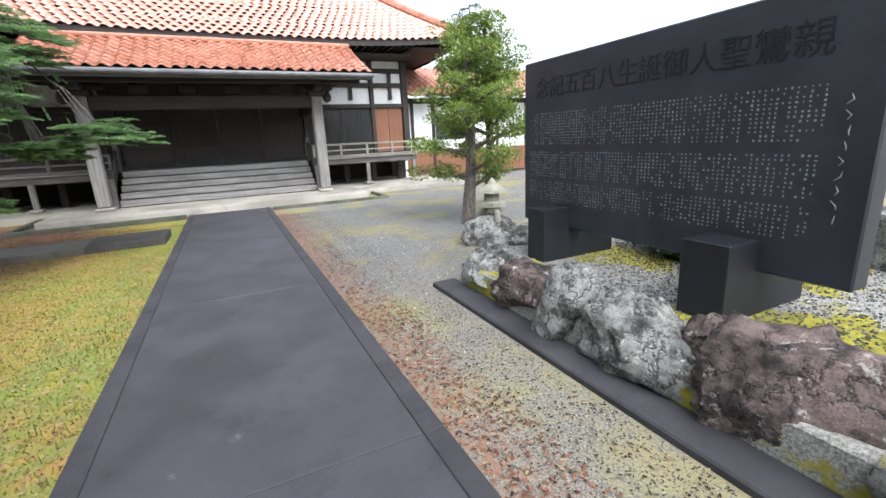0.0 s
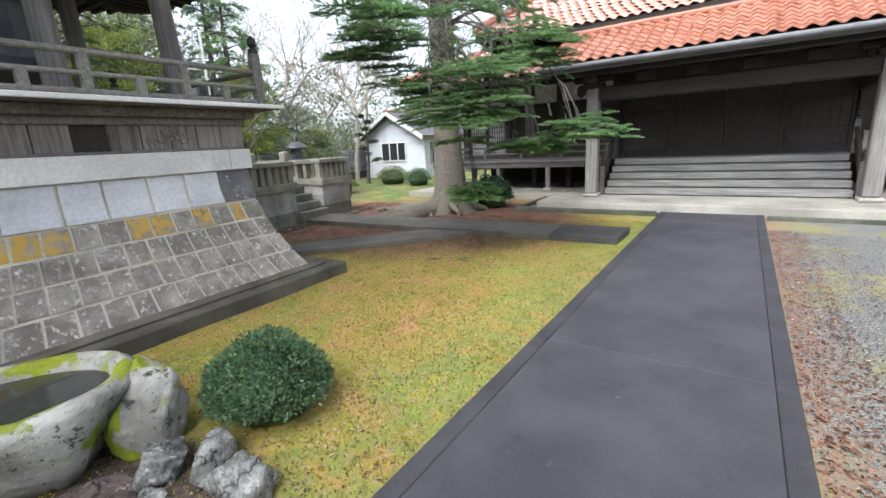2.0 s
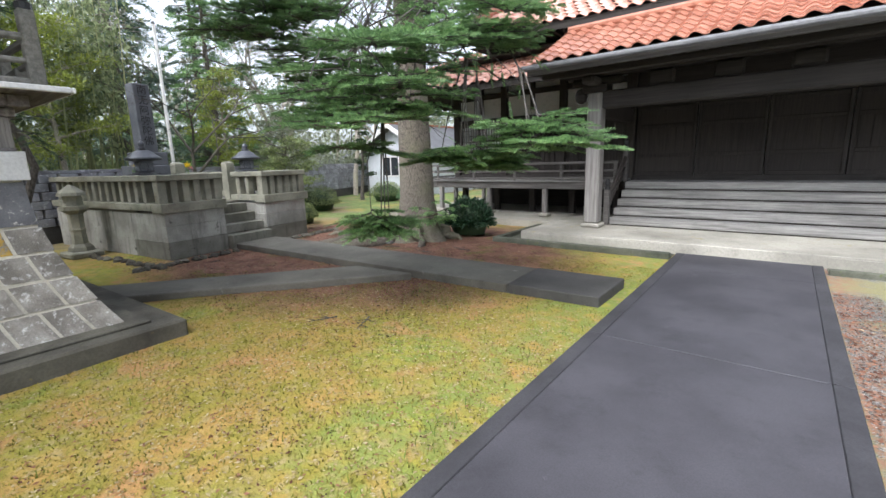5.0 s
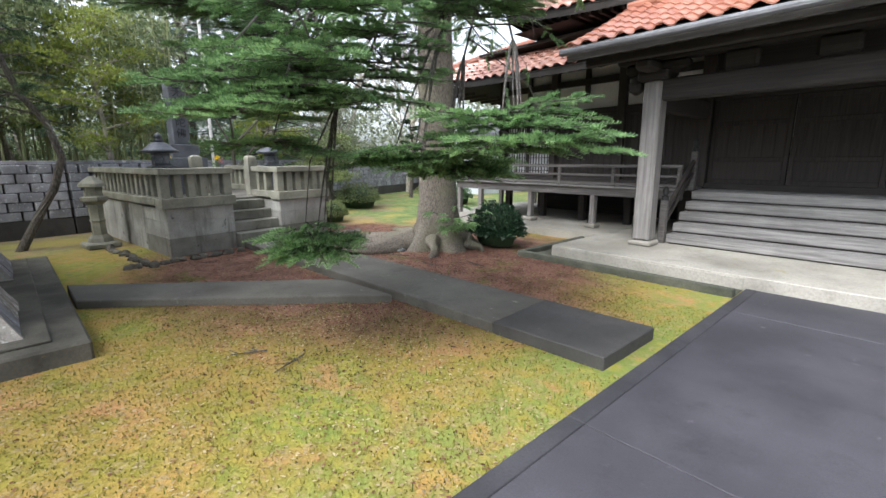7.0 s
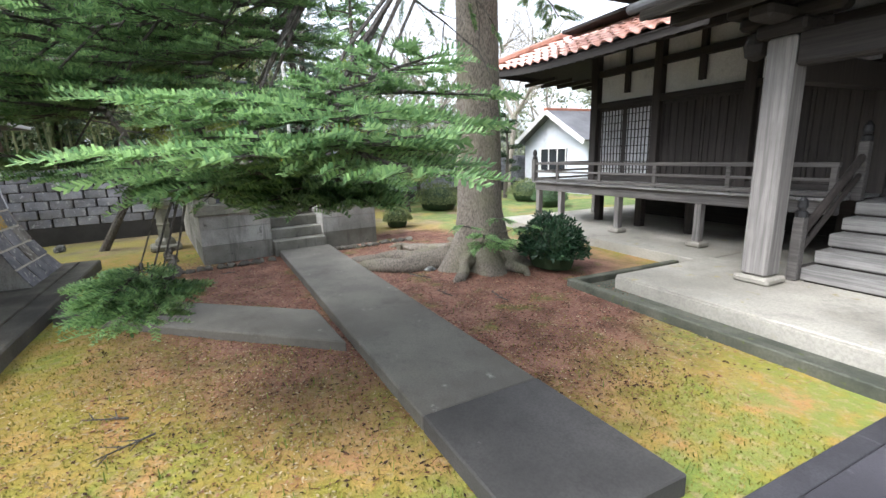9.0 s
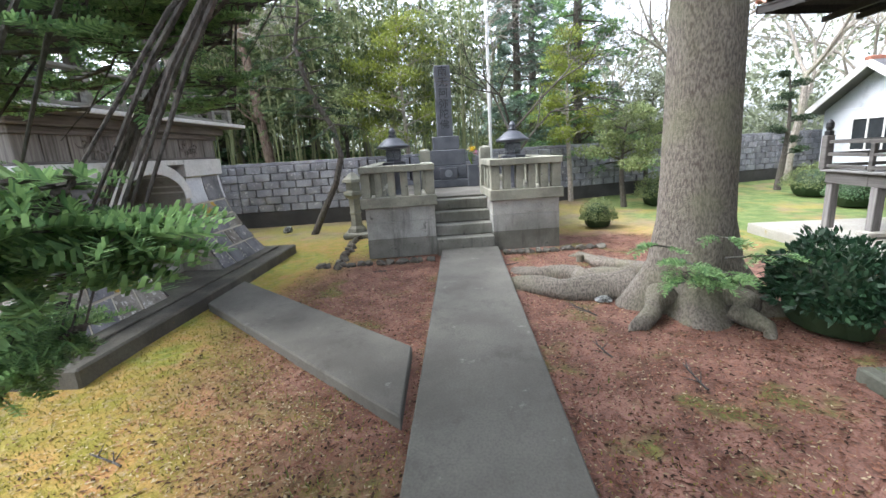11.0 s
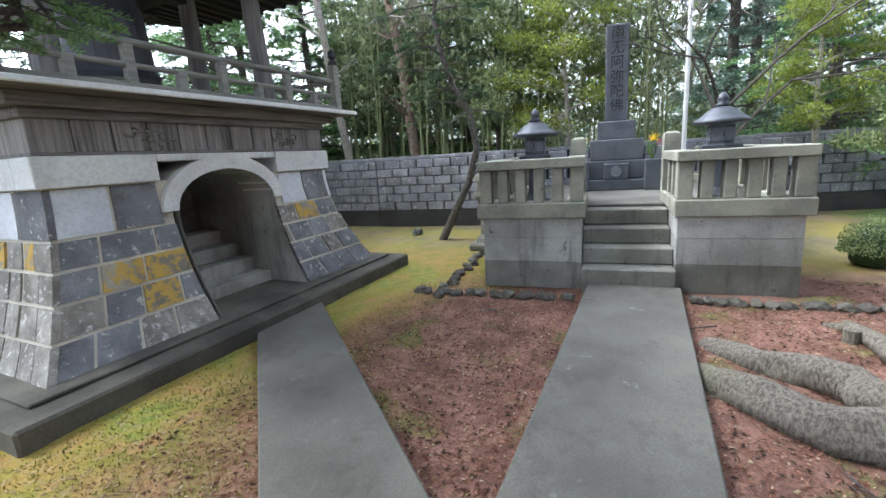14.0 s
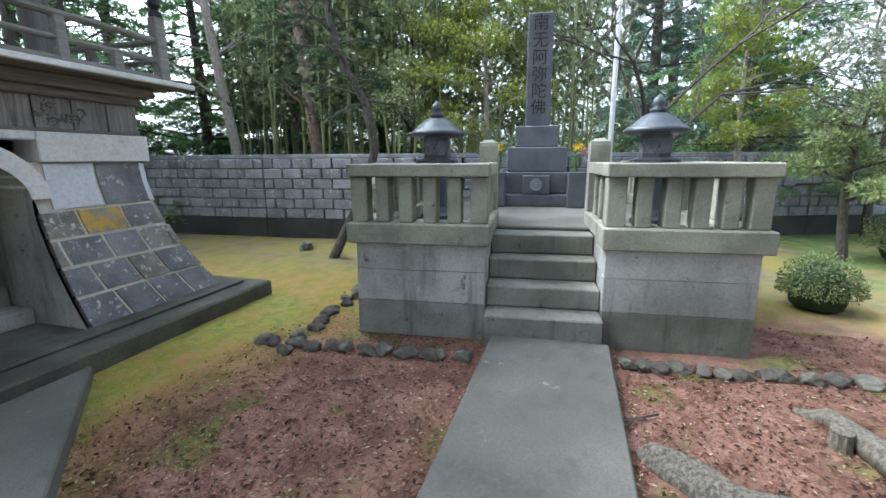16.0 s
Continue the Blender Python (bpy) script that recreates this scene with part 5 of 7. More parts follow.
        mm = placed(pos, rng.normal(0, 1, (220, 3)), rng.normal(0, 1, (220, 3)), rng.uniform(0.02, 0.035, 220))
        link("bloom", scatter_mesh("bloom", LEAF, QUAD, mm), M["flower"], v, "yellow chrysanthemum")
        if sg > 0:
            pos = rng.normal(0, 1, (120, 3)) * (0.04, 0.03, 0.03) + (0.04, 0.08, 0.76)
            mm = placed(pos, rng.normal(0, 1, (120, 3)), rng.normal(0, 1, (120, 3)), rng.uniform(0.02, 0.03, 120))
            link("bloom", scatter_mesh("bloom", LEAF, QUAD, mm), M["flower_pink"], v, "pink flowers")
    for y in (-1.18, 1.15):
        stone_lantern_bronze("bronze_lantern", G @ pose(-1.5, y, 0.9), "grave lanterns").scale = (1.16, 1.16, 1.05)
    # edging stones
    rng = random.Random(9)
    for side in range(3):
        a = -0.2
        while a < 2.7:
            l = rng.uniform(0.1, 0.24)
            if side == 0:
                p = (0.28 + rng.uniform(-0.03, 0.03), -0.62 - (a + 0.2) * 0.62, 0.02)
            elif side == 1:
                p = (0.22 + rng.uniform(-0.03, 0.03), 0.65 + (a + 0.2) * 0.55, 0.02)
            else:
                p = (0.2 - a * 1.1, -2.12 + rng.uniform(-0.04, 0.04), 0.02)
            rock("edging_stone", G @ pose(*p, 0, 0, 90 + rng.uniform(-20, 20) if side < 2 else rng.uniform(-20, 20)), (l * 0.5, 0.07, 0.055), rng.uniform(0, 50), M["edging"], "small grey edging stone beside the grave platform", "stone", "grave edging stones")
            a += l * (1.7 if side < 2 else 1.15)
    # old stone lantern behind
    st = thing("stone_lantern", G @ pose(-2.35, -2.15, 0), "old brown stone lantern with broken top on a base", "lantern")
    part("base", box(-0.28, -0.28, 0, 0.28, 0.28, 0.12, 0.03), M["fence_stone"], st)
    part("foot", lathe([(0.22, 0.12), (0.2, 0.2), (0.14, 0.26)], 6), M["fence_stone"], st)
    part("shaft", lathe([(0.13, 0.26), (0.12, 0.5), (0.14, 0.54), (0.12, 0.58), (0.13, 0.85)], 6), M["fence_stone"], st)
    part("platform", lathe([(0.13, 0.85), (0.23, 0.93), (0.23, 1.0), (0.17, 1.01)], 6), M["fence_stone"], st)
    part("lamp_house", lathe([(0.16, 1.01), (0.15, 1.2)], 6), M["fence_stone"], st)
    part("roof", lathe([(0.24, 1.2), (0.22, 1.26), (0.1, 1.36), (0.04, 1.4)], 6), M["fence_stone"], st)


build_grave()


# ---- memorial slab on its rock bed ----
def build_memorial():
    e = thing("memorial_slab", pose(3.3, 5.9, 0.3), "large black granite memorial slab engraved with columns of text", "memorial")
    T = Matrix.Translation((-3.3, -5.9, -0.3))

    def P(name, bm, mat, label="", parent=e):
        bm.transform(T)
        return part(name, bm, M[mat], parent, label)
    P("slab", box(3.2, 4.34, 0.6, 3.38, 7.48, 2.33, 0.012), "granite", "polished black engraved slab")
    for y0, y1 in ((6.72, 6.99), (4.86, 5.2)):
        P("foot_block", box(2.88, y0, 0.2, 3.85, y1, 0.82, 0.006), "granite_block", "black granite foot block")
    title = "親鸞聖人御誕生八百五記念"
    for i, ch in enumerate(title):
        me = text_mesh(ch, 0.225, 0.002, "glyph")
        o = link("glyph", me, M["ink"], e)
        o.matrix_basis = T @ Matrix.Translation((3.198, 4.72 + i * 0.222, 2.03)) @ Matrix.Rotation(-math.pi / 2, 4, 'Z') @ Matrix.Rotation(math.pi / 2, 4, 'X')
    rng = np.random.default_rng(11)
    plate = [(0, -0.5, -0.5), (0, -0.5, 0.5), (0, 0.5, 0.5), (0, 0.5, -0.5)]
    mats = []
    for b, (zt, zl) in enumerate(((1.78, 1.45), (1.38, 1.12), (1.06, 0.84))):
        for y in np.arange(4.62, 7.36, 0.036):
            z = zt
            end = zl + (0.05 if rng.random() < 0.3 else 0)
            faint = rng.random()
            while z > end:
                if rng.random() < (0.85 if faint > 0.25 else 0.35):
                    m = np.eye(4)
                    m[1, 1], m[2, 2] = rng.uniform(0.008, 0.016), rng.uniform(0.008, 0.017)
                    m[:3, 3] = (3.1975 - 3.3, y + rng.uniform(-0.003, 0.003) - 5.9, z - 0.3)
                    mats.append(m)
                z -= 0.028
    o = link("small_text", scatter_mesh("small_text", plate, QUAD, mats), M["engraved"], e, "columns of small pale engraved text")
    o["kind"] = "stuff"
    for i in range(9):
        q = bmesh.new()
        yy, zz = 4.5, 1.72 - i * 0.085
        tube([(3.199, yy + 0.02 * math.sin(i * 2.1), zz), (3.199, yy - 0.012, zz - 0.03), (3.199, yy + 0.018 * math.cos(i * 1.3), zz - 0.055)], [0.002, 0.005, 0.002], 5, q)
        P("signature_stroke", q, "engraved")
    # second dark block at the edge of the bed
    k = thing("granite_marker", pose(3.05, 3.4, 0.3), "small black granite marker block on the gravel bed", "marker")
    part("block", box(-0.12, -0.3, -0.05, 0.3, 0.3, 0.35, 0.01), M["granite_block"], k)
    part("plate", box(0.0, -0.28, 0.35, 0.16, 0.28, 0.95, 0.01), M["granite"], k)
    # bed and kerb
    bed = prism([(2.18, 0.0), (2.18, 7.25), (3.2, 7.6), (6.2, 7.9), (6.4, 0.0)], -0.05, 0.27, 0.02)
    tagged(part("gravel_bed", bed, M["bed"]), "raised gravel bed with patches of yellow moss", "planting bed", kind="structure")
    kb = thing("kerb", pose(2.03, 4, 0), "low black concrete kerb along the rock bed", "kerb", kind="structure")
    part("strip", box(-0.13, -5.0, -0.05, 0.15, 3.4, 0.05, 0.012), M["kerb"], kb)
    rocks = [(2.42, 7.0, .2, .3, .34, .3, "rock"), (2.38, 6.35, .17, .26, .42, .26, "rock_red"), (2.35, 5.72, .2, .27, .33, .33, "rock"), (2.33, 5.05, .2, .3, .36, .36, "rock"),
             (2.4, 4.25, .22, .32, .48, .32, "rock_red"), (2.36, 3.4, .2, .3, .4, .3, "rock"), (2.42, 2.6, .2, .3, .42, .28, "rock"), (2.75, 7.5, .2, .34, .22, .22, "rock"), (3.4, 7.75, .2, .4, .25, .22, "rock"),
             (2.5, 5.42, .3, .16, .14, .16, "rock"), (2.52, 4.7, .26, .2, .18, .2, "rock_red"), (5.4, 4.6, .4, .5, .4, .35, "rock"), (5.3, 6.4, .35, .4, .4, .3, "rock"), (4.9, 7.3, .3, .35, .3, .2, "rock"), (4.6, 5.6, .3, .25, .3, .18, "rock")]
    for i, (x, y, z, a, b, c, m) in enumerate(rocks):
        rock("boulder", pose(x, y, z, 0, 0, i * 7), (a, b, c), i * 1.7 + 2, M[m], "rough %s retaining boulder beside the kerb" % ("brown" if m == "rock_red" else "grey lichened"), "boulder", "boulders of the memorial bed", None, 0.75)


def bed_material():
    n = Nodes("mossy_gravel_bed")
    f, a, p = n.noise(65, 4, 0.7), n.noise(1.6, 5), n.noise(14, 5)
    c = n.mix(n.step(f, 0.32, 0.7), (0.13, 0.125, 0.115), (0.4, 0.39, 0.36))
    mo = n.mix(n.step(p, 0.3, 0.7), (0.2, 0.18, 0.02), (0.33, 0.3, 0.04))
    c = n.mix(n.step(n.math('ADD', a, n.math('MULTIPLY', p, 0.15)), 0.58, 0.64), c, mo)
    return n.done(c, 0.95, n.math('ADD', f, p), 0.7, 0.02)


M["bed"] = bed_material()
build_memorial()


# ---- plants ----
def spray_shape(rng, needles=26):
    """A flat fir twig one unit long, needles on both sides."""
    v, f = [], []
    for i in range(needles):
        t = 0.08 + 0.9 * i / needles
        s = 1 if i % 2 else -1
        a = radians(38 + 20 * rng.random()) * s
        l = 0.27 * (1 - 0.4 * t) * (0.8 + 0.4 * rng.random())
        d = np.array([math.cos(a), math.sin(a) * (0.45 if i % 3 == 0 else 1), 0.6 if i % 3 == 0 else 0.12 * (rng.random() - 0.3)])
        n = np.array([-math.sin(a), math.cos(a), 0]) * 0.036
        p = np.array([t, 0, -0.12 * t * t])
        k = len(v)
        v += [p - n, p + n, p + d * l + n * 0.7, p + d * l - n * 0.7]
        f.append((k, k + 1, k + 2, k + 3))
    return v, f


def limb_points(p0, d, length, droop, rng, n=7, wobble=0.12, up=0.0):
    pts, p = [], Vector(p0)
    d = Vector(d).normalized()
    for i in range(n):
        pts.append(p.copy())
        p = p + d * (length / (n - 1))
        d = (d + Vector((rng.uniform(-wobble, wobble), rng.uniform(-wobble, wobble), -droop / n + rng.uniform(-wobble, wobble) * 0.5 + up * i / n))).normalized()
    return pts


def fir_limb(wood, sprays, p0, d, length, droop, rng, r0=0.05, dense=1.0, size=0.22, up=0.0, bare=0.25):
    """A drooping fir limb: adds wood to a bmesh and twig poses to lists."""
    pts = limb_points(p0, d, length, droop, rng, 8, 0.13, up)
    tube(pts, [r0 * (1 - 0.85 * i / 7) for i in range(8)], 6, wood)
    n = max(3, int(length * 7 * dense))
    for k in range(n):
        t = bare + (1 - bare) * (k + rng.random()) / n
        i = min(6, int(t * 7))
        q = pts[i].lerp(pts[i + 1], t * 7 - i)
        ax = (pts[i + 1] - pts[i]).normalized()
        sd = ax.cross(Vector((0, 0, 1))).normalized() * rng.choice((-1, 1))
        l2 = (0.25 + 0.75 * (1 - abs(t - 0.55))) * length * rng.uniform(0.14, 0.28)
        d2 = (ax * rng.uniform(0.35, 0.9) + sd + Vector((0, 0, rng.uniform(-0.45, 0.1)))).normalized()
        tw = limb_points(q, d2, l2, 0.25, rng, 4, 0.1)
        tube(tw, [0.007, 0.006, 0.004, 0.002], 3, wood)
        m = max(2, int(l2 / (size * 0.36)))
        for j in range(m):
            u = (j + 0.6) / m * 3
            a = min(2, int(u))
            w = tw[a].lerp(tw[a + 1], u - a)
            ax2 = (tw[a + 1] - tw[a]).normalized()
            for s in (-1, 1, 0):
                if s and rng.random() < 0.15:
                    continue
                dd = ax2 + ax2.cross(Vector((0, 0, 1))) * s * rng.uniform(0.5, 1.0) + Vector((0, 0, rng.uniform(-0.3, 0.12)))
                sprays.append((w, dd, size * rng.uniform(0.7, 1.25)))


def needle_pad(wood, sprays, p, d, length, rng, size=0.11):
    """A flat fan of side twigs on one bough, set with short needle sprays."""
    pts = limb_points(p, d, length, 0.12, rng, 6, 0.08, 0.12)
    tube(pts, [0.012, 0.01, 0.008, 0.006, 0.004, 0.002], 4, wood)
    n = max(4, int(length / 0.075))
    for k in range(n):
        t = (0.12 + 0.86 * k / n) * 5
        i = min(4, int(t))
        q = pts[i].lerp(pts[i + 1], t - i)
        ax = (pts[i + 1] - pts[i]).normalized()
        sd = ax.cross(Vector((0, 0, 1))).normalized()
        for s in (-1, 1):
            if rng.random() < 0.12:
                continue
            l2 = length * (0.48 - 0.36 * k / n) * rng.uniform(0.6, 1.15)
            d2 = (ax * rng.uniform(0.55, 0.95) + sd * s + Vector((0, 0, rng.uniform(-0.12, 0.1)))).normalized()
            e2 = q + d2 * l2
            tube([q, e2], [0.004, 0.0015], 3, wood)
            m = max(1, int(l2 / 0.055))
            for j in range(m):
                w = q.lerp(e2, (j + 0.3) / m)
                f = rng.choice((-1, 1))
                sprays.append((w, d2 + sd * f * rng.uniform(0.2, 0.7) + ax * rng.uniform(0, 0.4) + Vector((0, 0, rng.uniform(-0.05, 0.2))), size * rng.uniform(0.7, 1.2)))
            sprays.append((e2, d2 + Vector((0, 0, 0.1)), size * rng.uniform(0.8, 1.2)))
    sprays.append((pts[-1], pts[-1] - pts[-2], size))


def spray_mesh(name, sprays, seed, needles=26):
    rng = np.random.default_rng(seed)
    v, f = spray_shape(rng, needles)
    pos = np.array([tuple(s[0]) for s in sprays])
    d = np.array([tuple(s[1]) for s in sprays])
    up = np.tile([0, 0, 1.0], (len(pos), 1)) + rng.normal(0, 0.3, (len(pos), 3))
    return scatter_mesh(name, v, f, placed(pos, d, up, [s[2] for s in sprays]))


def leaf_cloud(centres, radii, count, size, seed, flat=0.6):
    """Leaf poses on and in flattened clumps."""
    rng = np.random.default_rng(seed)
    c = np.asarray(centres, float)
    idx = rng.integers(0, len(c), count)
    d = rng.normal(0, 1, (count, 3))
    d /= np.linalg.norm(d, axis=1, keepdims=True)
    r = rng.uniform(0.45, 1.0, (count, 1)) ** 0.5
    rad = np.asarray(radii)[idx][:, None]
    pos = c[idx] + d * r * rad * np.array([1, 1, flat])
    out = d + rng.normal(0, 0.6, (count, 3)) + (0, 0, 0.2)
    nor = rng.normal(0, 0.6, (count, 3)) + (0, 0, 1)
    return placed(pos, out, nor, rng.uniform(0.7, 1.3, count) * size)


def build_big_fir():
    x0, y0 = -5.95, 14.6
    e = thing("fir_tree", pose(x0, y0, 0), "old fir with fissured grey bark and drooping green branches", "tree")
    bm = bmesh.new()
    prof = [(-0.1, 0.62), (0.06, 0.54), (0.2, 0.48), (0.45, 0.42), (0.9, 0.37), (1.6, 0.345), (2.6, 0.33), (4, 0.31), (6, 0.28), (9, 0.2), (13, 0.06)]
    seg = 36
    rings = []
    for z, r in prof:
        ring = []
        for i in range(seg):
            a = 2 * math.pi * i / seg
            fl = max(0, 0.55 - z) * 0.75 * (0.5 + 0.5 * math.cos(5 * a + 1.1)) * (1 + 0.5 * noise.noise(Vector((a, z, 3))))
            rr = r + fl * 0.7 + 0.025 * noise.noise(Vector((math.cos(a) * 3, math.sin(a) * 3, z * 1.5)))
            ring.append(bm.verts.new((rr * math.cos(a) - 0.012 * z, rr * math.sin(a), z)))
        rings.append(ring)
    for a, b in zip(rings, rings[1:]):
        for i in range(seg):
            bm.faces.new((a[i], a[(i + 1) % seg], b[(i + 1) % seg], b[i]))
    part("trunk", bm, M["bark"], e, "thick fissured grey-brown trunk", True)
    rng = random.Random(3)
    for thick, pts in enumerate(([(-0.35, -0.35, 0.16), (-0.55, -0.8, 0.08), (-0.8, -1.2, 0.05), (-1.15, -1.55, 0.03), (-1.4, -1.8, -0.04)],
                [(-0.1, -0.5, 0.16), (-0.2, -1.0, 0.08), (-0.45, -1.5, 0.05), (-0.75, -1.85, 0.01), (-0.9, -2.0, -0.06)],
                [(0.35, -0.4, 0.2), (0.6, -0.65, 0.08), (0.8, -0.85, -0.04)], [(-0.5, 0.2, 0.2), (-1.0, 0.35, 0.1), (-1.8, 0.4, 0.05), (-2.4, 0.55, -0.03)],
                [(0.5, 0.1, 0.2), (0.8, 0.2, 0.06), (1.0, 0.22, -0.05)], [(-0.4, -0.1, 0.18), (-1.1, -0.4, 0.1), (-1.7, -0.75, 0.06), (-2.2, -0.8, -0.03)])):
        r0, r1 = (0.19, 0.08) if thick < 2 else (0.14, 0.04)
        pts = [Vector(p) for p in pts]
        pts = [pts[0].lerp(pts[1], 0.0)] + [pts[i].lerp(pts[i + 1], f) + Vector((rng.uniform(-1, 1), rng.uniform(-1, 1), 0)) * 0.07 for i in range(len(pts) - 1) for f in (0.35, 0.7)] + [pts[-1] - Vector((0, 0, 0.12))]
        n = len(pts)
        b = tube(pts, [r0 - (r0 - r1) * i / (n - 1) for i in range(n)], 12)
        bmesh.ops.subdivide_edges(b, edges=b.edges[:], cuts=1, use_grid_fill=True)
        for v in b.verts:
            v.co += Vector((noise.noise(v.co * 6), noise.noise(v.co * 6 + Vector((9, 0, 0))), 0.5 * noise.noise(v.co * 5))) * 0.06 + Vector((noise.noise(v.co * 1.7), noise.noise(v.co * 1.7 + Vector((0, 7, 0))), 0.2 * noise.noise(v.co * 2))) * 0.1
        part("root", b, M["bark"], e, "surface root", True)
    wood, sp = bmesh.new(), []
    # upper crown
    for k in range(34):
        z = 4.6 + 6.5 * (k / 34)
        a = k * 2.399 + rng.uniform(-0.4, 0.4)
        L = (3.4 - 0.22 * z) * rng.uniform(0.8, 1.2) + 0.6
        d = Vector((math.cos(a), math.sin(a), rng.uniform(-0.05, 0.2)))
        fir_limb(wood, sp, (0.3 * d.x - 0.012 * z, 0.3 * d.y, z), d, L, 0.45, rng, 0.05, 0.75, 0.17)
    # long limbs that droop over the stone path and spread flat pads above the lawn
    zones = (((2.8, -4.5, 2.0), (0.8, 0.5, 0.45), 9), ((3.5, -3.75, 1.7), (0.3, 0.3, 0.25), 4), ((2.5, -4.0, 2.5), (1.0, 0.8, 0.4), 10),
             ((1.5, -3.8, 3.6), (1.9, 1.3, 0.5), 14), ((3.1, -2.8, 3.1), (0.9, 0.8, 0.4), 7), ((3.55, -3.3, 1.6), (0.25, 0.15, 0.1), 5), ((2.85, -4.2, 1.05), (0.25, 0.25, 0.15), 4),
             ((4.25, -3.45, 1.8), (0.3, 0.3, 0.25), 4), ((1.9, -3.9, 2.4), (0.5, 0.35, 0.5), 4), ((0.9, -4.1, 3.1), (1.0, 0.6, 0.5), 4))
    for centre, rad, count in zones:
        for k in range(count):
            o = Vector((rng.gauss(0, 1), rng.gauss(0, 1), rng.gauss(0, 1))).normalized() * rng.uniform(0.2, 1.0)
            p2 = Vector(centre) + Vector((0.2, 0.15, 0)) + Vector((o.x * rad[0], o.y * rad[1], o.z * rad[2]))
            p0 = Vector((0, 0, max(4.4, p2.z + 1.6) + rng.uniform(0, 0.5))) + p2.normalized() * 0.25
            p1 = Vector((p2.x * 0.72, p2.y * 0.72, 0.6 * p0.z + 0.4 * p2.z + 0.8))
            arc = [p0.lerp(p1, t).lerp(p1.lerp(p2, t), t) for t in [i / 9 for i in range(10)]]
            ph, sw = rng.uniform(0, 6.28), rng.uniform(0.2, 0.5)
            side = Vector((-p2.y, p2.x, 0)).normalized()
            arc = [p + side * sw * math.sin(ph + i * 0.75) * (i / 9) * (1 - i / 9) * 3 + Vector((rng.uniform(-1, 1), rng.uniform(-1, 1), rng.uniform(-1, 1))) * 0.045 for i, p in enumerate(arc)]
            if k % 6 == 0:
                bough = arc
                tube(arc, [0.03 * (1 - 0.88 * i / 9) for i in range(10)], 6, wood)
                # bare, forking side twigs along the bough
                for _ in range(8):
                    t = rng.uniform(3.0, 7.0)
                    q = arc[int(t)].lerp(arc[int(t) + 1], t % 1)
                    ax = (arc[int(t) + 1] - arc[int(t)]).normalized()
                    dv = (ax * rng.uniform(0.3, 1.0) + side * rng.choice((-1, 1)) * rng.uniform(0.4, 1.0) + Vector((0, 0, rng.uniform(-0.7, 0.2)))).normalized()
                    tw = limb_points(q, dv, rng.uniform(0.35, 0.95), 0.3, rng, 6, 0.22)
                    tube(tw, [0.008, 0.007, 0.006, 0.005, 0.0035, 0.002], 4, wood)
                    for w in range(1, 6):
                        dv = (tw[w] - tw[w - 1]).normalized() + Vector((rng.uniform(-1, 1), rng.uniform(-1, 1), rng.uniform(-0.8, 0.2)))
                        fk = limb_points(tw[w], dv, rng.uniform(0.12, 0.35), 0.2, rng, 4, 0.25)
                        tube(fk, [0.004, 0.0032, 0.0025, 0.0015], 3, wood)
                        if rng.random() < 0.4:
                            sp += [(fk[2], fk[3] - fk[2], 0.1), (fk[3], fk[3] - fk[2], 0.12), (fk[1], Vector((rng.uniform(-1, 1), rng.uniform(-1, 1), -0.2)), 0.1)]
            else:
                s0 = bough[7]
                tube([s0, s0.lerp(p2, 0.3) + Vector((0, 0, 0.12)), s0.lerp(p2, 0.7) + Vector((0, 0, 0.1)), p2], [0.013, 0.011, 0.008, 0.004], 5, wood)
                arc = [s0.lerp(p2, i / 9) + Vector((0, 0, 0.12 * math.sin(math.pi * i / 9))) for i in range(10)]
            out = Vector((p2.x, p2.y, 0)).normalized()
            for m in range(6):
                t = (7.9 if p2.z > 1.85 else 8.75) + (1.05 if p2.z > 1.85 else 0.2) * m / 5
                i = min(8, int(t))
                q = arc[i].lerp(arc[i + 1], t - i)
                d = out.copy()
                d.rotate(Matrix.Rotation(radians((rng.uniform(35, 75) * (-1) ** m) if m < 5 else rng.uniform(-15, 15)), 3, 'Z'))
                d.z = rng.uniform(-0.22, 0.02)
                needle_pad(wood, sp, q, d, rng.uniform(0.35, 0.7) if p2.z > 1.7 else rng.uniform(0.25, 0.42), rng, 0.115 if p2.z > 1.7 else 0.135)
    part("branchwork", wood, M["twig"], e, "drooping grey branches")
    link("crown", spray_mesh("crown", sp, 1), M["fir"], e, "flat green needle sprays")
    # low shoots around the foot
    wood, sp = bmesh.new(), []
    for k in range(10):
        a = radians(15 - 75 * rng.random())
        fir_limb(wood, sp, (0.45 * math.cos(a), 0.45 * math.sin(a), 0.3 + 0.6 * rng.random()), (math.cos(a), math.sin(a), 0.3), rng.uniform(0.3, 0.7), 0.3, rng, 0.012, 1.2, 0.16)
    part("foot_shoot", wood, M["twig"], e)
    link("foot_foliage", spray_mesh("foot_foliage", sp, 2, 20), M["fir"], e)
    print("fir sprays", len(sp))


build_big_fir()


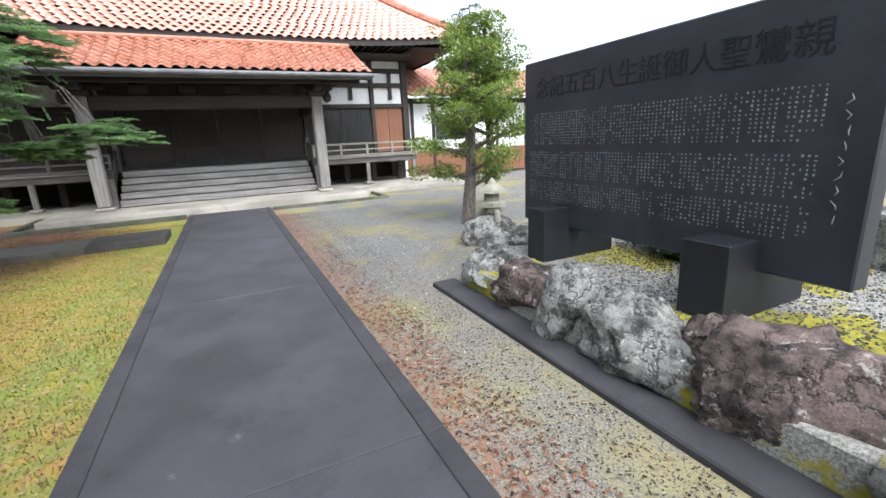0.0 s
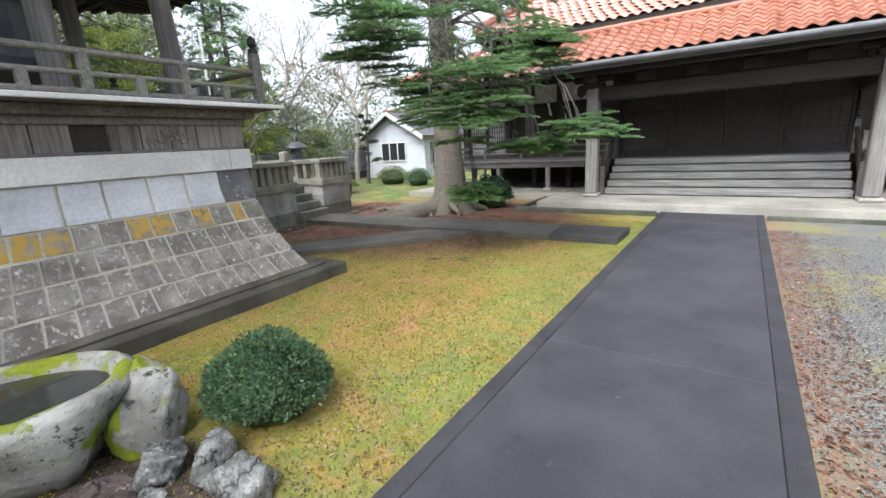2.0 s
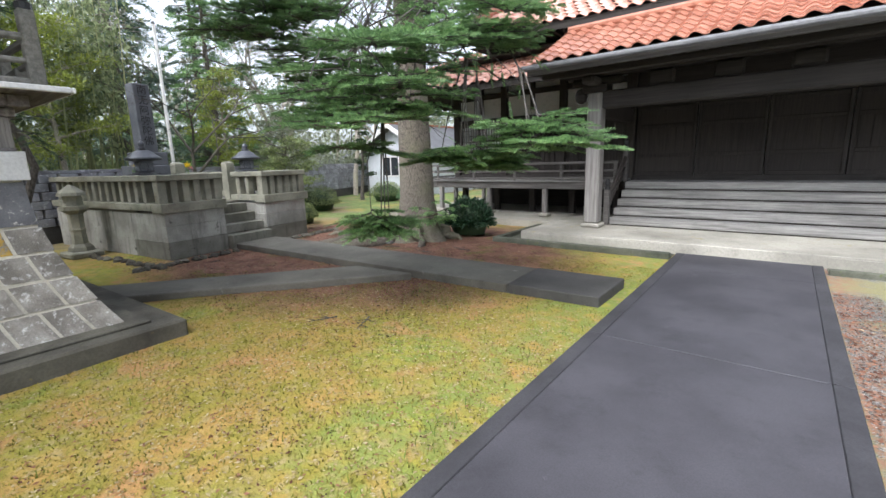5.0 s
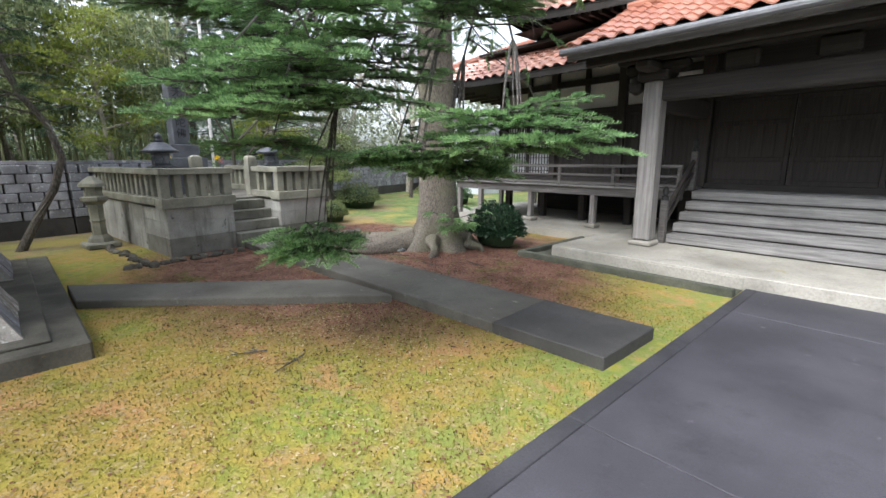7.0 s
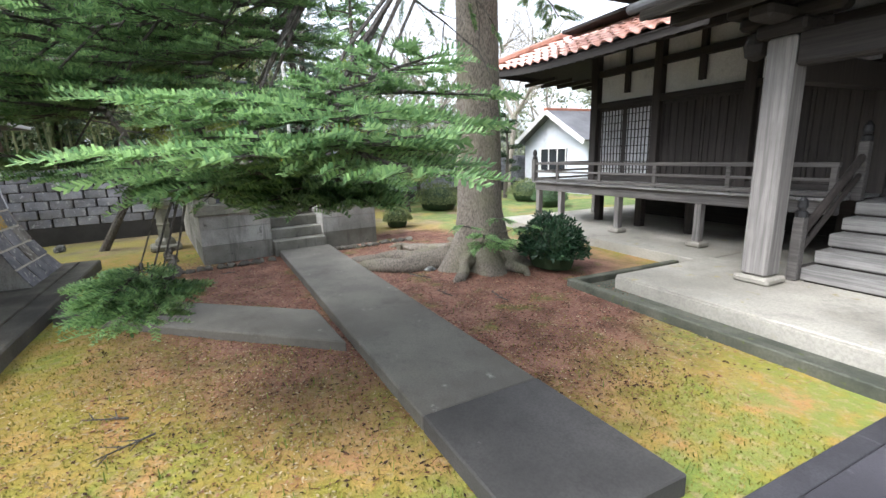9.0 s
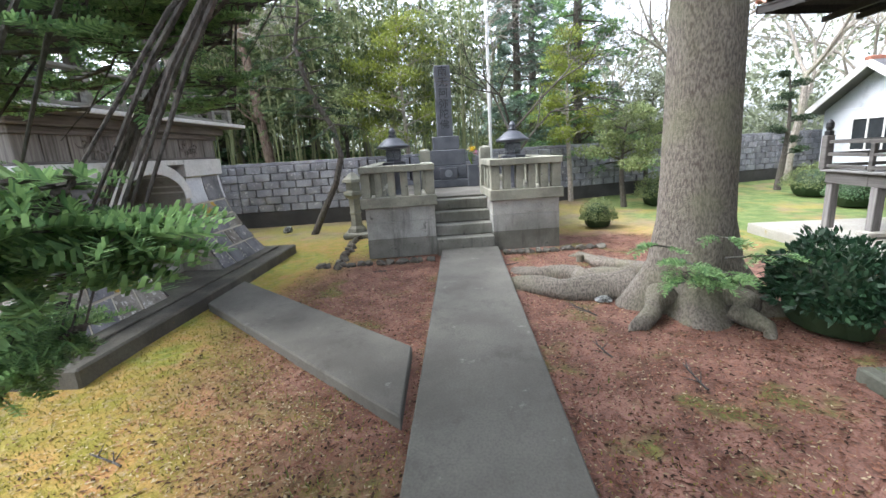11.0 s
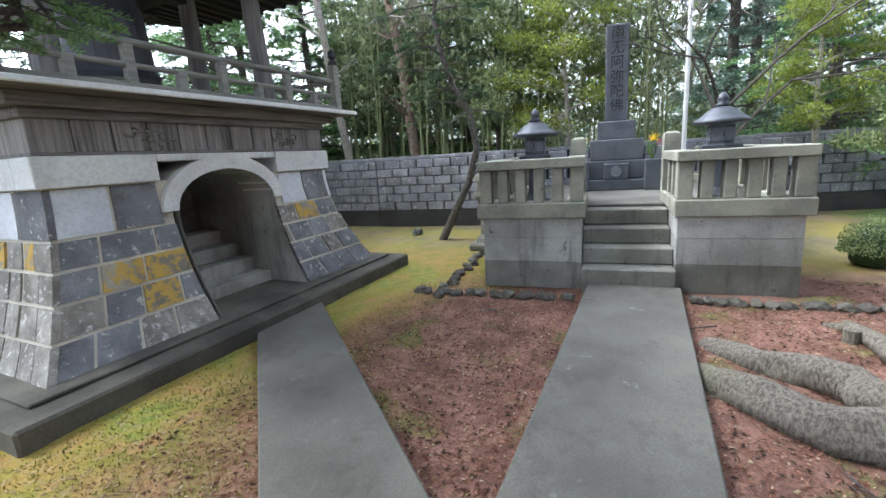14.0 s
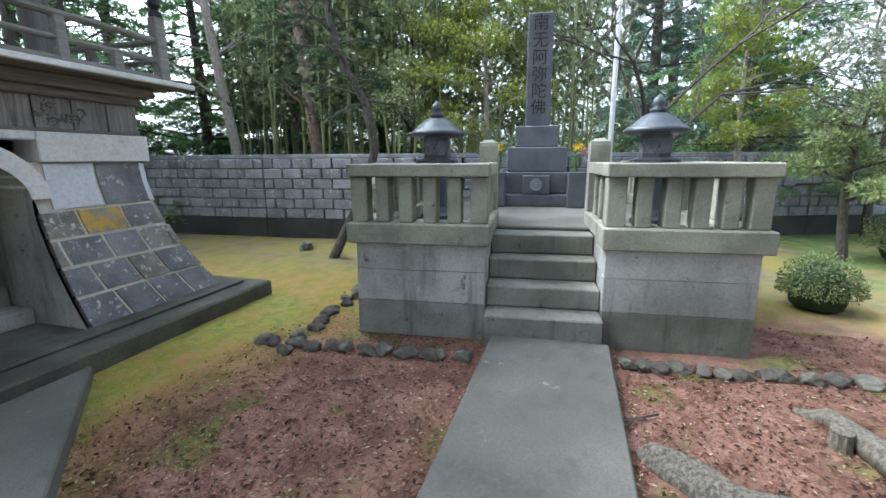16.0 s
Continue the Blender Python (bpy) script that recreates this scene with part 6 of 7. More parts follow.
def clipped_bush(name, m, rx, ry, rz, count, size, seed, mat, label, stems=True):
    """A clipped shrub: stems, and a dense shell of leaves with a ragged outline."""
    e = thing(name, m, label, "bush")
    rng = np.random.default_rng(seed)
    d = rng.normal(0, 1, (count, 3))
    d /= np.linalg.norm(d, axis=1, keepdims=True)
    d[:, 2] = np.abs(d[:, 2]) * 1.0 - (rng.random(count) < 0.35) * 0.55 * np.abs(d[:, 2])
    lump = np.array([1 + 0.13 * noise.noise(Vector(q * 2.2) + Vector((seed, 0, 0))) + 0.06 * noise.noise(Vector(q * 6)) for q in d])
    r = lump * (0.74 + 0.28 * rng.random(count) ** 0.6)
    pos = d * r[:, None] * (rx, ry, rz) + (0, 0, rz * 0.42)
    pos[:, 2] = np.maximum(pos[:, 2], 0.03)
    mm = placed(pos, d + rng.normal(0, 0.7, (count, 3)), d + rng.normal(0, 0.5, (count, 3)) + (0, 0, 0.3), rng.uniform(0.7, 1.35, count) * size)
    link("foliage", scatter_mesh("foliage", LEAF, QUAD, mm), mat, e)
    bm = bmesh.new()
    rg = random.Random(seed)
    for k in range(14):
        a = rg.uniform(0, 6.28)
        tube([(0.04 * math.cos(a), 0.04 * math.sin(a), 0), (0.35 * rx * math.cos(a), 0.35 * ry * math.sin(a), 0.45 * rz), (0.75 * rx * math.cos(a), 0.75 * ry * math.sin(a), rz * rg.uniform(0.7, 1.2))], [0.018, 0.012, 0.005], 5, bm)
    part("stems", bm, M["twig"], e)
    # Solid dark core: the shade between the leaves, put into its colour.
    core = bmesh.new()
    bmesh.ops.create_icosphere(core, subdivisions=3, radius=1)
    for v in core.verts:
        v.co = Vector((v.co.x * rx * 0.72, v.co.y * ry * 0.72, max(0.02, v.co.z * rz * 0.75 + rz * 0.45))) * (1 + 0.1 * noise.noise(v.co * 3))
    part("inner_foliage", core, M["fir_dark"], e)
    return e


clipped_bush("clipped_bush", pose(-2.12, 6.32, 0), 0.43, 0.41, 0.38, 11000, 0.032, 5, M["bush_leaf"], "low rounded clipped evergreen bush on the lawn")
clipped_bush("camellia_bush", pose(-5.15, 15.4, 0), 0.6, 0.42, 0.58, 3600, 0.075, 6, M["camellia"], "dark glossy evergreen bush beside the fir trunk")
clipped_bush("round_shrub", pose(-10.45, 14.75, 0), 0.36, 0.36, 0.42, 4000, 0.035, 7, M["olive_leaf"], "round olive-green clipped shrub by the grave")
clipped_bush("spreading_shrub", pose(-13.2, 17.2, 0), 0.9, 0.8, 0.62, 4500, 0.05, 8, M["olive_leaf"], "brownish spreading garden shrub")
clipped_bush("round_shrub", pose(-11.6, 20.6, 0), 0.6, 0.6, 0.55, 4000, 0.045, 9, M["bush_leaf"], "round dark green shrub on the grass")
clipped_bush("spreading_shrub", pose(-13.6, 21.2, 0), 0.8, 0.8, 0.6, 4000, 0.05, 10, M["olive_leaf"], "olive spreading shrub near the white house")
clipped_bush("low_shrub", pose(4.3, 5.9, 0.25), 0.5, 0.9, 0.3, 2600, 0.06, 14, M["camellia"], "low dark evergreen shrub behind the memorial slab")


def layered_tree(name, m, height, spread, layers, leaves, size, seed, mat, barkm, label, lean=0.0, trunk_r=0.07, first=0.35):
    """A pruned garden tree: crooked trunk, limbs, flattened leaf pads with gaps."""
    e = thing(name, m, label, "tree")
    rng = random.Random(seed)
    bm = bmesh.new()
    pts = [Vector((lean * height * t * 0.3 + 0.06 * math.sin(5 * t + seed), 0.06 * math.cos(4 * t + seed), height * t)) for t in [i / 9 for i in range(10)]]
    tube(pts, [trunk_r * (1.25 - t / 9 * 1.05) for t in range(10)], 8, bm)
    cs, rs = [], []
    for k in range(layers):
        t = first + (1 - first) * (k + 0.5) / layers
        i = min(8, int(t * 9))
        p = pts[i].lerp(pts[i + 1], t * 9 - i)
        a = k * 2.4 + rng.uniform(-0.5, 0.5)
        L = spread * (1.15 - 0.75 * (t - first) / (1 - first)) * rng.uniform(0.6, 1.1)
        q = limb_points(p, (math.cos(a), math.sin(a), 0.35), L, 0.3, rng, 5, 0.2)
        tube(q, [trunk_r * 0.45 * (1 - 0.8 * j / 4) for j in range(5)], 5, bm)
        for j in range(2, 5):
            for w in range(3):
                c = q[j] + Vector((rng.uniform(-1, 1), rng.uniform(-1, 1), rng.uniform(-0.1, 0.3))) * spread * 0.16
                cs.append(tuple(c))
                rs.append(spread * rng.uniform(0.12, 0.24))
                tube([q[j], (q[j] + c) / 2 + Vector((0, 0, 0.03)), c], [trunk_r * 0.16, trunk_r * 0.1, 0.004], 4, bm)
    part("trunk", bm, barkm, e)
    mm = leaf_cloud(cs, rs, leaves, size, seed, 0.5)
    link("crown", scatter_mesh("crown", LEAF, QUAD, mm), mat, e)
    return e


def conifer(name, m, height, spread, seed, mat, label, size=0.5, limbs=70, trunk_r=0.2, first=0.12):
    e = thing(name, m, label, "tree")
    rng = random.Random(seed)
    wood, sp = bmesh.new(), []
    tube([(0, 0, 0), (0.05, 0, height * 0.3), (0, 0.08, height * 0.65), (0, 0, height)], [trunk_r, trunk_r * 0.8, trunk_r * 0.5, 0.02], 9, wood)
    for k in range(limbs):
        t = first + (0.97 - first) * k / limbs
        a = k * 2.399
        L = spread * (1.05 - t) * rng.uniform(0.7, 1.2) + 0.25
        fir_limb(wood, sp, (0, 0, height * t), (math.cos(a), math.sin(a), rng.uniform(-0.1, 0.3)), L, 0.3, rng, 0.035, 0.42, size, 0, 0.15)
    part("trunk", wood, M["bark_dark"], e)
    link("crown", spray_mesh("crown", sp, seed, 16), mat, e)
    return e


def bare_tree(name, m, height, seed, barkm, label, r0=0.12, depth=5):
    e = thing(name, m, label, "tree")
    rng = random.Random(seed)
    bm = bmesh.new()

    def grow(p, d, l, r, k):
        pts = limb_points(p, d, l, -0.1, rng, 4, 0.16)
        tube(pts, [r, r * 0.88, r * 0.76, r * 0.62], 7 if k == 0 else 5 if k < 3 else 3, bm)
        if k >= depth:
            return
        for _ in range(3 if k else 4):
            a = rng.uniform(0, 6.28)
            tilt = rng.uniform(0.35, 0.8)
            q = pts[-1] if rng.random() < 0.6 else pts[2]
            dd = (pts[-1] - pts[-2]).normalized()
            s = dd.orthogonal()
            s.rotate(Matrix.Rotation(a, 3, dd))
            grow(q, dd + s * tilt, l * rng.uniform(0.58, 0.8), r * 0.55, k + 1)
    grow(Vector((0, 0, -0.05)), Vector((0.05, 0, 1)), height * 0.36, r0, 0)
    part("branchwork", bm, barkm, e)
    return e


def leaning_pine():
    """Slim dark pine bending over the fence."""
    e = thing("leaning_pine", W @ pose(-2.73, -3.61, 0), "slim dark crooked pine leaning in front of the block wall", "tree")
    path = [(0, 0, -0.05), (0, 0.32, 0.55), (0, 0.66, 1.15), (0.05, 0.86, 1.75), (0, 0.72, 2.4), (0, 0.42, 2.9), (0.1, 0.25, 3.5), (0, 0.1, 4.1), (0.1, 0.3, 4.8), (0, 0.2, 5.6)]
    wood, sp = bmesh.new(), []
    tube(path, [0.085, 0.075, 0.07, 0.066, 0.06, 0.055, 0.05, 0.042, 0.03, 0.012], 9, wood)
    rng = random.Random(21)
    for k in range(34):
        t = 4 + 4.9 * k / 34
        i = int(t)
        p = Vector(path[i]).lerp(Vector(path[i + 1]), t - i)
        a = k * 2.4
        fir_limb(wood, sp, p, (math.cos(a), math.sin(a), rng.uniform(-0.2, 0.35)), rng.uniform(0.5, 1.4), 0.2, rng, 0.022, 0.55, 0.2, 0, 0.3)
    part("trunk", wood, M["bark_dark"], e)
    link("needles", spray_mesh("needles", sp, 22, 16), M["fir_dark"], e)


leaning_pine()
# garden trees around the grave
layered_tree("layered_tree", W @ pose(-5.6, -1.6, 0), 5.2, 1.8, 18, 14000, 0.075, 31, M["yellow_leaf"], M["bark_pale"], "pruned yellow-green tree with flat foliage pads")
layered_tree("layered_tree", W @ pose(-6.4, 3.2, 0), 4.6, 1.5, 14, 10000, 0.075, 32, M["yellow_leaf"], M["bark_pale"], "slender yellow-green garden tree with layered pads")
layered_tree("layered_tree", W @ pose(-4.6, 4.2, 0), 2.4, 1.3, 10, 7000, 0.08, 33, M["olive_leaf"], M["bark_dark"], "low olive evergreen behind the grave fence")
layered_tree("layered_tree", W @ pose(-7.2, 5.9, 0), 3.6, 1.7, 16, 9000, 0.07, 34, M["grey_leaf"], M["twig"], "dusty grey-green garden tree by the wall")
layered_tree("layered_tree", W @ pose(-6.6, -3.6, 0), 6.0, 2.2, 16, 12000, 0.08, 35, M["olive_leaf"], M["bark_dark"], "olive-green evergreen tree behind the block wall")
layered_tree("layered_tree", W @ pose(-6.3, 9.4, 0), 3.4, 0.7, 8, 7000, 0.05, 36, M["fir_dark"], M["bark_dark"], "dark topiary pine with rounded pads", 0, 0.08, 0.25)
bare_tree("bare_tree", W @ pose(-5.1, 1.4, 0), 6.0, 41, M["bark_dark"], "small bare tree with dark twisted twigs", 0.07, 5)
# court side
layered_tree("layered_tree", pose(4.0, 10.2, 0), 3.0, 1.25, 17, 20000, 0.055, 37, M["court_leaf"], M["bark_dark"], "pruned green cloud tree beside the gravel court", 0, 0.11, 0.2)
layered_tree("layered_tree", pose(4.7, 10.7, 0), 3.5, 1.3, 16, 18000, 0.06, 38, M["court_leaf"], M["bark_dark"], "bright green pruned tree beside the gravel court", 0, 0.1, 0.4)
layered_tree("layered_tree", pose(8.2, 5.4, 0), 3.4, 1.3, 16, 14000, 0.06, 39, M["yellow_leaf"], M["bark_dark"], "cloud-pruned pine behind the memorial slab", 0, 0.1, 0.3)
# tall backdrop trees
far = conifer("tall_conifer", W @ pose(-9.5, -9.0, 0), 14, 2.6, 51, M["fir_blue"], "tall dark conifer in the wood", 0.6, 60)
for x, y, s, r in ((-15, -6, 1.1, 40), (-13, 2.5, 1.05, 80), (-18, 4, 1.2, 120), (-10.5, 4.6, 0.8, 200), (-20, -2, 1.2, 10), (-16, -13, 1.2, 70), (-7.5, -16, 1.1, 150), (-26, 3, 1.3, 30), (-2, -19, 1.1, 90), (4, -21, 1.0, 33)):
    c = copy_thing(far, W @ pose(x, y, 0, 0, 0, r))
    c.scale = (s, s, s)
fir2 = conifer("dark_fir", W @ pose(-2.4, -9.6, 0), 9, 2.4, 52, M["fir"], "dark green fir beyond the bell tower", 0.5, 55, 0.16, 0.06)
for x, y, s, r in ((-4.5, -11.5, 1.15, 50), (1.5, -12.0, 1.0, 140), (5.5, -11, 0.9, 10), (-8.6, -5.2, 1.0, 260), (-8.3, 3.9, 1.0, 110), (-9.2, -7.6, 1.1, 20), (-7.4, -10.4, 1.1, 200), (-6.4, -12.5, 1.2, 70), (-10.5, -12.0, 1.2, 300)):
    c = copy_thing(fir2, W @ pose(x, y, 0, 0, 0, r))
    c.scale = (s, s, s)
fc = conifer("court_conifer", pose(6.5, 31, 0), 12, 2.2, 53, M["fir_blue"], "dark conifer behind the hall", 0.6, 50)
for x, y, s in ((11, 33, 0.9), (15, 30, 0.8), (19, 36, 1.0), (9.5, 38, 1.1)):
    c = copy_thing(fc, pose(x, y, 0, 0, 0, x * 40))
    c.scale = (s, s, s)
bt = bare_tree("tall_bare_tree", W @ pose(-12, 9.5, 0), 11, 42, M["bark_pale"], "tall leafless tree with fine pale twigs", 0.16, 6)
for x, y, s, r in ((-9, 11.5, 0.9, 70), (-16, 11, 1.1, 160), (-8, -7.5, 0.8, 10), (-13, -3, 1.0, 45), (-14, 1.5, 0.95, 250), (-24, 10, 1.2, 99), (-12.5, 17, 0.9, 200), (-19, 19, 1.1, 77)):
    c = copy_thing(bt, W @ pose(x, y, 0, 0, 0, r))
    c.scale = (s, s, s)


def bare_trunks():
    for x, y, h, r, mt, lab in ((-6.2, -5.7, 7.5, 0.17, "bark_red", "reddish peeling trunk behind the block wall"), (-5.6, -7.6, 8, 0.14, "bark_pale", "pale crooked trunk behind the bell tower"), (-9.0, -3.2, 9, 0.12, "bark_pale", "pale straight trunk in the wood")):
        e = thing("dead_tree", W @ pose(x, y, 0), lab, "tree")
        rng = random.Random(int(h * 10))
        bm = bmesh.new()
        pts = limb_points((0, 0, -0.05), (0.06, -0.08, 1), h, 0, rng, 9, 0.09)
        tube(pts, [r * (1 - 0.5 * i / 8) for i in range(9)], 10, bm)
        for k in range(9):
            p = pts[3 + k % 5]
            a = k * 2.4
            tube(limb_points(p, (math.cos(a), math.sin(a), 0.7), rng.uniform(0.8, 2.2), -0.1, rng, 5, 0.2), [r * 0.3, r * 0.22, r * 0.15, r * 0.08, 0.005], 5, bm)
        part("trunk", bm, M[mt], e, smooth=True)


bare_trunks()


def bamboo_grove():
    rng = random.Random(61)
    first = None
    for k in range(95):
        x, y = rng.uniform(-8.2, -5.2) - 0.3, rng.uniform(-9.5, 0.5)
        if first is None or k in (1, 2, 3):
            e = thing("bamboo", W @ pose(x, y, 0), "tall thin yellow-green bamboo cane", "bamboo", "bamboo grove")
            h = 6.5
            bm = bmesh.new()
            lx, ly = rng.uniform(-0.5, 0.5), rng.uniform(-0.5, 0.5)
            pts, rad = [], []
            for i in range(25):
                t = i / 24
                pts.append((lx * t * t, ly * t * t, h * t - 0.05))
                rad.append((0.033 if i % 2 else 0.038) * (1 - 0.75 * t))
            tube(pts, rad, 7, bm)
            part("culm", bm, M["bamboo"], e)
            nr = np.random.default_rng(k)
            n = 260
            t = nr.uniform(0.45, 1.0, n)
            pos = np.stack([lx * t * t, ly * t * t, h * t], 1) + nr.normal(0, 0.32, (n, 3)) * (1, 1, 0.6)
            mm = placed(pos, nr.normal(0, 1, (n, 3)) + (0, 0, -0.6), nr.normal(0, 1, (n, 3)) + (0, 0, 1), nr.uniform(0.12, 0.22, n))
            link("leaves", scatter_mesh("leaves", LEAF, QUAD, mm), M["bamboo_leaf"], e)
            first = first or []
            first.append(e)
        else:
            s = rng.uniform(0.8, 1.25)
            c = copy_thing(rng.choice(first), W @ pose(x, y, 0, rng.uniform(-4, 4), rng.uniform(-4, 4), rng.uniform(0, 360)))
            c.scale = (1, 1, s)


bamboo_grove()


def undergrowth():
    """Dense woodland understorey behind the wall: many leaf clumps."""
    rng = random.Random(71)
    cs, rs = [], []
    for k in range(260):
        x, y = rng.uniform(-16, -8.2), rng.uniform(-13, 9)
        cs.append((x - max(0, y) * 0.25, y, rng.uniform(0.2, 0.6 + 0.32 * abs(x + 6))))
        rs.append(rng.uniform(0.4, 0.9))
    mm = leaf_cloud(cs, rs, 60000, 0.13, 72, 0.8)
    o = link("undergrowth", scatter_mesh("undergrowth", LEAF, QUAD, mm), M["olive_leaf"])
    o.matrix_world = W
    tagged(o, "dense evergreen woodland undergrowth behind the wall", "undergrowth", kind="stuff")
    cs, rs = [], []
    for k in range(170):
        cs.append((rng.uniform(-15, -9.4), rng.uniform(-16, 1), rng.uniform(0.5, 6.5)))
        rs.append(rng.uniform(0.5, 1.1))
    mm = leaf_cloud(cs, rs, 15000, 0.15, 74, 0.8)
    o = link("thicket", scatter_mesh("thicket", LEAF, QUAD, mm), M["bamboo_leaf"])
    o.matrix_world = W
    tagged(o, "dark bamboo leaf thicket beyond the bell tower", "thicket", kind="stuff")
    cs, rs = [], []
    for k in range(420):
        a = rng.uniform(radians(60), radians(215))
        d = rng.uniform(24, 40)
        cs.append((d * math.cos(a) - 6, d * math.sin(a) + 6, rng.uniform(0.3, 7.5)))
        rs.append(rng.uniform(0.9, 2.0))
    mm = leaf_cloud(cs, rs, 70000, 0.32, 73, 0.8)
    o = link("far_wood", scatter_mesh("far_wood", LEAF, QUAD, mm), M["grey_leaf"])
    tagged(o, "hazy grey-green wood in the distance", "trees", kind="stuff")


undergrowth()


# ---- boundary wall of rough-faced blocks ----
def build_boundary_wall():
    e = thing("wall_west", W, "grey rough-faced concrete block wall with a dark base", "wall", kind="structure")
    line = [Vector((-3.9, -13.0)), Vector((-4.35, -6.0)), Vector((-4.75, -2.6)), Vector((-5.6, 0.0)), Vector((-7.4, 4.8)), Vector((-9.4, 10.5)), Vector((-11, 16))]
    rng = random.Random(81)
    bmj = bmesh.new()
    meshes = []
    for k in range(5):
        bm = box(-0.09, -0.197, -0.096, 0.09, 0.197, 0.096, 0.014)
        for v in bm.verts:
            if v.co.x > 0.06:
                v.co.x += 0.03 * noise.noise(Vector((v.co.y * 5 + k * 3, v.co.z * 5, k))) + 0.012
        me = bpy.data.meshes.new("block")
        bm.to_mesh(me)
        bm.free()
        meshes.append(me)
    for a, b in zip(line, line[1:]):
        d = b - a
        L = d.length
        ang = math.degrees(math.atan2(d.y, d.x)) - 90
        base = box(-0.16, 0, -0.1, 0.16, L, 0.4, 0.01)
        o = part("base_course", base, M["slab_dark"], e, "dark concrete footing")
        o.matrix_basis = pose(a.x, a.y, 0, 0, 0, ang)
        core = box(-0.08, 0, 0.4, 0.06, L, 1.62, 0)
        o = part("core", core, M["slab_dark"], e)
        o.matrix_basis = pose(a.x, a.y, 0, 0, 0, ang)
        cap = box(-0.14, 0, 1.62, 0.14, L, 1.7, 0.01)
        o = part("coping", cap, M["wall_block"], e, "flat coping")
        o.matrix_basis = pose(a.x, a.y, 0, 0, 0, ang)
        n = int(L / 0.41)
        for r in range(6):
            for i in range(n - r % 2):
                yy = (i + 0.5 + 0.5 * (r % 2)) * L / n
                o = link("block", meshes[rng.randrange(5)], M["wall_block"], e)
                o.matrix_basis = pose(a.x, a.y, 0, 0, 0, ang) @ pose(0.06 + rng.uniform(-0.006, 0.016), yy, 0.502 + 0.203 * r)
            for yy in (0.25 * L / n, L - 0.25 * L / n) if r % 2 else ():
                o = link("block", meshes[r % 5], M["wall_block"], e)
                o.matrix_basis = pose(a.x, a.y, 0, 0, 0, ang) @ pose(0.06, yy, 0.502 + 0.203 * r) @ Matrix.Diagonal((1, 0.49, 1, 1))


def build_white_house():
    h = thing("white_house", pose(-16.2, 26.5, 0), "small white plastered house with a red-edged gable roof", "house")
    part("wall", box(-2.2, -2.0, 0, 2.2, 3.5, 2.3, 0.01), M["house_plaster"], h, "white rendered wall")
    g = bmesh.new()
    v = [g.verts.new(p) for p in ((-2.2, -2.0, 2.3), (2.2, -2.0, 2.3), (0, -2.0, 3.55), (-2.2, 3.5, 2.3), (2.2, 3.5, 2.3), (0, 3.5, 3.55))]
    for q in ((v[0], v[1], v[2]), (v[3], v[5], v[4]), (v[0], v[2], v[5], v[3]), (v[1], v[4], v[5], v[2])):
        g.faces.new(q)
    part("gable", g, M["house_plaster"], h)
    for s in (-1, 1):
        r = bmesh.new()
        box(0, -2.5, 0, 2.85, 3.9, 0.09, 0.01, r)
        r.transform(Matrix.Rotation(radians(29.6), 4, 'Y'))
        if s < 0:
            r.transform(Matrix.Diagonal((-1, 1, 1, 1)))
            bmesh.ops.reverse_faces(r, faces=r.faces[:])
        r.transform(Matrix.Translation((0, 0, 3.6)))
        rp = part("roof", r, M["pvc"], h, "grey roof slope")
        b = bmesh.new()
        box(0, -2.54, -0.12, 2.86, -2.5, 0.09, 0.005, b)
        b.transform(Matrix.Rotation(radians(29.6), 4, 'Y'))
        if s < 0:
            b.transform(Matrix.Diagonal((-1, 1, 1, 1)))
            bmesh.ops.reverse_faces(b, faces=b.faces[:])
        b.transform(Matrix.Translation((0, 0, 3.6)))
        part("barge_board", b, M["white_band"], rp)
    part("ridge", box(-0.12, -2.55, 3.62, 0.12, 3.95, 3.75, 0.02), M["tile"], h, "red ridge tiles")
    w = part("window", box(-0.9, -2.03, 1.0, 0.9, -2.0, 1.95, 0), M["glass"], h, "dark window")
    for x in (-0.9, -0.3, 0.3, 0.87):
        part("window_frame", box(x - 0.02, -2.06, 1.0, x + 0.04, -2.032, 1.95, 0.003), M["white_band"], w)
    part("window_frame", box(-0.95, -2.07, 0.94, 0.95, -2.032, 1.0, 0.003), M["white_band"], w)
    part("window_frame", box(-0.95, -2.07, 1.95, 0.95, -2.032, 2.01, 0.003), M["white_band"], w)


build_white_house()


def build_pole():
    p = thing("metal_pole", W @ pose(-5.0, 0.75, 0), "tall white metal pole behind the grave", "pole")
    part("tube", tube([(0, 0, -0.05), (0, 0, 5.5)], [0.045, 0.04], 12), M["white_band"], p)
    part("cap", lathe([(0.05, 5.5), (0.05, 5.54), (0.01, 5.58)], 12), M["pvc"], p)


build_pole()


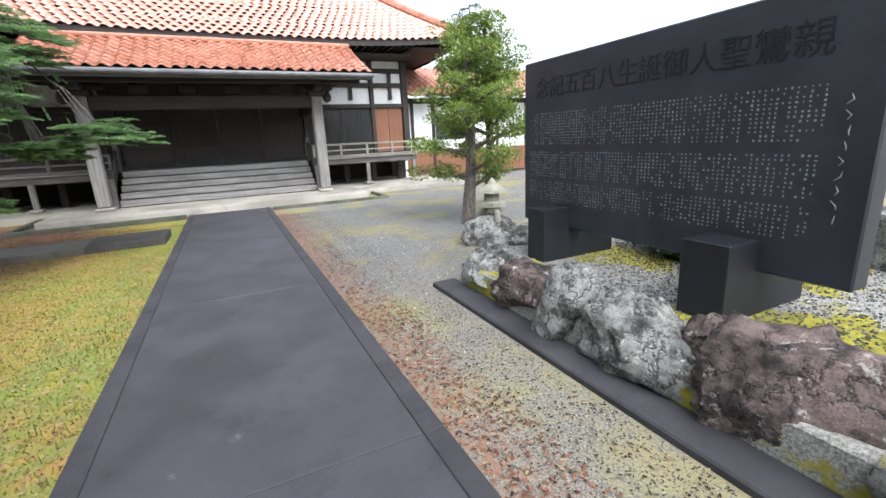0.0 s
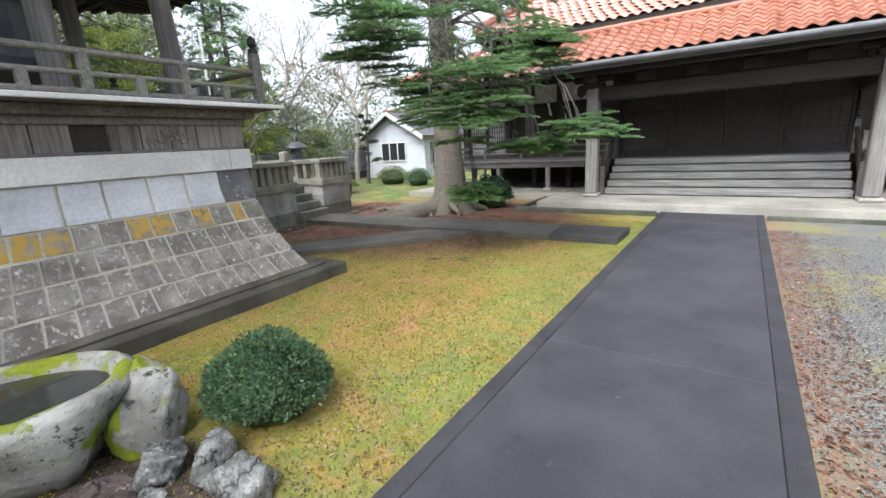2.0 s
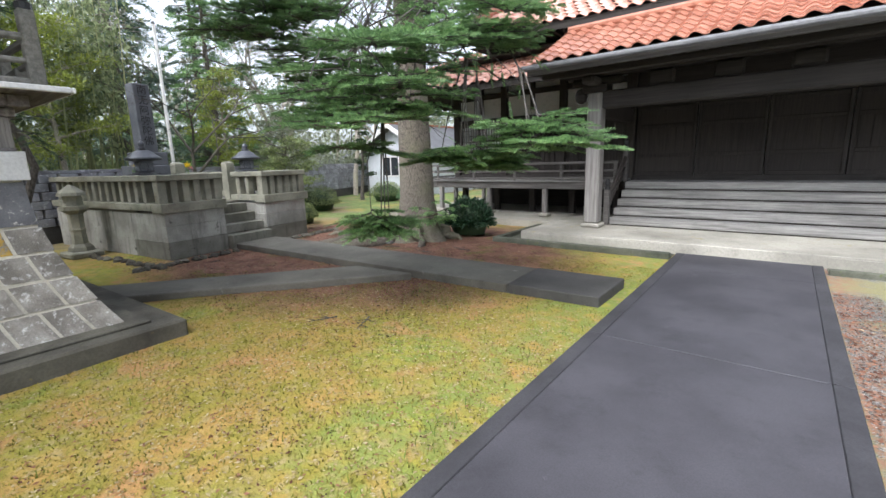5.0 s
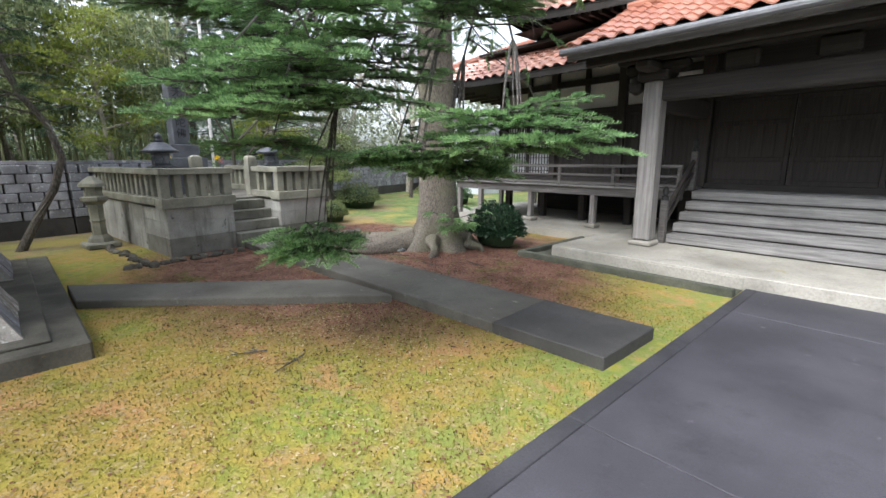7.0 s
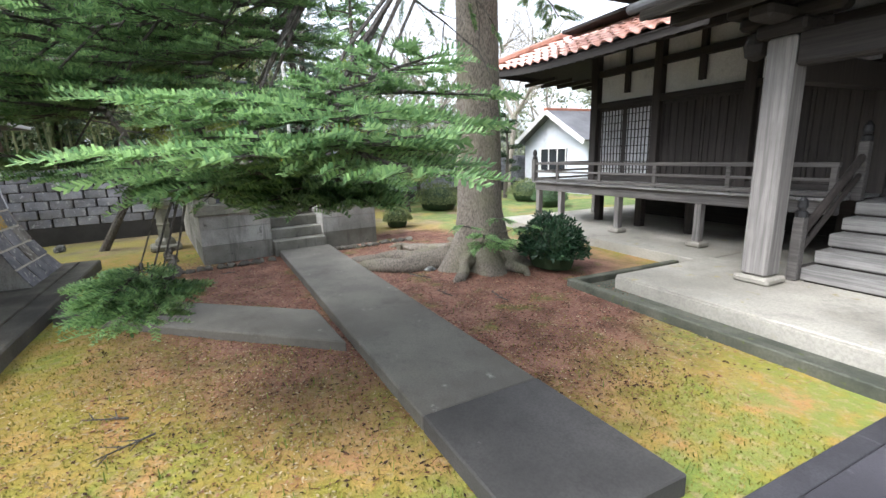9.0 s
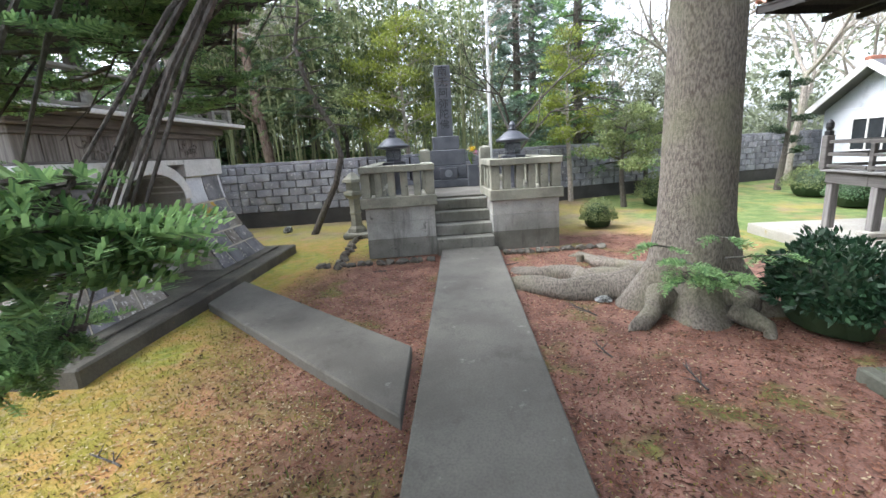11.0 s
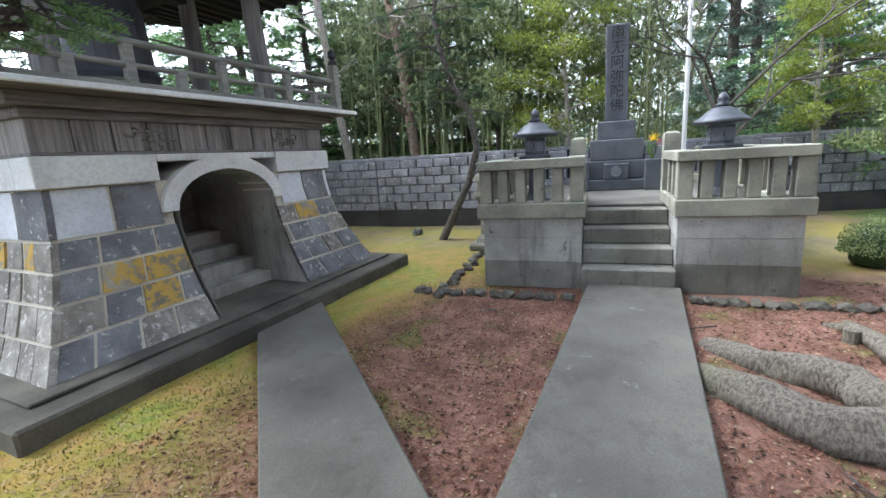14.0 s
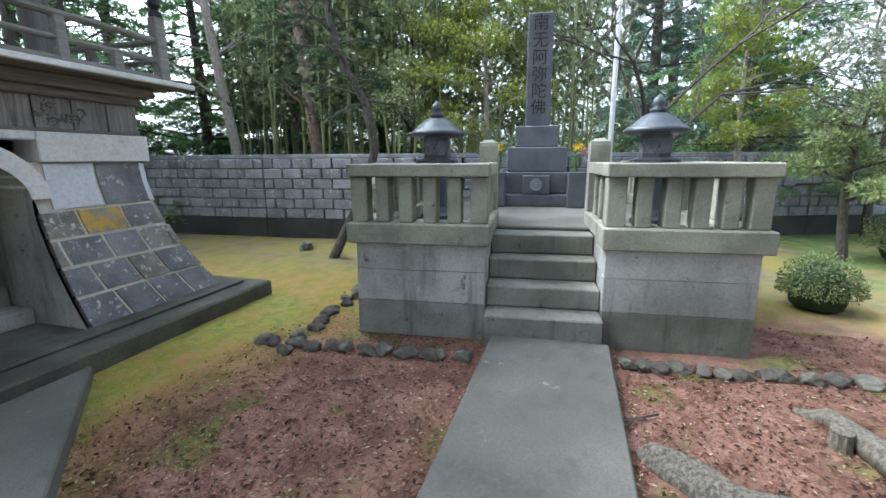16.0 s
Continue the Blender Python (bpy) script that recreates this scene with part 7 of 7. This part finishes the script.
# ---- water basin and rocks by the path ----
def build_basin():
    b = thing("water_basin", pose(-2.85, 5.15, 0), "natural stone water basin with white lichen and bright moss", "basin")
    bm = bmesh.new()
    n, out = 30, []
    ax, ay = 0.62, 0.42

    def ring(rx, ry, z, jit):
        vs = []
        for i in range(n):
            a = 2 * math.pi * i / n
            j = 1 + jit * noise.noise(Vector((math.cos(a) * 1.6, math.sin(a) * 1.6, z * 2)))
            vs.append(bm.verts.new((rx * j * math.cos(a), ry * j * math.sin(a), z + 0.06 * noise.noise(Vector((math.cos(a) * 2, math.sin(a) * 2, 5))) * (z > 0.2))))
        return vs
    rs = [ring(0.45, 0.32, 0.02, 0.3), ring(0.58, 0.42, 0.18, 0.3), ring(0.66, 0.48, 0.36, 0.25), ring(0.68, 0.5, 0.47, 0.2), ring(0.62, 0.44, 0.53, 0.15), ring(0.54, 0.36, 0.51, 0.12), ring(0.5, 0.33, 0.42, 0.1), ring(0.44, 0.28, 0.36, 0.1)]
    for p, q in zip(rs, rs[1:]):
        for i in range(n):
            bm.faces.new((p[i], p[(i + 1) % n], q[(i + 1) % n], q[i]))
    bm.faces.new(rs[-1])
    bm.faces.new(rs[0][::-1])
    part("bowl", bm, M["mossy_rock"], b, "hollowed boulder", True)
    wa = lathe([(0.5, 0.455), (0.5, 0.46)], 30)
    wa.transform(Matrix.Diagonal((1, 0.66, 1, 1)))
    part("water", wa, M["water"], b, "dark still water")
    b.rotation_euler = (0, 0, radians(62))
    for i, (x, y, z, a, c, d, m, lab) in enumerate(((-2.52, 5.72, 0.22, .2, .2, .34, "mossy_rock", "upright pale boulder beside the basin"), (-1.55, 5.72, 0.1, .16, .14, .15, "rock", "pale grey rock beside the path"), (-1.42, 5.5, 0.06, .11, .1, .09, "rock_red", "dark purple rock beside the path"),
                                                   (-1.32, 5.22, 0.06, .17, .13, .1, "rock_red", "dark purple rock beside the path"), (-1.9, 5.8, 0.08, .17, .12, .12, "rock", "grey rock under the bush"), (-2.15, 5.62, 0.06, .22, .14, .1, "rock", "flat grey rock beside the clipped bush"),
                                                   (-2.05, 5.2, 0.0, .42, .28, .05, "rock_red", "flat stepping stone before the basin"), (-3.1, 5.85, 0.1, .24, .18, .2, "mossy_rock", "mossy boulder behind the basin"), (-3.5, 5.5, 0.1, .3, .2, .2, "mossy_rock", "mossy boulder behind the basin"), (-1.8, 5.4, 0.02, .1, .08, .05, "rock", "small loose stone on the bare earth"), (-1.95, 5.45, 0.02, .08, .07, .05, "rock", "small loose stone on the bare earth"), (-1.6, 4.9, 0.02, .2, .2, .05, "rock_red", "flat stone in the earth"))):
        rock("garden_rock", pose(x, y, z, 0, 0, i * 31), (a, c, d), i * 2.3 + 70, M[m], lab, "rock", "rocks round the basin")


n_ = Nodes("still_water")
M["water"] = n_.done((0.03, 0.032, 0.025), 0.05, n_.noise(6), 0.05, 0.01)
build_basin()


def build_court_lantern():
    rock("garden_rock", pose(3.55, 8.75, 0.12, 0, 0, 30), (0.42, 0.36, 0.26), 91, M["rock"], "flat-topped rock carrying a stone lantern", "rock")
    e = thing("snow_lantern", pose(3.55, 8.75, 0.34), "small weathered stone lantern standing on a rock", "lantern")
    for k in range(3):
        a = math.radians(120 * k + 20)
        part("leg", tube([(0.19 * math.cos(a), 0.19 * math.sin(a), 0), (0.17 * math.cos(a), 0.17 * math.sin(a), 0.12), (0.08 * math.cos(a), 0.08 * math.sin(a), 0.21)], [0.05, 0.045, 0.05], 8), M["fence_stone"], e)
    part("platform", lathe([(0.1, 0.19), (0.22, 0.22), (0.22, 0.28), (0.12, 0.3)], 6), M["fence_stone"], e)
    part("lamp_house", lathe([(0.11, 0.3), (0.11, 0.42)], 6), M["fence_stone"], e)
    part("roof", lathe([(0.14, 0.42), (0.24, 0.43), (0.22, 0.47), (0.08, 0.55), (0.05, 0.6), (0.01, 0.64)], 6), M["fence_stone"], e)


build_court_lantern()


# ---- small ground details ----
def strew():
    rng = np.random.default_rng(101)

    def lay(name, n, box_, size, mat, label, cat, shape=LEAF, zoff=0.01, flat=0.25, mask=None):
        x = rng.uniform(box_[0], box_[1], n)
        y = rng.uniform(box_[2], box_[3], n)
        if mask is not None:
            k = mask(x, y)
            x, y = x[k], y[k]
        z = np.array([0.018 * noise.noise(Vector((a * 0.7, b * 0.7, 0))) + 0.008 * noise.noise(Vector((a * 3, b * 3, 1))) if a < 0.8 else 0 for a, b in zip(x, y)]) + zoff
        n = len(x)
        ang = rng.uniform(0, 6.28, n)
        d = np.stack([np.cos(ang), np.sin(ang), rng.normal(0, flat * 0.5, n)], 1)
        up = np.stack([rng.normal(0, flat, n), rng.normal(0, flat, n), np.ones(n)], 1)
        mm = placed(np.stack([x, y, z], 1), d, up, rng.uniform(0.6, 1.4, n) * size)
        o = link(name, scatter_mesh(name, shape, QUAD, mm), mat)
        tagged(o, label, cat, kind="stuff")

    def off_path(x, y):
        lx, ly = (x + 8.44) * 0.9988 + (y - 12.15) * 0.0496, -(x + 8.44) * 0.0496 + (y - 12.15) * 0.9988
        on = (abs(ly) < 0.48) & (lx > 0)
        diag = (ly > -3.3) & (ly < -0.55) & (lx > 1.35 + (ly + 3.25) * 0.887) & (lx < 2.3 + (ly + 3.25) * 0.91)
        tower = (lx > -0.8) & (lx < 4.1) & (ly < -3.28)
        grave = (lx < -0.05) & (abs(ly) < 1.8) & (lx > -4.7)
        return ~on & ~diag & ~tower & ~grave & (abs(x) > 0.94)
    lay("fallen_leaves", 3200, (0.95, 1.4, 1.5, 14), 0.036, M["litter"], "red-brown fallen leaves along the path edge", "leaves")
    lay("fallen_leaves", 1100, (0.95, 3.0, 2, 13), 0.04, M["litter_pale"], "pale fallen leaves on the gravel", "leaves", mask=lambda x, y: (x < 1.85) | (y > 7.6))
    lay("fallen_leaves", 7500, (-4.3, -0.94, 4.0, 11.4), 0.027, M["litter_pale"], "pale dry leaves on the moss lawn", "leaves", mask=off_path)
    lay("fallen_leaves", 2400, (-3.6, -0.94, 4.0, 11.2), 0.028, M["litter"], "reddish leaves on the moss lawn", "leaves", mask=off_path)
    lay("needle_litter", 42000, (-9.6, -1.4, 9.6, 15.6), 0.06, M["litter"], "reddish-brown fir needle litter", "leaf litter", NEEDLE, 0.008, 0.2, lambda x, y: off_path(x, y) & (np.hypot(x + 6.3, (y - 13.3) * 1.15) < 4.3 + rng.normal(0, 0.5, len(x))))
    lay("fallen_leaves", 8000, (-9, -2, 9.8, 15.2), 0.026, M["litter_pale"], "pale leaf scraps under the fir", "leaves", mask=lambda x, y: off_path(x, y) & (np.hypot(x + 6.3, (y - 13.3) * 1.15) < 4.6))
    lay("fallen_leaves", 22000, (-9.6, -1.6, 9.6, 15.6), 0.03, M["litter"], "red-brown leaf fragments under the fir", "leaves", mask=lambda x, y: off_path(x, y) & (np.hypot(x + 6.3, (y - 13.3) * 1.15) < 4.2 + rng.normal(0, 0.5, len(x))))
    lay("fallen_leaves", 12000, (-9.6, -1.6, 9.6, 15.6), 0.034, M["litter_dark"], "dark damp leaf scraps under the fir", "leaves", mask=lambda x, y: off_path(x, y) & (np.hypot(x + 6.3, (y - 13.3) * 1.15) < 4.4 + rng.normal(0, 0.6, len(x))))
    lay("fallen_leaves", 3500, (-4.6, -0.94, 3.6, 11.6), 0.018, M["litter_dark"], "dark brown scraps sunk in the moss lawn", "leaves", mask=off_path)
    lay("fallen_leaves", 5000, (0.95, 1.86, 1.5, 14), 0.024, M["litter_dark"], "dark leaf scraps between the gravel stones", "leaves")
    lay("leaf_drift", 1400, (-8.4, -1.2, 11.0, 11.75), 0.045, M["litter"], "leaves gathered along the slab edge", "leaves", mask=lambda x, y: off_path(x, y) & (y > 11.45 + 0.05 * (x + 8.44)))
    # grass tufts
    blade = [(0, -0.05, 0), (0, 0.05, 0), (0.25, 0.03, 0.8), (0.3, -0.01, 1.0)]
    n = 5200
    x, y = rng.uniform(-4.3, -0.94, n), rng.uniform(4.5, 13.5, n)
    keep = off_path(x, y) & ((rng.random(n) < 0.08) | (x > -1.25) & (rng.random(n) < 0.55) | (np.abs(y - 11.35) < 0.35) & (rng.random(n) < 0.5))
    x, y = x[keep], y[keep]
    n = len(x)
    ang = rng.uniform(0, 6.28, n)
    mm = placed(np.stack([x, y, np.zeros(n)], 1), np.stack([np.cos(ang), np.sin(ang), rng.normal(0, 0.25, n)], 1), np.tile([0, 0, 1.0], (n, 1)), rng.uniform(0.03, 0.075, n))
    tagged(link("grass_tufts", scatter_mesh("grass_tufts", blade, QUAD, mm), M["grass"]), "fresh green grass tufts in the moss", "grass", kind="stuff")
    # moss shoots that roughen the lawn
    n = 120000
    x, y = rng.uniform(-7.0, -0.94, n), 4.4 + 9.8 * rng.random(n)
    gap = np.hypot(x + 6.3, (y - 13.3) * 1.15)
    keep = off_path(x, y) & (gap > 3.4 + rng.normal(0, 0.7, n)) & (x > -7.0 + 0.6 * np.abs(rng.normal(0, 1, n)))
    x, y = x[keep], y[keep]
    n = len(x)
    ang = rng.uniform(0, 6.28, n)
    zz = np.array([0.018 * noise.noise(Vector((a * 0.7, b * 0.7, 0))) + 0.008 * noise.noise(Vector((a * 3, b * 3, 1))) for a, b in zip(x, y)])
    mm = placed(np.stack([x, y, zz], 1), np.stack([np.cos(ang), np.sin(ang), rng.normal(0, 0.3, n)], 1), np.tile([0, 0, 1.0], (n, 1)), rng.uniform(0.01, 0.024, n))
    wide = [(0, -0.2, 0), (0, 0.2, 0), (0.6, 0.15, 0.5), (0.7, -0.1, 0.55)]
    tagged(link("moss_shoots", scatter_mesh("moss_shoots", wide, QUAD, mm), M["moss_tuft"]), "tufted yellow-brown moss of the lawn", "moss", kind="stuff")
    # gravel
    oc = [(0.5, 0, 0), (0, 0.4, 0), (-0.5, 0, 0), (0, -0.4, 0), (0, 0, 0.3), (0, 0, -0.3)]
    of = [(0, 1, 4), (1, 2, 4), (2, 3, 4), (3, 0, 4), (1, 0, 5), (2, 1, 5), (3, 2, 5), (0, 3, 5)]
    n = 60000
    x, y = rng.uniform(0.95, 3.6, n), 1.6 + 12.4 * rng.random(n) ** 1.4
    k = (x < 1.88) | (y > 7.45)
    x, y = x[k], y[k]
    n = len(x)
    mm = placed(np.stack([x, y, np.full(n, 0.001)], 1), rng.normal(0, 1, (n, 3)) * (1, 1, 0.3), np.tile([0, 0, 1.0], (n, 1)), rng.uniform(0.007, 0.019, n))
    tagged(link("gravel", scatter_mesh("gravel", oc, of, mm), M["pebble"]), "loose grey gravel of the court", "gravel", kind="stuff")
    n = 9000
    x, y = rng.uniform(2.5, 5.2, n), rng.uniform(3.0, 7.4, n)
    mm = placed(np.stack([x, y, np.full(n, 0.274)], 1), rng.normal(0, 1, (n, 3)) * (1, 1, 0.3), np.tile([0, 0, 1.0], (n, 1)), rng.uniform(0.014, 0.032, n))
    tagged(link("bed_gravel", scatter_mesh("bed_gravel", oc, of, mm), M["pebble"]), "loose grey gravel on the memorial bed", "gravel", kind="stuff")


strew()


def fallen_twigs():
    rng = random.Random(111)
    for x, y, s in ((-3.0, 10.4, 0.35), (-3.3, 10.2, 0.3), (-4.6, 13.4, 0.3), (-4.1, 13.9, 0.35), (-7.7, 12.9, 0.4), (-5.5, 13.5, 0.4), (-7.5, 10.9, 0.2)):
        bm = bmesh.new()
        a = rng.uniform(0, 6.28)
        p = limb_points((0, 0, 0.02), (math.cos(a), math.sin(a), 0.02), s, 0, rng, 5, 0.1)
        tube(p, [0.008, 0.007, 0.006, 0.005, 0.003], 5, bm)
        for k in range(4):
            b = a + rng.uniform(-1, 1)
            tube(limb_points(p[1 + k % 3], (math.cos(b), math.sin(b), 0.1), s * 0.4, 0, rng, 3, 0.1), [0.005, 0.004, 0.002], 4, bm)
        o = part("fallen_twig", bm, M["twig"])
        o.matrix_world = pose(x, y, 0.0)
        tagged(o, "dry grey fallen twig on the ground", "twig", "fallen twigs")
    rock("garden_rock", pose(-6.0, 13.7, 0.03), (0.13, 0.09, 0.04), 120, M["rock"], "flat grey stone lying in the needle litter", "rock")
    rock("garden_rock", W @ pose(-3.2, -4.4, 0.05), (0.12, 0.1, 0.09), 121, M["rock"], "pale stone in front of the block wall", "rock")
    st = lathe([(0.06, -0.02), (0.055, 0.12), (0.02, 0.13)], 9)
    o = part("stump", st, M["bark"])
    o.matrix_world = pose(-7.67, 13.8, 0)
    tagged(o, "small sawn stump in bare earth", "stump")


fallen_twigs()
build_boundary_wall()
